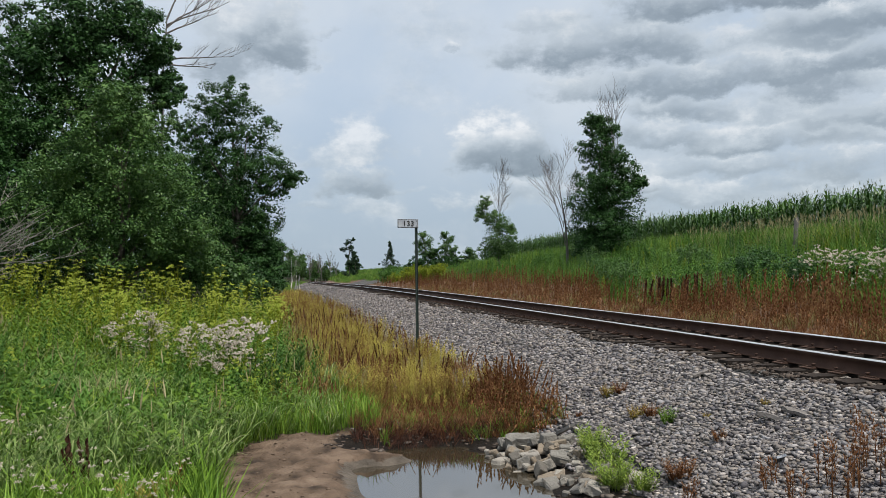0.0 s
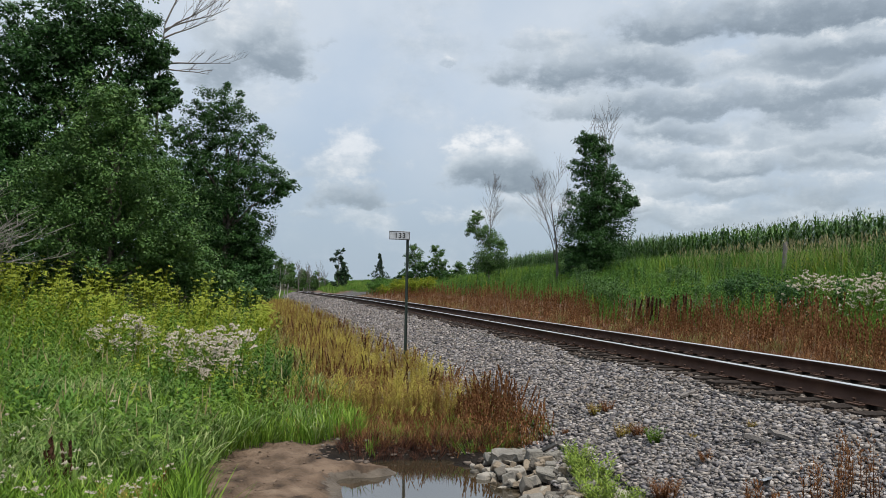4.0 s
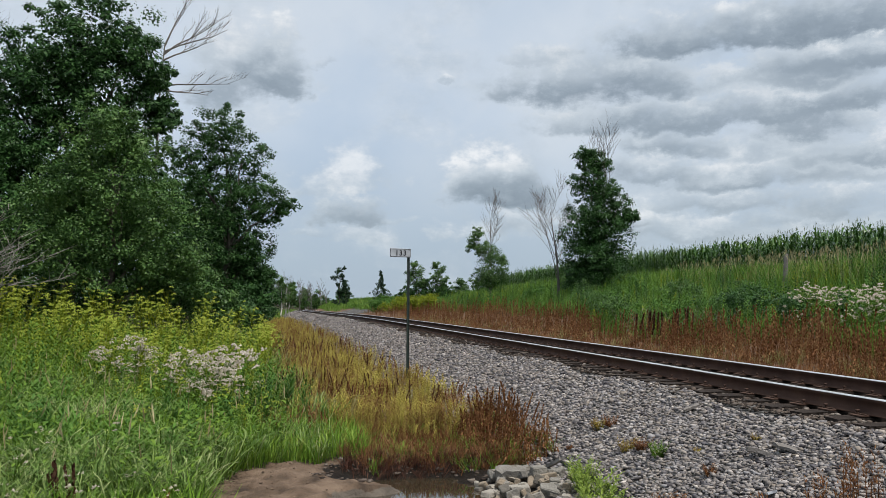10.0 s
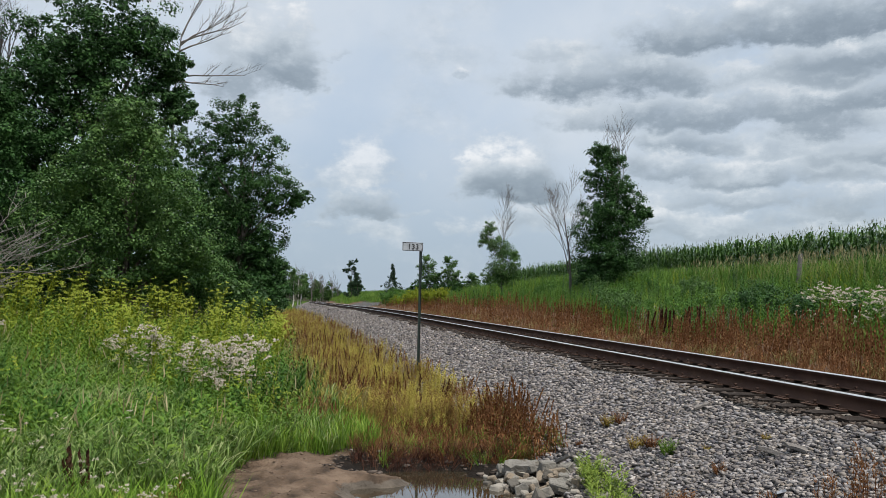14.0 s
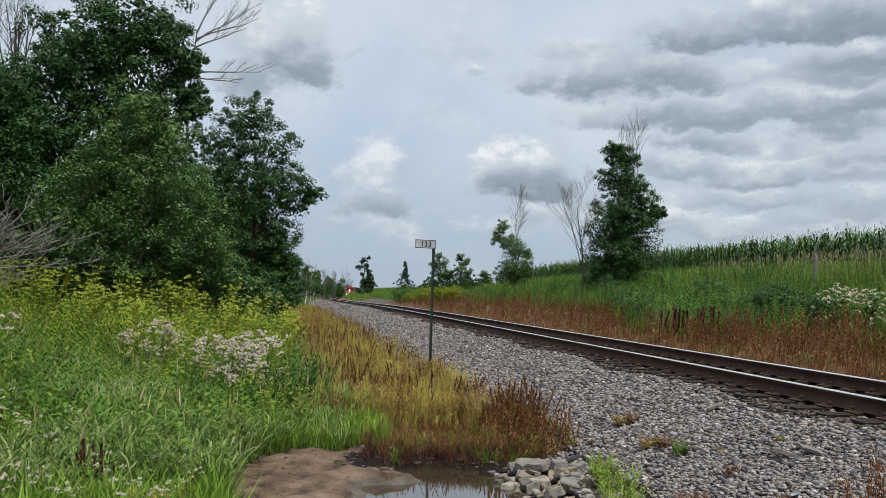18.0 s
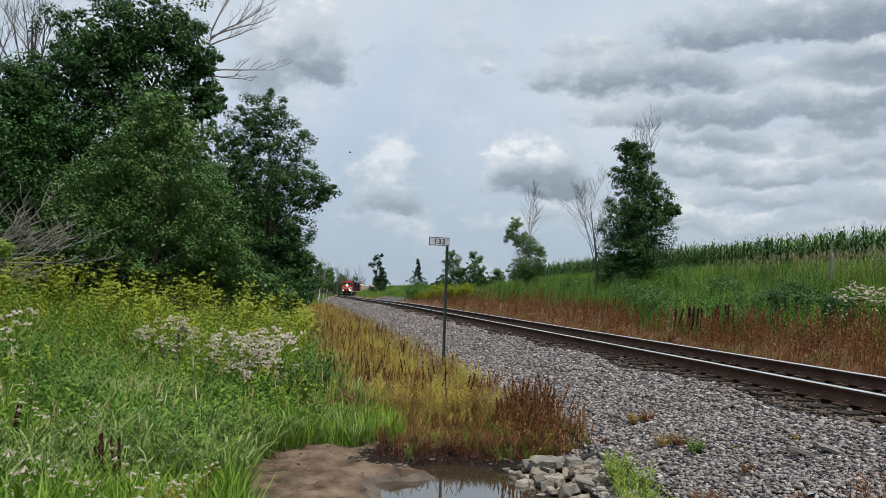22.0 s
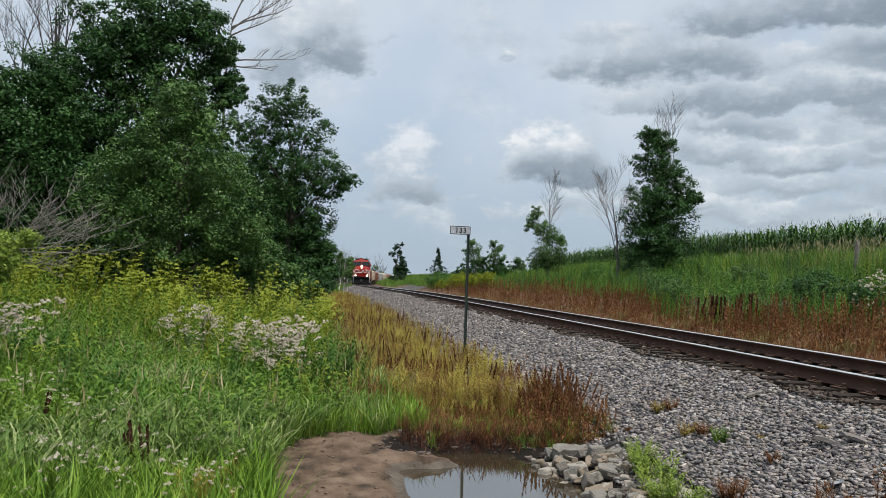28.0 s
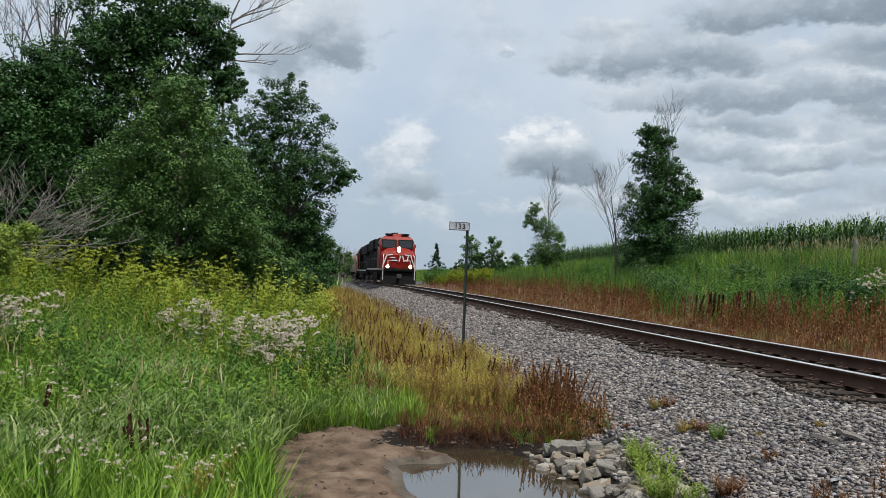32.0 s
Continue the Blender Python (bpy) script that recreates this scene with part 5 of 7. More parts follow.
    p = sow(320, 11.4, 14.0, 18.5, 27.0, lambda x, y, o: ((x - 12.6) / 0.9) ** 2 + ((y - 22.8) / 3.2) ** 2 < 1, True)
    plant_patch("grey_brush", "pale grey dead brush among the brown weeds", "brush", p[:110], [("stems", GREYBRUSH, [spike_weed(R, 0.6, 30, 0.12, 0.014) for _ in range(4)])], (0.5, 1.15), 0.4)
    p = sow(120, 11.0, 12.2, 20.0, 22.5, None, True)
    plant_patch("dark_dock", "dark red-brown dock stems on the bank", "weeds", p[:26], [("stems", DOCK, [column_weed(R, 0.85, 0.045, 36) for _ in range(3)])], (0.7, 1.1), 0.1)
    st = [join([leafy(R, 0.8, 22, 0.18, 0.04), forks(R, 0.98, 8, 0.2)]) for _ in range(4)]
    fl = [umbels(R, 0.98, 6, 0.26, 0.05) for _ in range(5)]
    p = sow(700, 11.9, 15.4, 11, 18.5, lambda x, y, o: (((x - 13.3) / 1.25) ** 2 + ((y - 14.7) / 2.9) ** 2 < 1) & (patches(np.stack([x, y], 1), 0.6, 3.2) > 0.35), True)
    plant_patch("white_bank_flowers", "cream-white flowering weeds on the bank", "wildflowers", p[:110], [("leaves", HERB, st), ("flower_heads", CREAM, fl)], (0.5, 1.3))
    rnd = random.Random(52)
    for x, y, h, mat in ((13.0, 25.5, 0.75, BANKHERB), (12.6, 22.5, 0.6, BANKHERB), (13.6, 28.5, 0.7, LEAF_MID), (14.2, 20.5, 0.8, LEAF_DARK), (15.0, 23.5, 0.7, LEAF_MID), (14.6, 32.0, 0.8, BANKHERB), (16.2, 28.0, 0.7, LEAF_MID), (15.6, 37.0, 0.8, LEAF_MID), (17.0, 34.0, 0.6, BANKHERB), (13.4, 17.2, 0.7, LEAF_DARK), (17.8, 43.5, 0.9, LEAF_MID), (16.5, 46.0, 0.9, BANKHERB)):
        z = float(land(np.array(x), np.array(y)))
        tree("bank_shrub", "low leafy green shrub in the bank grass", (x, y), [(x + rnd.uniform(-0.7, 0.7), y + rnd.uniform(-1.1, 1.1), z + h * rnd.uniform(0.35, 0.95), rnd.uniform(0.3, 0.55)) for _ in range(5)], mat, 0.07, 30, 36, 0.02, category="shrub", group="shrubs on the bank", limbs=False)
    # low bushes beside the curve, past the brown weeds
    rnd = random.Random(51)
    for x, y in ((12.6, 84.0), (13.6, 90.0), (14.8, 94.0), (15.6, 88.0), (12.9, 76.0), (14.2, 70.0), (13.4, 64.0), (16.4, 97.0), (15.2, 79.0)):
        z = float(land(np.array(x), np.array(y)))
        tree("bank_bush", "low olive-green bush on the bank beside the curve", (x, y), [(x + rnd.uniform(-0.9, 0.9), y + rnd.uniform(-0.8, 0.8), z + rnd.uniform(0.3, 0.9), rnd.uniform(0.45, 0.8)) for _ in range(4)], BANKHERB if y > 80 else GOLDLEAF, 0.10, 22, 40, 0.04, category="shrub", group="bushes beside the curve")
    # distant banks on both sides of the curve
    n = 1800
    s = RNG.uniform(100, 330, n)
    o = np.where(RNG.random(n) < 0.75, RNG.uniform(4.0, 22, n), RNG.uniform(-16, -3.6, n))
    c = np.array([track(v) for v in s])
    x, y = c[:, 0] + o * np.cos(c[:, 3]), c[:, 1] - o * np.sin(c[:, 3])
    pos = np.stack([x, y, land(x, y) - 0.03], 1)
    keep = ~((np.abs(s - 108) < 14) & (o > 3) & (o < 6.5))
    plant_patch("distant_bank_grass", "green grass on the far bank of the cutting", "grass", pos[keep], [("blades", BANKGRASS, [clump(R, 16, 0.75, 0.6, 0.05, 0.4) for _ in range(4)])], (0.8, 1.3))


def corn():
    def stalk_shape(rnd, h):
        out = [stalk(h, 0.018)]
        for i in range(12):
            u = i / 12
            z = h * (0.18 + 0.72 * u)
            a = (i % 2) * 3.14 + rnd.uniform(-0.7, 0.7)
            L = rnd.uniform(0.42, 0.62) * (1 - 0.35 * u)
            rise, tip = 0.30 + 0.45 * u, rnd.uniform(-0.25, 0.15) + 0.75 * u
            v = np.array([(0, 0, z), (0.40 * L * math.cos(a), 0.40 * L * math.sin(a), z + rise * L), (0.75 * L * math.cos(a), 0.75 * L * math.sin(a), z + (0.55 * rise + 0.5 * tip) * L), (L * math.cos(a), L * math.sin(a), z + tip * L)])
            w = np.array((-math.sin(a), math.cos(a), 0)) * 0.042
            out.append((np.array([v[0] - w * 0.6, v[0] + w * 0.6, v[1] - w, v[1] + w, v[2] - w * 0.7, v[2] + w * 0.7, v[3]]), np.array([(0, 1, 3), (0, 3, 2), (2, 3, 5), (2, 5, 4), (4, 5, 6)])))
        return join(out)

    def tassel(rnd, h):
        return join([leaf((0, 0, h - 0.05), (0.06 * math.cos(a), 0.06 * math.sin(a), rnd.uniform(0.14, 0.24)), 0.016, 0) for a in (0, 2.1, 4.2)])
    hs = [R.uniform(1.95, 2.2) for _ in range(6)]
    st = [stalk_shape(R, h) for h in hs]
    ts = [tassel(R, h) for h in hs]
    rows = []
    for k in range(5):
        y = np.arange(14 + k, 84 - 2 * k, 0.17)
        x = np.full_like(y, 22.9 + 0.76 * k) + RNG.normal(0, 0.04, len(y))
        rows.append(np.stack([x, y + RNG.normal(0, 0.03, len(y)), land(x, y)], 1))
    pos = np.concatenate(rows)
    plant_patch("corn_field", "rows of tall green tasselled corn along the field edge", "corn", pos, [("stalks", CORN, st), ("tassels", TASSEL, ts)], (0.90, 1.08), 0.025)


corn()


def fence_post(x, y, h, label):
    """A split, weather-worn post with a broken top."""
    z = float(land(np.array(x), np.array(y)))
    rnd = random.Random(6)
    bm = bmesh.new()
    rings = []
    for u in (0.0, 0.3, 0.6, 0.85, 1.0):
        ring = []
        for k in range(10):
            a = 0.6283 * k
            r = (0.10 - 0.02 * u) * rnd.uniform(0.8, 1.2)
            top = rnd.uniform(-0.16, 0.08) if u == 1.0 else 0.0
            ring.append(bm.verts.new((r * math.cos(a) + 0.05 * u, r * math.sin(a), -0.2 + (h + 0.2) * u + top)))
        rings.append(ring)
    for a, b in zip(rings[:-1], rings[1:]):
        for k in range(10):
            bm.faces.new((a[k], a[(k + 1) % 10], b[(k + 1) % 10], b[k]))
    bm.faces.new(rings[-1])
    me = bpy.data.meshes.new("fence_post")
    bm.to_mesh(me)
    bm.free()
    me.materials.append(DEADWOOD)
    tagged(put("fence_post", me, m=pose(x, y, z, 0, 3, 0)), label, "fence post", "posts along the field edge")


fence_post(18.4, 25.0, 1.25, "weathered grey wooden fence post in tall grass")


# ---- trees ----
def tube(pts, radii, sides=6):
    v, f = [], []
    for i, (p, r) in enumerate(zip(pts, radii)):
        p = Vector(p)
        d = (Vector(pts[min(i + 1, len(pts) - 1)]) - Vector(pts[max(i - 1, 0)])).normalized()
        q = d.to_track_quat("Z", "Y")
        for k in range(sides):
            a = 6.2832 * k / sides
            v.append(p + q @ Vector((math.cos(a) * r, math.sin(a) * r, 0)))
    for i in range(len(pts) - 1):
        for k in range(sides):
            a, b = i * sides + k, i * sides + (k + 1) % sides
            f.append((a, b, b + sides, a + sides))
    return np.array([p[:] for p in v]), np.array(f)


def bent(p, q, n, rnd, wob):
    p, q = Vector(p), Vector(q)
    L = (q - p).length
    out = []
    for i in range(n + 1):
        u = i / n
        j = Vector((rnd.uniform(-1, 1), rnd.uniform(-1, 1), rnd.uniform(-1, 1))) * wob * L * (u * (1 - u) * 4) * 0.5
        out.append(p.lerp(q, u) + j)
    return out


def leaves(centres, radii, per, size, flat=0.5, squash=0.8):
    """Leaf quads in loose clusters."""
    n = len(centres)
    c = np.repeat(centres, per, 0)
    r = np.repeat(radii, per)
    d = RNG.normal(0, 1, (len(c), 3))
    d /= np.linalg.norm(d, axis=1, keepdims=True)
    p = c + d * (r * RNG.random(len(c)) ** 0.45)[:, None] * np.array((1, 1, squash))
    nrm = RNG.normal(0, 1, (len(c), 3)) * 0.42 + np.array((0, 0, 1.0)) * flat + d * 0.9
    nrm /= np.linalg.norm(nrm, axis=1, keepdims=True)
    t = np.cross(nrm, RNG.normal(0, 1, (len(c), 3)))
    t /= np.linalg.norm(t, axis=1, keepdims=True)
    b = np.cross(nrm, t)
    s = size * RNG.uniform(0.65, 1.3, len(c))[:, None]
    fold = nrm * s * 0.12
    v = np.stack([p - t * s * 0.5, p + b * s * 0.30 - fold, p + t * s * 0.5, p - b * s * 0.30 - fold], 1).reshape(-1, 3)
    return v, np.arange(len(v)).reshape(-1, 4)


def tree(name, label, base, blobs, mat, size=0.15, dens=16, per=55, trunk=0.22, bark=None, hollow=0.25, group="", category="tree", limbs=True, ragged=1.0, cl=1.0):
    rnd = random.Random(int(base[0] * 13 + base[1] * 7))
    bx, by = base
    bz = float(land(np.array(bx), np.array(by))) - 0.1
    t = thing(name, pose(bx, by, bz), label, category, group)
    B = np.array(blobs, float)
    B[:, :3] -= np.array((bx, by, bz))
    top = B[:, 2].max()
    mid = B[:, :3].mean(0)
    pts = bent((0, 0, 0), (mid[0] * 0.7, mid[1] * 0.7, top * 0.86), 6, rnd, 0.05)
    v, f = tube(pts, [trunk * (1 - 0.13 * i) for i in range(7)], 8)
    put("trunk", mesh_of("trunk", v, f, bark or BARK, True), t)
    cs, rs = [], []
    for x, y, z, r in B:
        k = max(9, int(dens * 1.35 * r * r + 8))
        d = RNG.normal(0, 1, (k, 3))
        d /= np.linalg.norm(d, axis=1, keepdims=True)
        rad = r * (hollow + (1.15 * ragged - hollow) * RNG.random(k) ** 0.55) * np.where(RNG.random(k) < 0.2, RNG.uniform(1.0, 1.18, k), 1.0)
        cs.append(np.array((x, y, z)) + d * rad[:, None] * np.array((1, 1.1, 0.95)))
        rs.append(cl * np.full(k, 0.13 + 0.21 * r) * RNG.uniform(0.5, 1.4, k))
        if limbs:
            u = min(0.85, max(0.12, (z - r) / top * 0.9))
            p0 = Vector(pts[0]).lerp(Vector(pts[-1]), u)
            q = bent(p0, (x, y, z), 4, rnd, 0.10)
            v, f = tube(q, [trunk * w for w in (0.36, 0.28, 0.2, 0.14, 0.08)], 5)
            put("limb", mesh_of("limb", v, f, bark or BARK, True), t)
    cs, rs = np.concatenate(cs), np.concatenate(rs)
    inner = leaves(B[:, :3], B[:, 3] * 0.8, per * 4, size * 1.4)
    v, f = join([leaves(cs, rs, int(per * 1.45), size * 0.88, 0.6, 0.68), inner])
    put("crown", mesh_of("crown", v, f, mat), t)
    return t


def upright(name, label, base, height, radius, mat, size, n=60, per=30, lean=0.0, droop=0.0, bottom=0.08, category="tree", bark=None, group="", taper=0.8):
    """A narrow tree whose branches shorten towards the tip."""
    rnd = random.Random(int(base[0] * 31 + base[1] * 3))
    bx, by = base
    bz = float(land(np.array(bx), np.array(by))) - 0.1
    t = thing(name, pose(bx, by, bz), label, category, group)
    v, f = tube(bent((0, 0, 0), (lean, 0, height), 6, rnd, 0.03), [radius * 0.07 * (1.05 - 0.16 * i) for i in range(7)], 6)
    put("trunk", mesh_of("trunk", v, f, bark or BARK, True), t)
    cs, rs = [], []
    for k in range(n):
        u = bottom + (1 - bottom) * (k + rnd.random()) / n
        a = rnd.uniform(0, 6.28)
        reach = radius * (0.12 + (1 - u) ** taper) * rnd.uniform(0.25, 1.2) * (1 + 0.3 * math.sin(u * 23 + bx))
        for w in (0.45, 1.0):
            cs.append((lean * u + reach * w * math.cos(a), reach * w * math.sin(a), height * u - droop * reach * w + 0.05 * height * (1 - w)))
            rs.append((0.10 + 0.22 * radius * (1 - u)) * rnd.uniform(0.6, 1.3))
    v, f = leaves(np.array(cs), np.array(rs), per, size)
    put("crown", mesh_of("crown", v, f, mat), t)
    return t


def bare_tree(name, label, base, tip, spread, seed, levels=4, r0=0.10, bark=None, category="dead tree", bz=None, kids=4, limbs=(), rmin=0.008):
    rnd = random.Random(seed)
    bx, by = base
    if bz is None:
        bz = float(land(np.array(bx), np.array(by))) - 0.1
    t = thing(name, pose(bx, by, bz), label, category)
    trunk_end = Vector(tip) - Vector((bx, by, bz))
    main, twigs = [], []

    def grow_limb(p, q, r, lev):
        pts = bent(p, q, 4, rnd, 0.05)
        (main if lev == 0 else twigs).append(tube(pts, [r * (1 - 0.2 * i) for i in range(5)], 6 if lev == 0 else 4))
        if lev >= levels:
            return
        d = (Vector(q) - Vector(p))
        n = kids + (5 if lev == 0 else 2)
        for k in range(n):
            u = 0.25 + 0.72 * (k + rnd.random()) / n
            o = Vector(p).lerp(Vector(q), u)
            side = Vector((rnd.uniform(-1, 1), rnd.uniform(-1, 1), rnd.uniform(-0.1, 0.5))).normalized()
            e = o + (d.normalized() * 0.85 + side * spread + Vector((0, 0, 0.25))) * d.length * rnd.uniform(0.3, 0.46) * (1.15 - 0.5 * u)
            grow_limb(o, e, max(rmin, r * (1 - 0.7 * u) * 0.5), lev + 1)
    if not limbs:
        grow_limb(Vector((0, 0, 0)), trunk_end, r0, 0)
    else:
        main.append(tube(bent((0, 0, 0), trunk_end, 5, rnd, 0.06), [r0 * (1 - 0.15 * i) for i in range(6)], 6))
        o = Vector((bx, by, bz))
        for u, q in limbs:
            grow_limb(trunk_end * u, Vector(q) - o, r0 * 0.4, 1)
    v, f = join(main)
    put("trunk", mesh_of("trunk", v, f, bark or DEADWOOD, True), t)
    v, f = join(twigs)
    tagged(put("bare_crown", mesh_of("bare_crown", v, f, bark or DEADWOOD, True), t), kind="stuff")
    return t


def trees():
    tree("broadleaf_tree", "dark green leafy tree overhanging the track side, sky showing through", (-1.6, 38.2),
         [(-1.99, 37.98, 9.24, 1.14), (-3.38, 37.88, 7.88, 1.22), (-0.86, 38.03, 7.82, 1.22), (-2.14, 37.98, 6.34, 1.63), (-0.23, 38.04, 6.1, 1.22), (0.94, 38.03, 5.71, 0.76), (-0.89, 38.03, 4.9, 1.36), (-2.67, 37.94, 3.97, 1.63), (-0.39, 38.04, 3.44, 0.95), (-0.92, 38.03, 2.13, 1.22), (-3.43, 37.88, 2.41, 1.63), (0.11, 38.04, 1.85, 0.68)],
         LEAF_DARK, 0.125, 14, 76, 0.24)
    tree("young_maple", "mid-green leafy young tree in front of taller trees", (-5.0, 29.7),
         [(-5.19, 29.58, 7.57, 0.96), (-4.46, 29.7, 6.71, 1.07), (-5.91, 29.44, 6.33, 1.29), (-4.66, 29.67, 5.19, 1.61), (-6.36, 29.35, 4.73, 1.5), (-3.83, 29.79, 3.59, 1.5), (-5.49, 29.52, 3.18, 1.93), (-7.22, 29.15, 3.16, 1.5), (-2.88, 29.89, 2.58, 1.07), (-4.22, 29.73, 1.98, 1.29)],
         LEAF_MID, 0.115, 15, 78, 0.20)
    tree("tall_oak", "tall dark green broadleaf tree behind the thicket", (-7.6, 35.4),
         [(-8.8, 34.9, 11.5, 1.75), (-9.9, 34.6, 9.4, 1.7), (-7.18, 35.3, 12.58, 1.8), (-5.45, 35.62, 11.8, 1.67), (-4.56, 35.74, 10.66, 0.9), (-6.34, 35.47, 10.03, 2.06), (-8.5, 34.97, 9.58, 1.9), (-10.3, 34.49, 6.9, 1.9), (-9.06, 34.87, 6.3, 2.31), (-4.34, 35.77, 8.95, 1.03), (-6.79, 35.38, 7.36, 2.06), (-7.5, 35.2, 4.5, 2.2), (-4.9, 35.4, 5.0, 1.8)],
         LEAF_DARK, 0.17, 12, 66, 0.34)
    tree("thicket_tree", "dense dark green tree at the wood's edge", (-10.8, 31.4),
         [(-10.22, 31.4, 5.15, 1.89), (-11.35, 31.01, 6.29, 1.65), (-11.97, 30.77, 4.46, 1.89), (-10.55, 31.29, 2.7, 1.65), (-9.2, 31.72, 2.29, 1.41), (-11.97, 30.77, 2.49, 1.89), (-9.02, 31.77, 4.38, 1.18)],
         LEAF_DARK, 0.15, 13, 55, 0.2)
    tree("undergrowth_shrub", "dark leafy shrub at the foot of the trees", (-2.2, 33.0), [(-2.2, 33.0, 1.2, 1.3), (-0.9, 33.6, 0.9, 0.9), (-3.6, 32.6, 1.3, 1.3), (-0.2, 34.6, 0.9, 0.8)], LEAF_DARK, 0.12, 18, 55, 0.06, category="shrub")
    tree("undergrowth_shrub", "dark leafy shrub at the foot of the trees", (-7.5, 31.0), [(-7.5, 31.0, 1.2, 1.4), (-9.2, 30.6, 1.1, 1.3), (-6.0, 31.2, 1.1, 1.2), (-10.9, 30.2, 1.0, 1.2)], LEAF_DARK, 0.12, 18, 55, 0.06, category="shrub")
    # along the field on the other side
    tree("vine_covered_tree", "dark tree wrapped in climbing vines, narrow and upright", (17.9, 40.2),
         [(17.46, 40.45, 9.14, 0.67), (18.06, 40.18, 8.67, 0.69), (17.57, 40.4, 7.76, 0.95), (18.39, 40.03, 7.16, 0.84), (17.96, 40.23, 6.26, 1.34), (19.05, 39.73, 6.05, 0.84), (19.52, 39.5, 5.72, 0.45), (17.38, 40.48, 5.04, 1.29), (18.34, 40.06, 4.7, 1.34), (17.76, 40.32, 3.48, 1.57), (18.3, 40.08, 2.85, 1.34), (17.19, 40.56, 2.73, 1.06)],
         LEAF_DARK, 0.13, 28, 48, 0.16, cl=1.05)
    bare_tree("bare_branch_tree", "leafless grey tree top above the vines", (18.4, 40.6), (18.7, 40.6, 8.8), 0.6, 4, 3, 0.07)
    bare_tree("dead_tree", "leafless grey tree beside the vine-covered one", (16.6, 42.5), (16.3, 42.9, 6.3), 0.85, 9, 3, 0.085)
    tree("small_tree", "small green tree with vines at the field edge", (17.0, 57.7),
         [(16.03, 57.87, 6.23, 0.55), (16.5, 57.74, 5.14, 0.7), (15.68, 57.97, 5.38, 0.5), (17.23, 57.53, 4.48, 0.8), (17.08, 57.57, 3.42, 1.1), (17.48, 57.45, 2.77, 0.9), (16.46, 57.75, 2.79, 0.9), (17.92, 57.32, 4.25, 0.4)], LEAF_MID, 0.12, 40, 30, 0.08, cl=1.0)
    bare_tree("dead_tree", "thin leafless tree behind a small green one", (17.3, 58.6), (17.3, 58.6, 7.4), 0.6, 14, 3, 0.06)
    tree("sapling", "slender light green sapling at the field edge", (16.2, 82.5), [(15.9, 82.5, 5.0, 0.45), (16.5, 82.5, 4.2, 0.6), (15.6, 82.5, 3.9, 0.55), (16.2, 82.5, 3.1, 0.8), (16.9, 82.5, 2.8, 0.6)], LEAF_MID, 0.15, 30, 24, 0.06, category="sapling", group="saplings at the field edge", cl=1.2)
    tree("sapling", "slender light green sapling at the field edge", (18.4, 82.0), [(18.2, 82.0, 4.9, 0.4), (18.7, 82.0, 4.3, 0.55), (18.1, 82.0, 3.6, 0.6), (19.1, 82.0, 3.3, 0.5), (18.5, 82.0, 2.6, 0.8)], LEAF_MID, 0.15, 30, 24, 0.06, category="sapling", group="saplings at the field edge", cl=1.2)
    tree("sapling", "slender light green sapling at the field edge", (20.7, 81.2), [(20.6, 81.2, 3.2, 0.5), (21.0, 81.2, 2.6, 0.6), (20.4, 81.2, 2.2, 0.7)], LEAF_MID, 0.15, 30, 24, 0.05, category="sapling", group="saplings at the field edge", cl=1.2)
    tree("bush", "dense dark green bush below the saplings", (17.4, 82.2), [(17.18, 82.27, 2.2, 1.3), (15.42, 82.62, 2.0, 0.9), (19.42, 81.68, 2.1, 1.0), (16.3, 82.4, 1.2, 1.1), (18.4, 82.0, 1.2, 1.2), (14.6, 82.8, 1.3, 0.7), (20.4, 81.6, 1.3, 0.8)], LEAF_DARK, 0.17, 24, 42, 0.06, category="shrub", cl=0.8)
    upright("small_conifer", "small dark conifer on the distant bank", (17.1, 113.8), 4.9, 1.5, NEEDLE, 0.17, 70, 30, 0.0, 0.15, 0.03, taper=0.95)
    for x, y, h in ((14.6, 149.4, 7.9), (15.9, 149.0, 4.2)):
        rnd = random.Random(int(x * 10))
        g0 = float(land(np.array(x), np.array(y)))
        heads_ = [(x + rnd.uniform(-0.9, 0.9), y, g0 + h * u, 0.62 - 0.15 * u + rnd.uniform(-0.15, 0.2)) for u in (0.12, 0.22, 0.36, 0.52, 0.62, 0.74, 0.86, 0.93, 0.70)]
        tree("distant_pine", "ragged dark pine beside the distant curve", (x, y), heads_, NEEDLE, 0.22, 10, 22, 0.13, group="pines beside the curve", cl=1.2)
    tree("distant_tree", "distant rounded grey-green tree", (21.0, 205.0), [(21.0, 205.0, 3.2, 1.5), (21.8, 205.0, 2.2, 1.5), (20.4, 205.0, 1.6, 1.4)], LEAF_DARK, 0.4, 8, 30, 0.15)


far_bank()
trees()


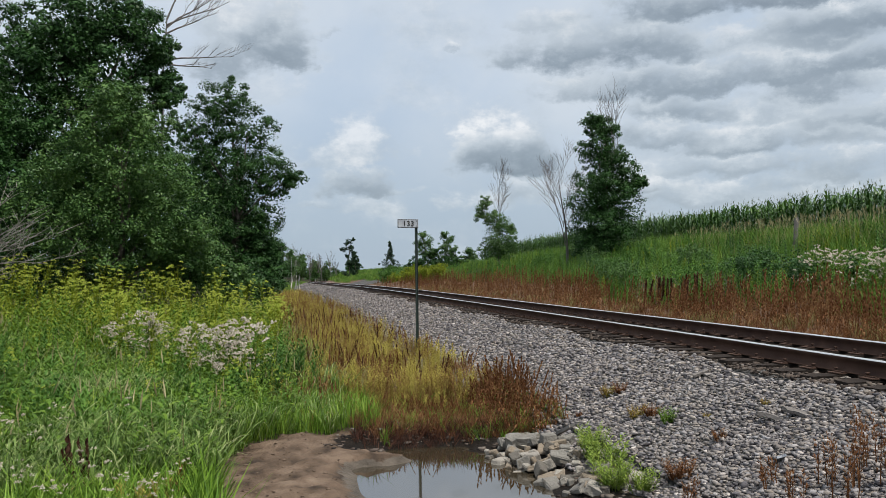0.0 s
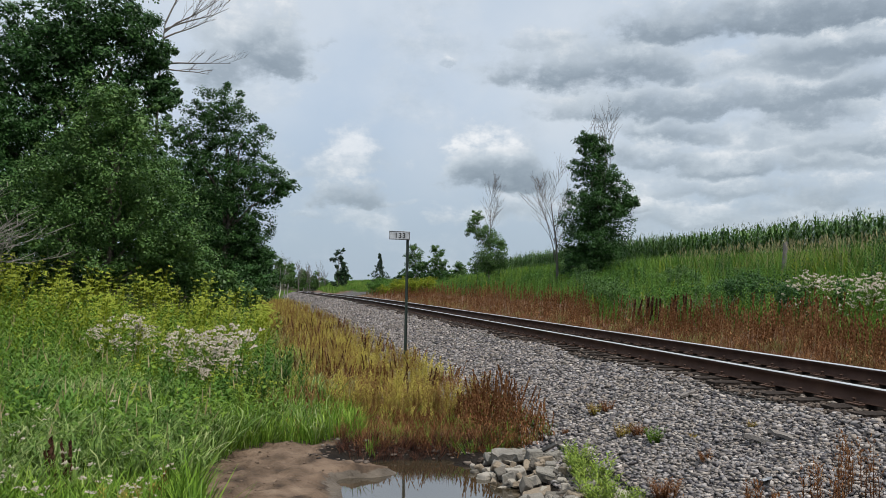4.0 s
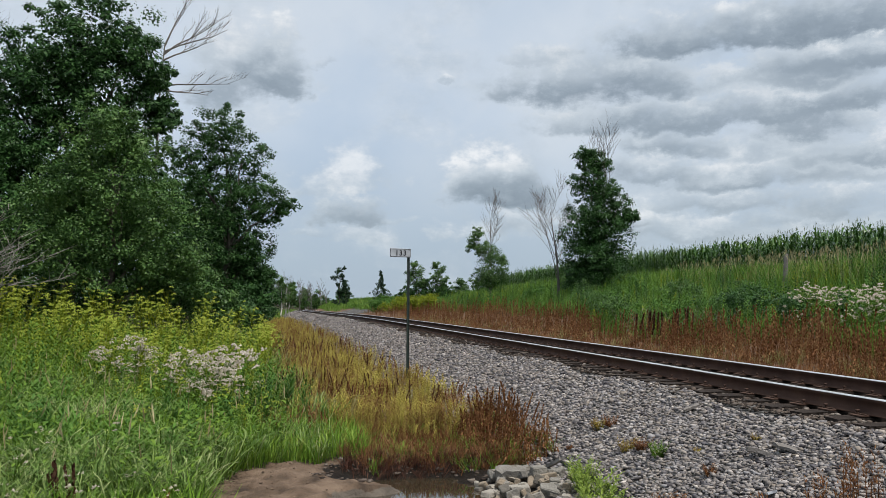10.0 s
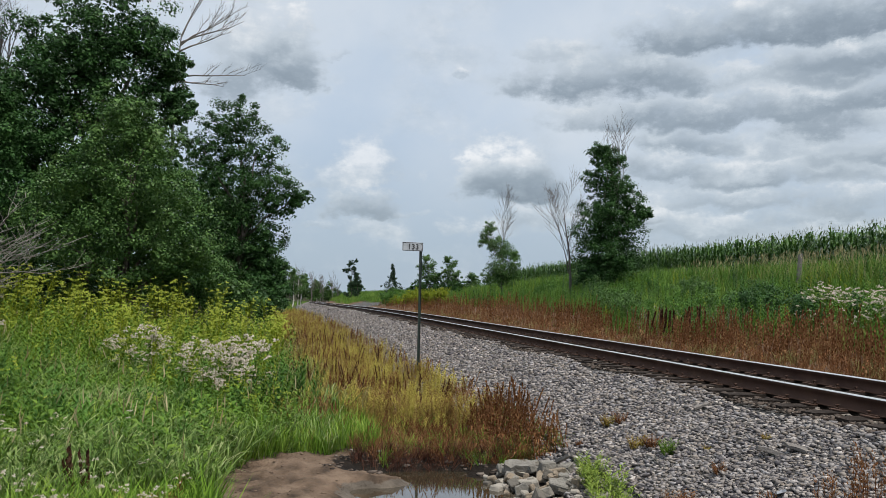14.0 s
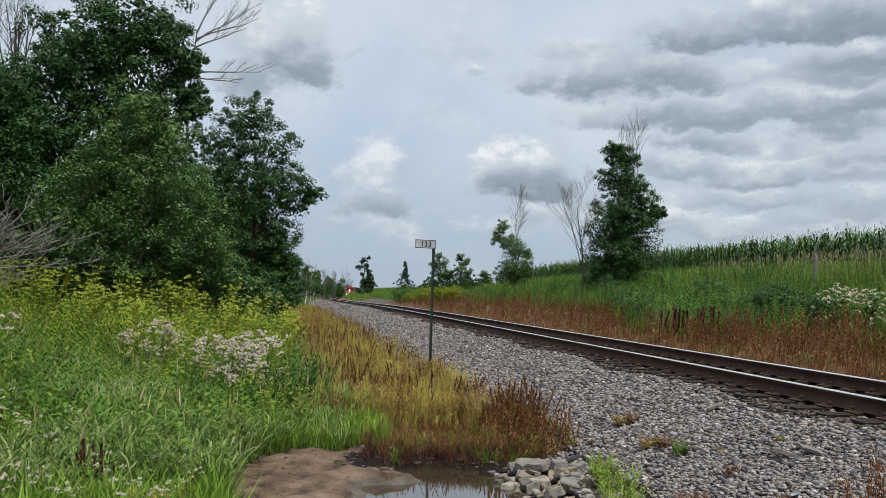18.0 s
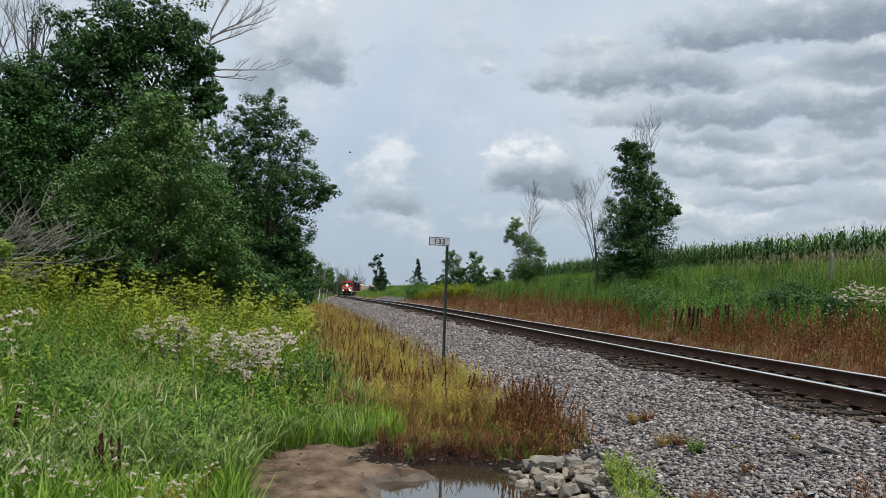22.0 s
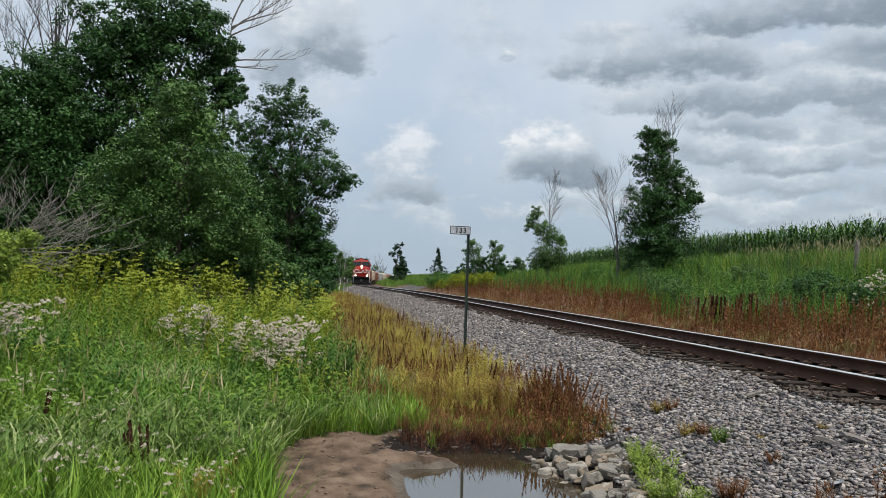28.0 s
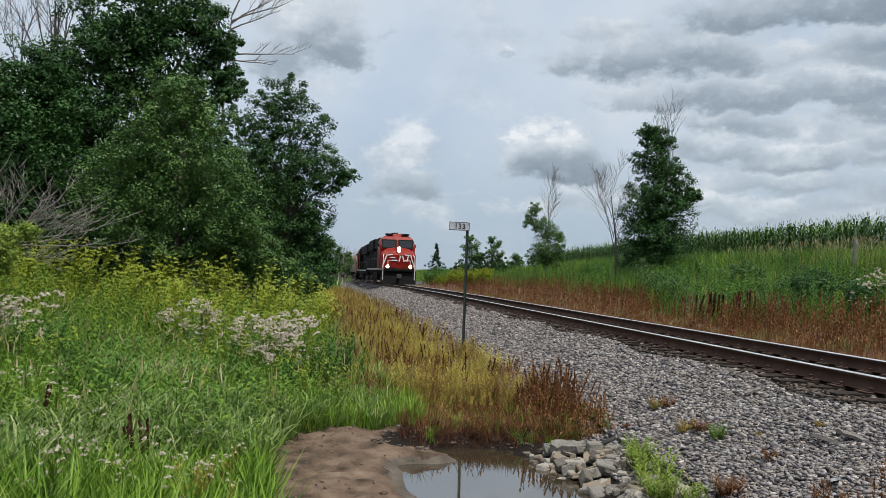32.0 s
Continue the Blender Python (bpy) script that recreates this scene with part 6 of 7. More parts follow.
def left_wood():
    """More of the wood: what stands beside and behind the front trees."""
    tree("wood_edge_tree", "dark dense tree at the edge of the wood", (-12.0, 32.2), [(-11.01, 32.17, 7.8, 1.4), (-11.75, 31.91, 8.3, 1.2), (-10.6, 32.6, 8.6, 1.0), (-12.54, 31.61, 6.6, 1.94), (-11.3, 32.07, 6.12, 1.7), (-10.24, 32.42, 7.13, 1.46), (-11.94, 31.84, 4.55, 1.94), (-12.93, 31.46, 3.82, 2.19), (-13.38, 31.27, 6.89, 1.94)], LEAF_DARK, 0.14, 12, 60, 0.2)
    tree("lime_sapling", "bright yellow-green sapling branch at the meadow's edge", (-6.9, 17.9), [(-6.45, 17.88, 1.61, 0.36), (-6.16, 17.98, 1.86, 0.2), (-6.73, 17.77, 1.42, 0.4), (-6.62, 17.82, 1.06, 0.27)], LEAF_LIME, 0.08, 60, 30, 0.02, category="sapling")
    bare_tree("dead_tree", "leafless grey branches reaching out above the leafy crown", (-5.4, 36.7), (-4.3, 36.75, 12.6), 0.5, 31, 3, 0.11, limbs=[(0.86, (-1.46, 36.98, 11.1)), (0.85, (-2.4, 36.9, 10.5)), (0.97, (-2.0, 36.95, 14.0)), (0.95, (-2.5, 36.9, 12.96)), (1.0, (-3.3, 36.86, 14.9)), (0.98, (-1.6, 36.9, 13.6))])
    bare_tree("dead_tree", "dark leafless tree standing behind the wood's edge", (-12.9, 40.2), (-12.9, 40.1, 13.4), 0.8, 33, 3, 0.13, DARKBARK, limbs=[(0.75, (-12.1, 40.2, 13.8)), (0.7, (-13.8, 39.7, 14.0)), (0.72, (-14.6, 39.4, 13.3)), (0.85, (-12.8, 40.0, 14.6)), (0.66, (-11.3, 40.2, 12.6))])
    bare_tree("fallen_dead_tree", "tangle of pale dead branches at the wood's edge", (-11.0, 25.6), (-9.6, 25.4, 1.7), 1.15, 37, 3, 0.07, PALEWOOD, limbs=[(0.9, (-7.88, 25.83, 3.14)), (0.9, (-8.63, 25.59, 3.43)), (1.0, (-7.55, 25.92, 2.29)), (1.0, (-6.58, 26.18, 1.63)), (1.0, (-7.79, 25.85, 0.88)), (0.8, (-9.48, 25.29, 3.36)), (0.95, (-7.2, 25.9, 1.9)), (0.95, (-8.2, 25.5, 1.3)), (0.7, (-10.1, 25.4, 3.6)), (1.0, (-6.9, 26.0, 2.2)), (1.0, (-8.4, 25.6, 2.5))], rmin=0.010)
    bare_tree("dead_tree", "slim dark leafless tree behind the wood's edge", (-14.8, 41.0), (-14.7, 41.0, 13.2), 0.8, 35, 3, 0.08, DARKBARK, limbs=[(0.7, (-14.4, 41.0, 14.4)), (0.72, (-15.4, 41.0, 14.3)), (0.8, (-15.9, 41.0, 13.2)), (0.85, (-13.9, 41.0, 14.2))], rmin=0.012, kids=3)
    bare_tree("dead_tree", "slim dark leafless tree behind the wood's edge", (-13.1, 41.2), (-13.1, 41.2, 13.6), 0.75, 36, 3, 0.16, DARKBARK, limbs=[(0.72, (-13.0, 41.2, 15.0)), (0.7, (-13.8, 41.2, 14.9)), (0.75, (-12.3, 41.2, 13.9))], rmin=0.012, kids=3)
    bare_tree("fallen_branch", "broken grey branch leaning out of the undergrowth", (-0.75, 34.0), (-1.75, 34.0, 1.65), 0.5, 38, 1, 0.07, PALEWOOD, kids=1)
    tree("undergrowth_shrub", "dark leafy shrub at the foot of the trees", (-0.3, 38.0), [(-0.1, 38.0, 1.2, 1.0), (0.1, 38.4, 1.4, 0.7), (-0.6, 38.2, 2.6, 0.9), (0.1, 38.4, 2.5, 0.6), (0.2, 39.5, 0.8, 0.7)], LEAF_DARK, 0.13, 20, 55, 0.06, category="shrub")
    tree("undergrowth_shrub", "mid-green leafy shrub at the foot of the trees", (-3.2, 31.0), [(-3.2, 31.0, 1.6, 1.2), (-2.0, 31.4, 1.3, 1.0), (-1.2, 32.0, 1.0, 0.8), (-4.6, 30.6, 1.3, 1.1)], LEAF_MID, 0.12, 18, 55, 0.06, category="shrub")
    # the wood's depth
    rnd = random.Random(12)
    cs, rs = [], []
    for _ in range(620):
        x, y = rnd.uniform(-24, -1.5), rnd.uniform(39, 60)
        if x > -3.0 + (y - 40) * 0.05:
            continue
        h = rnd.uniform(0.3, 8.0)
        cs.append((x, y, h))
        rs.append(rnd.uniform(0.7, 1.3))
    v, f = leaves(np.array(cs), np.array(rs), 75, 0.26)
    tagged(new("wood_interior", mesh_of("wood_interior", v, f, LEAF_DARK)), "dark leafy depth of the wood", "woods", kind="stuff")
    rnd = random.Random(13)
    for k in range(10):
        y = 44 + 7 * k
        x = y / 44 - 2.9 - rnd.uniform(0, 1.8)
        h = rnd.uniform(5, 8)
        z = float(land(np.array(x), np.array(y)))
        tree("trackside_tree", "green tree in the row along the track", (x, y), [(x + rnd.uniform(-0.9, 0.7), y + rnd.uniform(-1, 1), z + h * u, rnd.uniform(0.9, 1.4)) for u in (0.2, 0.35, 0.5, 0.65, 0.8, 0.92)], LEAF_DARK if k % 3 else LEAF_MID, 0.22, 9, 45, 0.14)


left_wood()


def birches():
    rnd = random.Random(17)
    for x, y, h in ((2.85, 108, 5.6), (3.5, 110, 5.0), (1.5, 104, 6.2), (3.9, 109, 4.2), (0.6, 99, 6.0)):
        z = float(land(np.array(x), np.array(y)))
        tree("birch", "slender pale-barked birch beside the track", (x, y), [(x + rnd.uniform(-0.8, 0.8), y + rnd.uniform(-0.6, 0.6), z + h * u, rnd.uniform(0.35, 0.6)) for u in (0.62, 0.72, 0.82, 0.92, 0.98, 0.56)], LEAF_MID, 0.16, 6, 16, 0.11, BIRCH, limbs=False, group="birches beside the track")


birches()


def far_woods():
    """Trees that close the view behind the curve."""
    rnd = random.Random(8)
    for i in range(26):
        x = -14 + i * 2.0 + rnd.uniform(-1, 1)
        y = 395 + rnd.uniform(-22, 22)
        if along(np.array(x), np.array(y))[1] > -5:
            continue
        z = float(land(np.array(x), np.array(y)))
        h = rnd.uniform(11, 16) * (1.0 if x < 18 else 0.8)
        if i % 3 != 0:
            bare_tree("distant_bare_tree", "distant grey leafless tree", (x, y), (x, y, z + h * 0.95), 0.6, i, 2, 0.22, rmin=0.05)
        if i % 3 != 1:
            bl = [(x + rnd.uniform(-2.0, 2.0), y + 3, z + h * u, h * rnd.uniform(0.10, 0.15)) for u in (0.15, 0.25, 0.35, 0.5, 0.6, 0.75, 0.3, 0.45)]
            tree("distant_tree", "distant pale-trunked green tree", (x, y + 3), bl, LEAF_MID, 0.5, 5, 26, 0.22, BIRCH, limbs=False)
    # low wood on the skyline
    cs, rs = [], []
    for _ in range(260):
        a = rnd.uniform(-0.5, 0.95)
        d = rnd.uniform(430, 640)
        x, y = d * math.sin(a), d * math.cos(a)
        h = rnd.uniform(5, 9)
        for _k in range(3):
            cs.append((x + rnd.uniform(-4, 4), y, float(land(np.array(x), np.array(y))) + h * rnd.uniform(0.1, 0.8) - 2))
            rs.append(rnd.uniform(2.5, 4.5))
    v, f = leaves(np.array(cs), np.array(rs), 22, 1.8)
    tagged(new("skyline_wood", mesh_of("skyline_wood", v, f, LEAF_DARK)), "low distant woods on the skyline", "woods", kind="stuff")


far_woods()


# ---- the train ----
def wheelset(parent, y):
    w = part("wheelset", cyl(bmesh.new(), (-0.75, y, 0.53), (0.75, y, 0.53), 0.09, None, 8), STEEL, parent)
    for sx in (-1, 1):
        bm = cyl(bmesh.new(), (sx * 0.69, y, 0.53), (sx * 0.82, y, 0.53), 0.53, 0.50, 20)
        part("wheel", bm, STEEL, w)


def truck(parent, y, axles, half):
    t = part("truck", boxes((-0.9, 0.9, y - 0.3, y + 0.3, 0.5, 0.85), bevel=0.02), BLACK, parent, "black steel wheel truck")
    for sx in (-1, 1):
        bm = bmesh.new()
        box(bm, sx * 1.02 - 0.09, sx * 1.02 + 0.09, y - half, y + half, 0.55, 0.82, 0.02)
        for k in range(axles):
            yy = y + (k - (axles - 1) / 2) * 2 * half * 0.78 / max(1, axles - 1)
            box(bm, sx * 1.05 - 0.12, sx * 1.05 + 0.12, yy - 0.2, yy + 0.2, 0.38, 0.72, 0.03)
        part("side_frame", bm, STEEL, t)
    for k in range(axles):
        wheelset(t, y + (k - (axles - 1) / 2) * 2 * half * 0.78 / max(1, axles - 1))


def shell(bm, outline, zs, ys, back):
    """An outline in (x, z), its front raked to the given y at each height, run back to a flat end."""
    a = [bm.verts.new((x, float(np.interp(z, zs, ys)), z)) for x, z in outline]
    b = [bm.verts.new((x, back, z)) for x, z in outline]
    n = len(a)
    half = n // 2
    for k in range(half - 1):
        bm.faces.new((a[k], a[k + 1], a[n - 2 - k], a[n - 1 - k]))
    bm.faces.new(b)
    for k in range(n):
        bm.faces.new((a[k], a[(k + 1) % n], b[(k + 1) % n], b[k]))
    bmesh.ops.recalc_face_normals(bm, faces=bm.faces[:])
    return bm


def locomotive(label, lamp):
    t = thing("locomotive", pose(CX, 600, 0.18), label, "locomotive", "locomotives of the train")
    part("underframe", boxes((-1.5, 1.5, -10.6, 10.7, 1.28, 1.55), (-1.25, 1.25, -10.2, 10.2, 0.95, 1.28), bevel=0.02), BLACK, t)
    bm = prism(bmesh.new(), [(-11.0, 0.14), (-10.75, 1.3), (-10.55, 1.3), (-10.55, 0.14)], -1.55, 1.55)
    part("snow_plow", bm, BLACK, t, "black snow plow")
    bm = boxes((-0.12, 0.12, -11.45, -10.7, 0.72, 0.98), (-0.2, 0.2, -11.5, -11.3, 0.68, 1.02), bevel=0.02)
    part("coupler", bm, STEEL, t)
    part("anticlimber", boxes((-1.3, 1.3, -11.0, -10.55, 1.28, 1.5), bevel=0.03), BLACK, t)
    nose = shell(bmesh.new(), [(-1.55, 1.5), (-1.55, 2.75), (-1.38, 3.08), (-1.0, 3.34), (-0.45, 3.45), (0.45, 3.45), (1.0, 3.34), (1.38, 3.08), (1.55, 2.75), (1.55, 1.5)], [1.5, 2.7, 3.1, 3.45], [-10.42, -10.5, -10.3, -9.3], -9.0)
    nose = part("nose", nose, RED, t, "red nose with white stripe shapes")
    # plain stripe shapes in place of the emblem
    for r in ((-0.62, -0.12, 2.22, 2.32), (-0.80, -0.30, 2.48, 2.56)):
        part("stripe", boxes((r[0], r[1], -10.53, -10.485, r[2], r[3])), WHITE, nose, "white stripe")
    for x, lean in ((0.10, 0.25), (0.42, -0.3), (0.80, 0.25)):
        part("stripe", box(bmesh.new(), -0.045, 0.045, -0.02, 0.02, -0.27, 0.27, 0, Matrix.Translation((x, -10.51, 2.42)) @ Matrix.Rotation(lean, 4, "Y")), WHITE, nose)
    for sx in (-1, 1):
        bm = box(bmesh.new(), -0.045, 0.045, -0.02, 0.02, -0.55, 0.55, 0, Matrix.Translation((sx * 1.28, -10.51, 2.15)) @ Matrix.Rotation(-sx * 0.32, 4, "Y"))
        part("stripe", bm, WHITE, nose)
        bm = box(bmesh.new(), -0.30, 0.30, -0.02, 0.02, -0.04, 0.04, 0, Matrix.Translation((sx * 0.86, -10.51, 2.74)) @ Matrix.Rotation(sx * 0.12, 4, "Y"))
        part("stripe", bm, WHITE, nose)
        part("nose_light", cyl(bmesh.new(), (sx * 0.5, -10.52, 1.72), (sx * 0.5, -10.46, 1.72), 0.05, None, 10), STEEL, nose)
    part("nose_door", boxes((-0.95, -0.25, -10.47, -10.44, 1.6, 2.05), bevel=0.01), RED, nose)
    cab = shell(bmesh.new(), [(-1.6, 1.5), (-1.62, 3.6), (-1.52, 4.12), (-1.28, 4.44), (-0.85, 4.64), (-0.35, 4.72), (0.35, 4.72), (0.85, 4.64), (1.28, 4.44), (1.52, 4.12), (1.62, 3.6), (1.6, 1.5)], [1.5, 3.3, 4.35, 4.72], [-9.2, -9.2, -8.75, -8.4], -6.3)
    cab = part("cab", cab, RED, t, "red cab")
    part("roof_panel", boxes((-0.55, 0.55, -8.2, -6.4, 4.70, 4.77), bevel=0.02), RED, cab)
    slope = Matrix.Translation((0, -9.0, 3.8)) @ Matrix.Rotation(-0.405, 4, "X")
    for sx in (-1, 1):
        bm = box(bmesh.new(), sx * 0.76 - 0.60, sx * 0.76 + 0.60, -0.03, 0.02, -0.38, 0.34, 0.02, slope)
        w = part("windshield", bm, DARKGLASS, cab, "dark windshield pane")
        bm = bmesh.new()
        for r in ((-0.66, 0.66, 0.34, 0.42), (-0.66, 0.66, -0.46, -0.38), (-0.68, -0.60, -0.44, 0.40), (0.60, 0.68, -0.44, 0.40)):
            box(bm, sx * 0.76 + r[0], sx * 0.76 + r[1], -0.04, 0.02, r[2], r[3], 0, slope)
        part("window_frame", bm, BLACK, w)
        part("side_window", boxes((sx * 1.61 - 0.01, sx * 1.61 + 0.01, -8.4, -7.6, 3.3, 4.0), bevel=0.005), DARKGLASS, cab)
        part("number_board", boxes((sx * 0.75 - 0.35, sx * 0.75 + 0.35, -8.66, -8.45, 4.60, 4.76), bevel=0.01), BLACK, cab, "dark number board")
        part("mirror", boxes((sx * 1.68 - 0.07, sx * 1.68 + 0.07, -8.6, -8.55, 3.5, 3.8), (sx * 1.6 - 0.1, sx * 1.6 + 0.1, -8.6, -8.57, 3.55, 3.6)), BLACK, cab)
        d = part("ditch_light", cyl(bmesh.new(), (sx * 1.02, -10.98, 1.72), (sx * 1.02, -10.6, 1.72), 0.16, None, 14), BLACK, t)
        part("lens", cyl(bmesh.new(), (sx * 1.02, -11.0, 1.72), (sx * 1.02, -10.97, 1.72), 0.145, None, 14), lamp, d)
        bm = bmesh.new()
        for a, b in (((sx * 1.42, -10.9, 0.5), (sx * 1.42, -10.9, 2.5)), ((sx * 1.42, -10.9, 2.5), (sx * 1.35, -10.45, 2.75)), ((sx * 1.0, -11.0, 1.5), (sx * 1.0, -11.0, 2.25)), ((sx * 1.0, -11.0, 2.25), (sx * 0.4, -11.0, 2.25))):
            cyl(bm, a, b, 0.03, None, 6)
        part("grab_rail", bm, WHITE, t, "white grab rail")
        bm = bmesh.new()
        for k in range(5):
            box(bm, sx * 1.35 - 0.2, sx * 1.35 + 0.2, -10.6 + 0.05 * k, -10.1 + 0.05 * k, 0.3 + 0.25 * k, 0.34 + 0.25 * k)
        part("step", bm, STEEL, t)
        bm = cyl(bmesh.new(), (sx * 1.45, -6.2, 2.5), (sx * 1.45, 10.3, 2.5), 0.022, None, 6)
        for k in range(11):
            cyl(bm, (sx * 1.45, -6.2 + 1.65 * k, 1.55), (sx * 1.45, -6.2 + 1.65 * k, 2.5), 0.02, None, 6)
        part("handrail", bm, STEEL, t, "grey side handrail")
        part("sill_stripe", boxes((sx * 1.505 - 0.004, sx * 1.505 + 0.004, -10.5, 10.6, 1.40, 1.52)), WHITE, t)
    head = part("headlight", boxes((-0.22, 0.22, -10.42, -9.4, 2.95, 3.52), bevel=0.05), RED, t)
    for z in (3.12, 3.36):
        part("lens", cyl(bmesh.new(), (0, -10.455, z), (0, -10.42, z), 0.14, None, 14), lamp, head)
    hood = prism(bmesh.new(), [(-6.3, 1.55), (-6.3, 4.25), (-5.9, 4.5), (10.2, 4.5), (10.3, 1.55)], -1.05, 1.05)
    bmesh.ops.bevel(hood, geom=[e for e in hood.edges if min(v.co.z for v in e.verts) > 4.2], offset=0.15, segments=2, affect="EDGES")
    hood = part("long_hood", hood, BLACK, t, "black engine hood")
    part("radiator", boxes((-1.42, 1.42, 2.2, 9.9, 3.4, 4.62), bevel=0.12), BLACK, hood)
    for k in range(9):
        for sx in (-1, 1):
            part("hood_door", boxes((sx * 1.055 - 0.01, sx * 1.055 + 0.01, -5.6 + 1.15 * k, -4.6 + 1.15 * k, 1.75, 3.6), bevel=0.004), BLACK, hood)
    part("equipment_cabinet", boxes((-1.46, 1.46, -6.3, -3.4, 1.55, 4.45), bevel=0.10), BLACK, hood)
    part("dynamic_brake_housing", boxes((-1.3, 1.3, -3.3, 2.0, 3.5, 4.56), bevel=0.10), BLACK, hood)
    part("exhaust_stack", boxes((-0.3, 0.3, 0.5, 1.6, 4.5, 4.72), bevel=0.03), STEEL, hood)
    bm = bmesh.new()
    for k in (-0.15, 0, 0.15):
        cyl(bm, (k, -6.4, 4.86), (k, -7.0, 4.86), 0.04, 0.09, 8)
    box(bm, -0.2, 0.2, -6.5, -6.35, 4.68, 4.88)
    part("horn", bm, STEEL, t)
    part("antenna_dome", boxes((-0.5, -0.2, -7.9, -7.5, 4.66, 4.84), (0.3, 0.5, -8.1, -7.9, 4.66, 4.8), bevel=0.03), BLACK, cab)
    part("fuel_tank", boxes((-1.35, 1.35, -3.3, 3.3, 0.36, 1.28), bevel=0.15), BLACK, t)
    truck(t, -7.0, 3, 2.4)
    truck(t, 7.0, 3, 2.4)
    return t


def hopper(mat, label):
    t = thing("hopper_car", pose(CX, 640, 0.18), label, "freight car", "cars of the train")
    sec = [(-1.0, 1.35), (-1.5, 1.7), (-1.56, 2.8), (-1.5, 3.9), (-1.0, 4.45), (0, 4.55), (1.0, 4.45), (1.5, 3.9), (1.56, 2.8), (1.5, 1.7), (1.0, 1.35)]
    bm = bmesh.new()
    rings = []
    for y, sink in ((-8.0, 1.6), (-6.9, 0.0), (6.9, 0.0), (8.0, 1.6)):
        rings.append([bm.verts.new((x, y, max(z, 1.35 + sink) if z < 3 else z)) for x, z in sec])
    for a, b in zip(rings[:-1], rings[1:]):
        for i in range(len(sec)):
            bm.faces.new((a[i], a[(i + 1) % len(sec)], b[(i + 1) % len(sec)], b[i]))
    bm.faces.new(rings[0])
    bm.faces.new(rings[-1][::-1])
    bmesh.ops.recalc_face_normals(bm, faces=bm.faces[:])
    body = part("body", bm, mat, t)
    for k in range(11):
        y = -6.8 + 1.36 * k
        for sx in (-1, 1):
            part("side_post", boxes((sx * 1.57 - 0.04, sx * 1.57 + 0.04, y - 0.05, y + 0.05, 1.6, 4.0)), mat, body)
    part("underframe", boxes((-0.35, 0.35, -9.0, 9.0, 0.95, 1.3), (-1.45, 1.45, -8.9, -8.4, 1.05, 1.3), (-1.45, 1.45, 8.4, 8.9, 1.05, 1.3), bevel=0.02), BLACK, t)
    for y in (-4.2, 0.0, 4.2):
        bm = bmesh.new()
        r = bmesh.ops.create_cone(bm, cap_ends=True, segments=4, radius1=0.6, radius2=1.9, depth=1.1, matrix=Matrix.Translation((0, y, 0.95)) @ Matrix.Rotation(0.7854, 4, "Z"))
        part("discharge_hopper", bm, mat, t)
    bm = bmesh.new()
    for sy in (-1, 1):
        for k in range(8):
            box(bm, 0.9, 1.4, sy * 8.6 - 0.02, sy * 8.6 + 0.02, 1.4 + 0.36 * k, 1.43 + 0.36 * k)
        for x in (0.9, 1.4):
            box(bm, x - 0.02, x + 0.02, sy * 8.6 - 0.02, sy * 8.6 + 0.02, 1.2, 4.3)
    part("ladder", bm, STEEL, t)
    part("running_board", boxes((-0.35, 0.35, -7.8, 7.8, 4.56, 4.62)), STEEL, t)
    truck(t, -6.9, 2, 1.2)
    truck(t, 6.9, 2, 1.2)
    return t


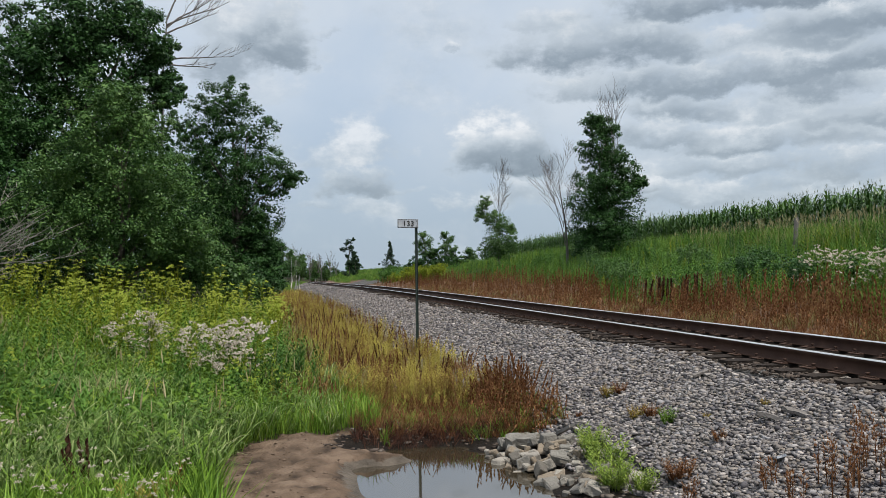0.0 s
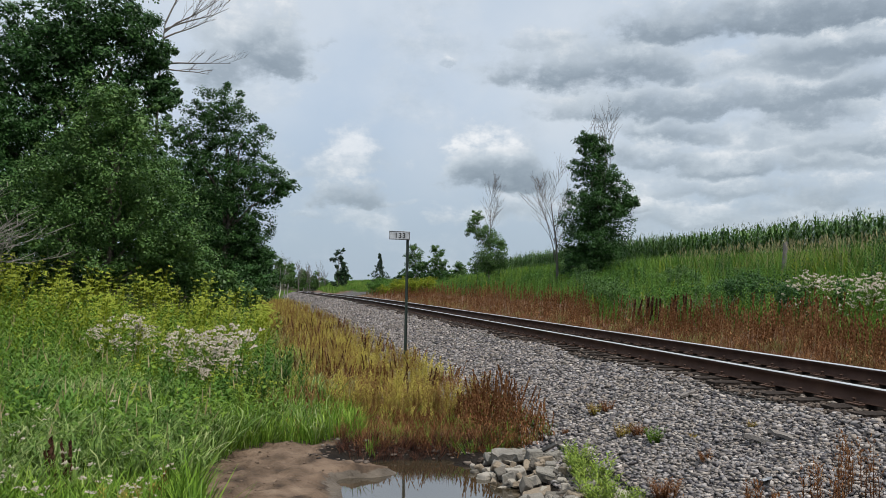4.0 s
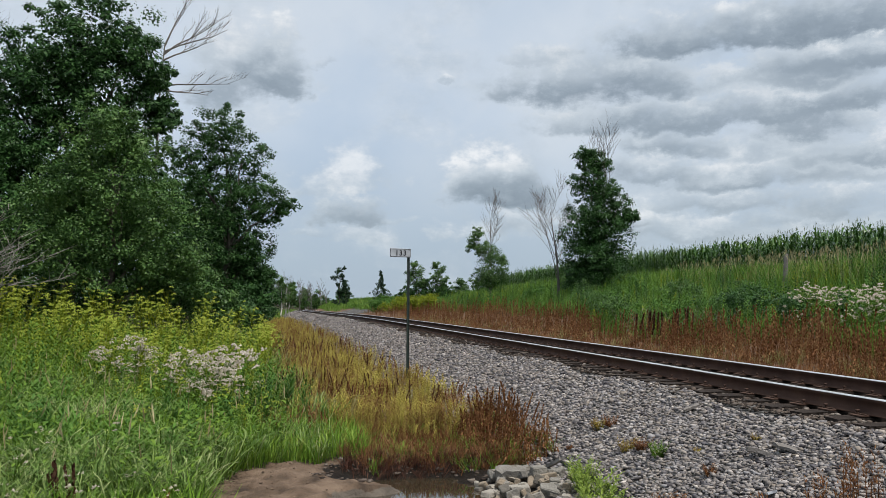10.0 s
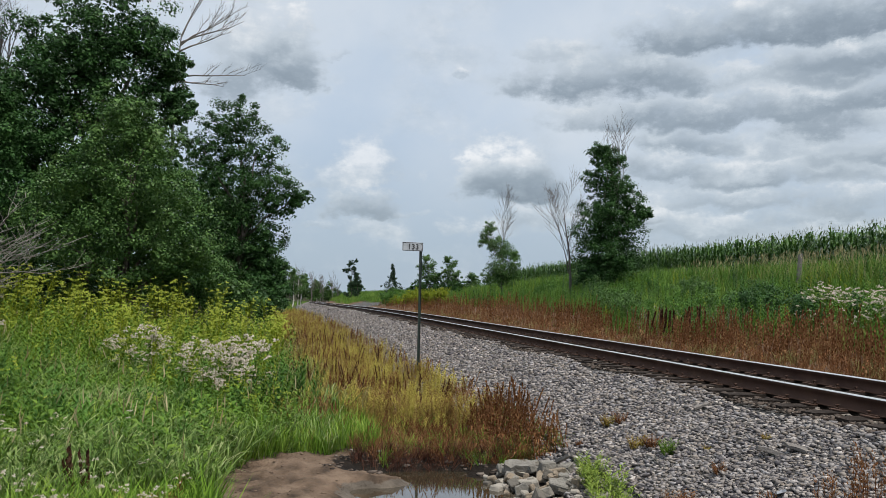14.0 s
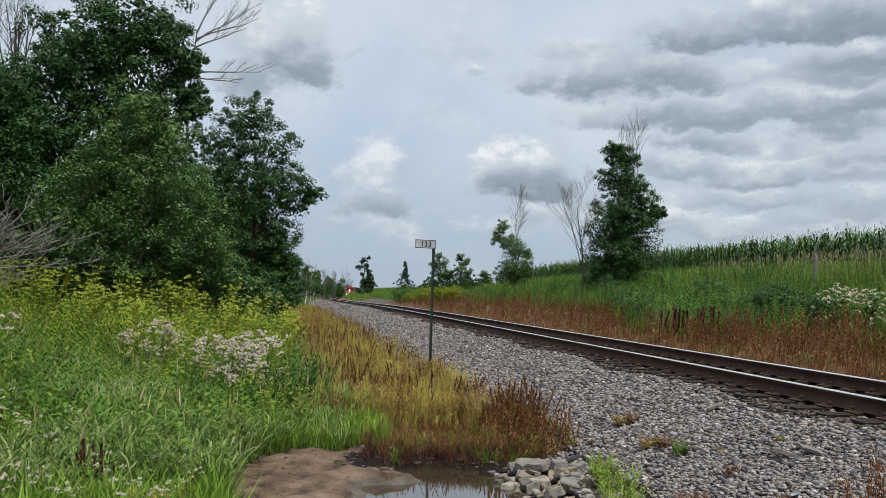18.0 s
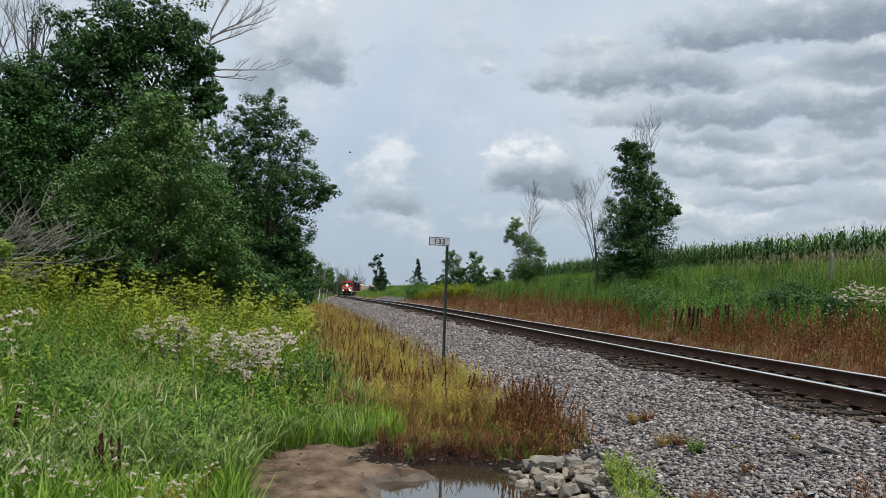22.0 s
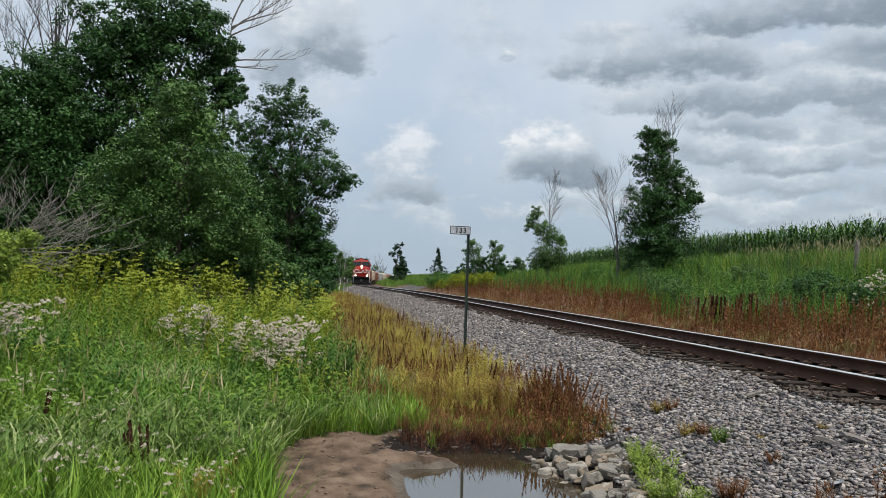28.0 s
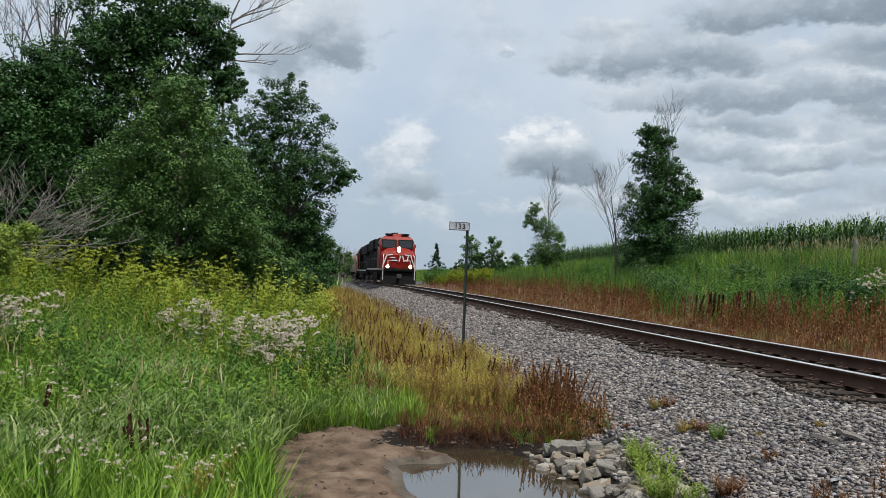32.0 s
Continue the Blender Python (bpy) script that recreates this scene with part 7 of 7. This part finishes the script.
def swallow():
    t = thing("bird", pose(-60, 50, 6), "small dark bird in flight", "bird")
    bm = bmesh.new()
    bmesh.ops.create_uvsphere(bm, u_segments=10, v_segments=6, radius=0.035, matrix=Matrix.Diagonal((2.4, 1, 1, 1)))
    part("body", bm, BLACK, t)
    for sy in (-1, 1):
        bm = bmesh.new()
        vs = [bm.verts.new(p) for p in ((0.06, sy * 0.02, 0.02), (-0.04, sy * 0.02, 0.02), (-0.08, sy * 0.2, 0.07), (-0.02, sy * 0.14, 0.06))]
        bm.faces.new(vs if sy > 0 else vs[::-1])
        r = bmesh.ops.extrude_face_region(bm, geom=bm.faces[:])
        for e in r["geom"]:
            if isinstance(e, bmesh.types.BMVert):
                e.co.z -= 0.008
        part("wing", bm, BLACK, t)
    bm = boxes((-0.15, -0.07, -0.02, 0.02, -0.004, 0.006))
    part("tail", bm, BLACK, t)
    return t


bird = swallow()
engine = locomotive("red and black diesel locomotive with lit headlights leading the train", LAMP)
second_engine = locomotive("red and black diesel locomotive coupled behind the leading one", DARKGLASS)
tan = hopper(HOPPER_TAN, "tan covered hopper car with dirty sides")
grey = hopper(HOPPER_GREY, "grey covered hopper car with dirty sides")
brown = hopper(HOPPER_BROWN, "rust-brown covered hopper car")
cars = [tan, grey, brown]
for k in range(9):
    cars.append(copy_thing((tan, brown, grey)[k % 3], pose(CX, 660 + 20 * k, 0.18)))


def motions():
    """The train comes round the curve towards the camera at an even speed."""
    def rows(back, turned=0):
        out = []
        for k in range(33):
            x, y, z, a = track(81.4 + 17.5 * (32 - k) + back)
            out.append((float(k), pose(x, y, z + 0.182, 0, 0, turned - math.degrees(a))))
        return out
    # a bird crosses from behind the wood to the field
    crossing = [(0.0, -30.0, 59.0, 4.0), (20.0, -26.0, 57.0, 6.0), (21.0, -2.5, 60.0, 9.3), (22.0, 3.53, 59.89, 11.36), (22.5, 6.17, 59.68, 11.69), (23.0, 8.85, 59.35, 12.0), (23.5, 11.54, 58.88, 12.13), (24.0, 14.12, 58.31, 12.12), (24.5, 16.72, 57.61, 11.77), (25.0, 19.23, 56.82, 11.19), (25.5, 21.8, 55.87, 10.66), (28.0, 44.0, 46.0, 8.0), (32.0, 80.0, 30.0, 9.0)]
    walk(bird, [(t, pose(x, y, z, 8, 0, -8)) for t, x, y, z in crossing])
    walk(engine, rows(0.0))
    walk(second_engine, rows(22.9, 180))
    for k, c in enumerate(cars):
        walk(c, rows(43.8 + 18.6 * k))


motions()
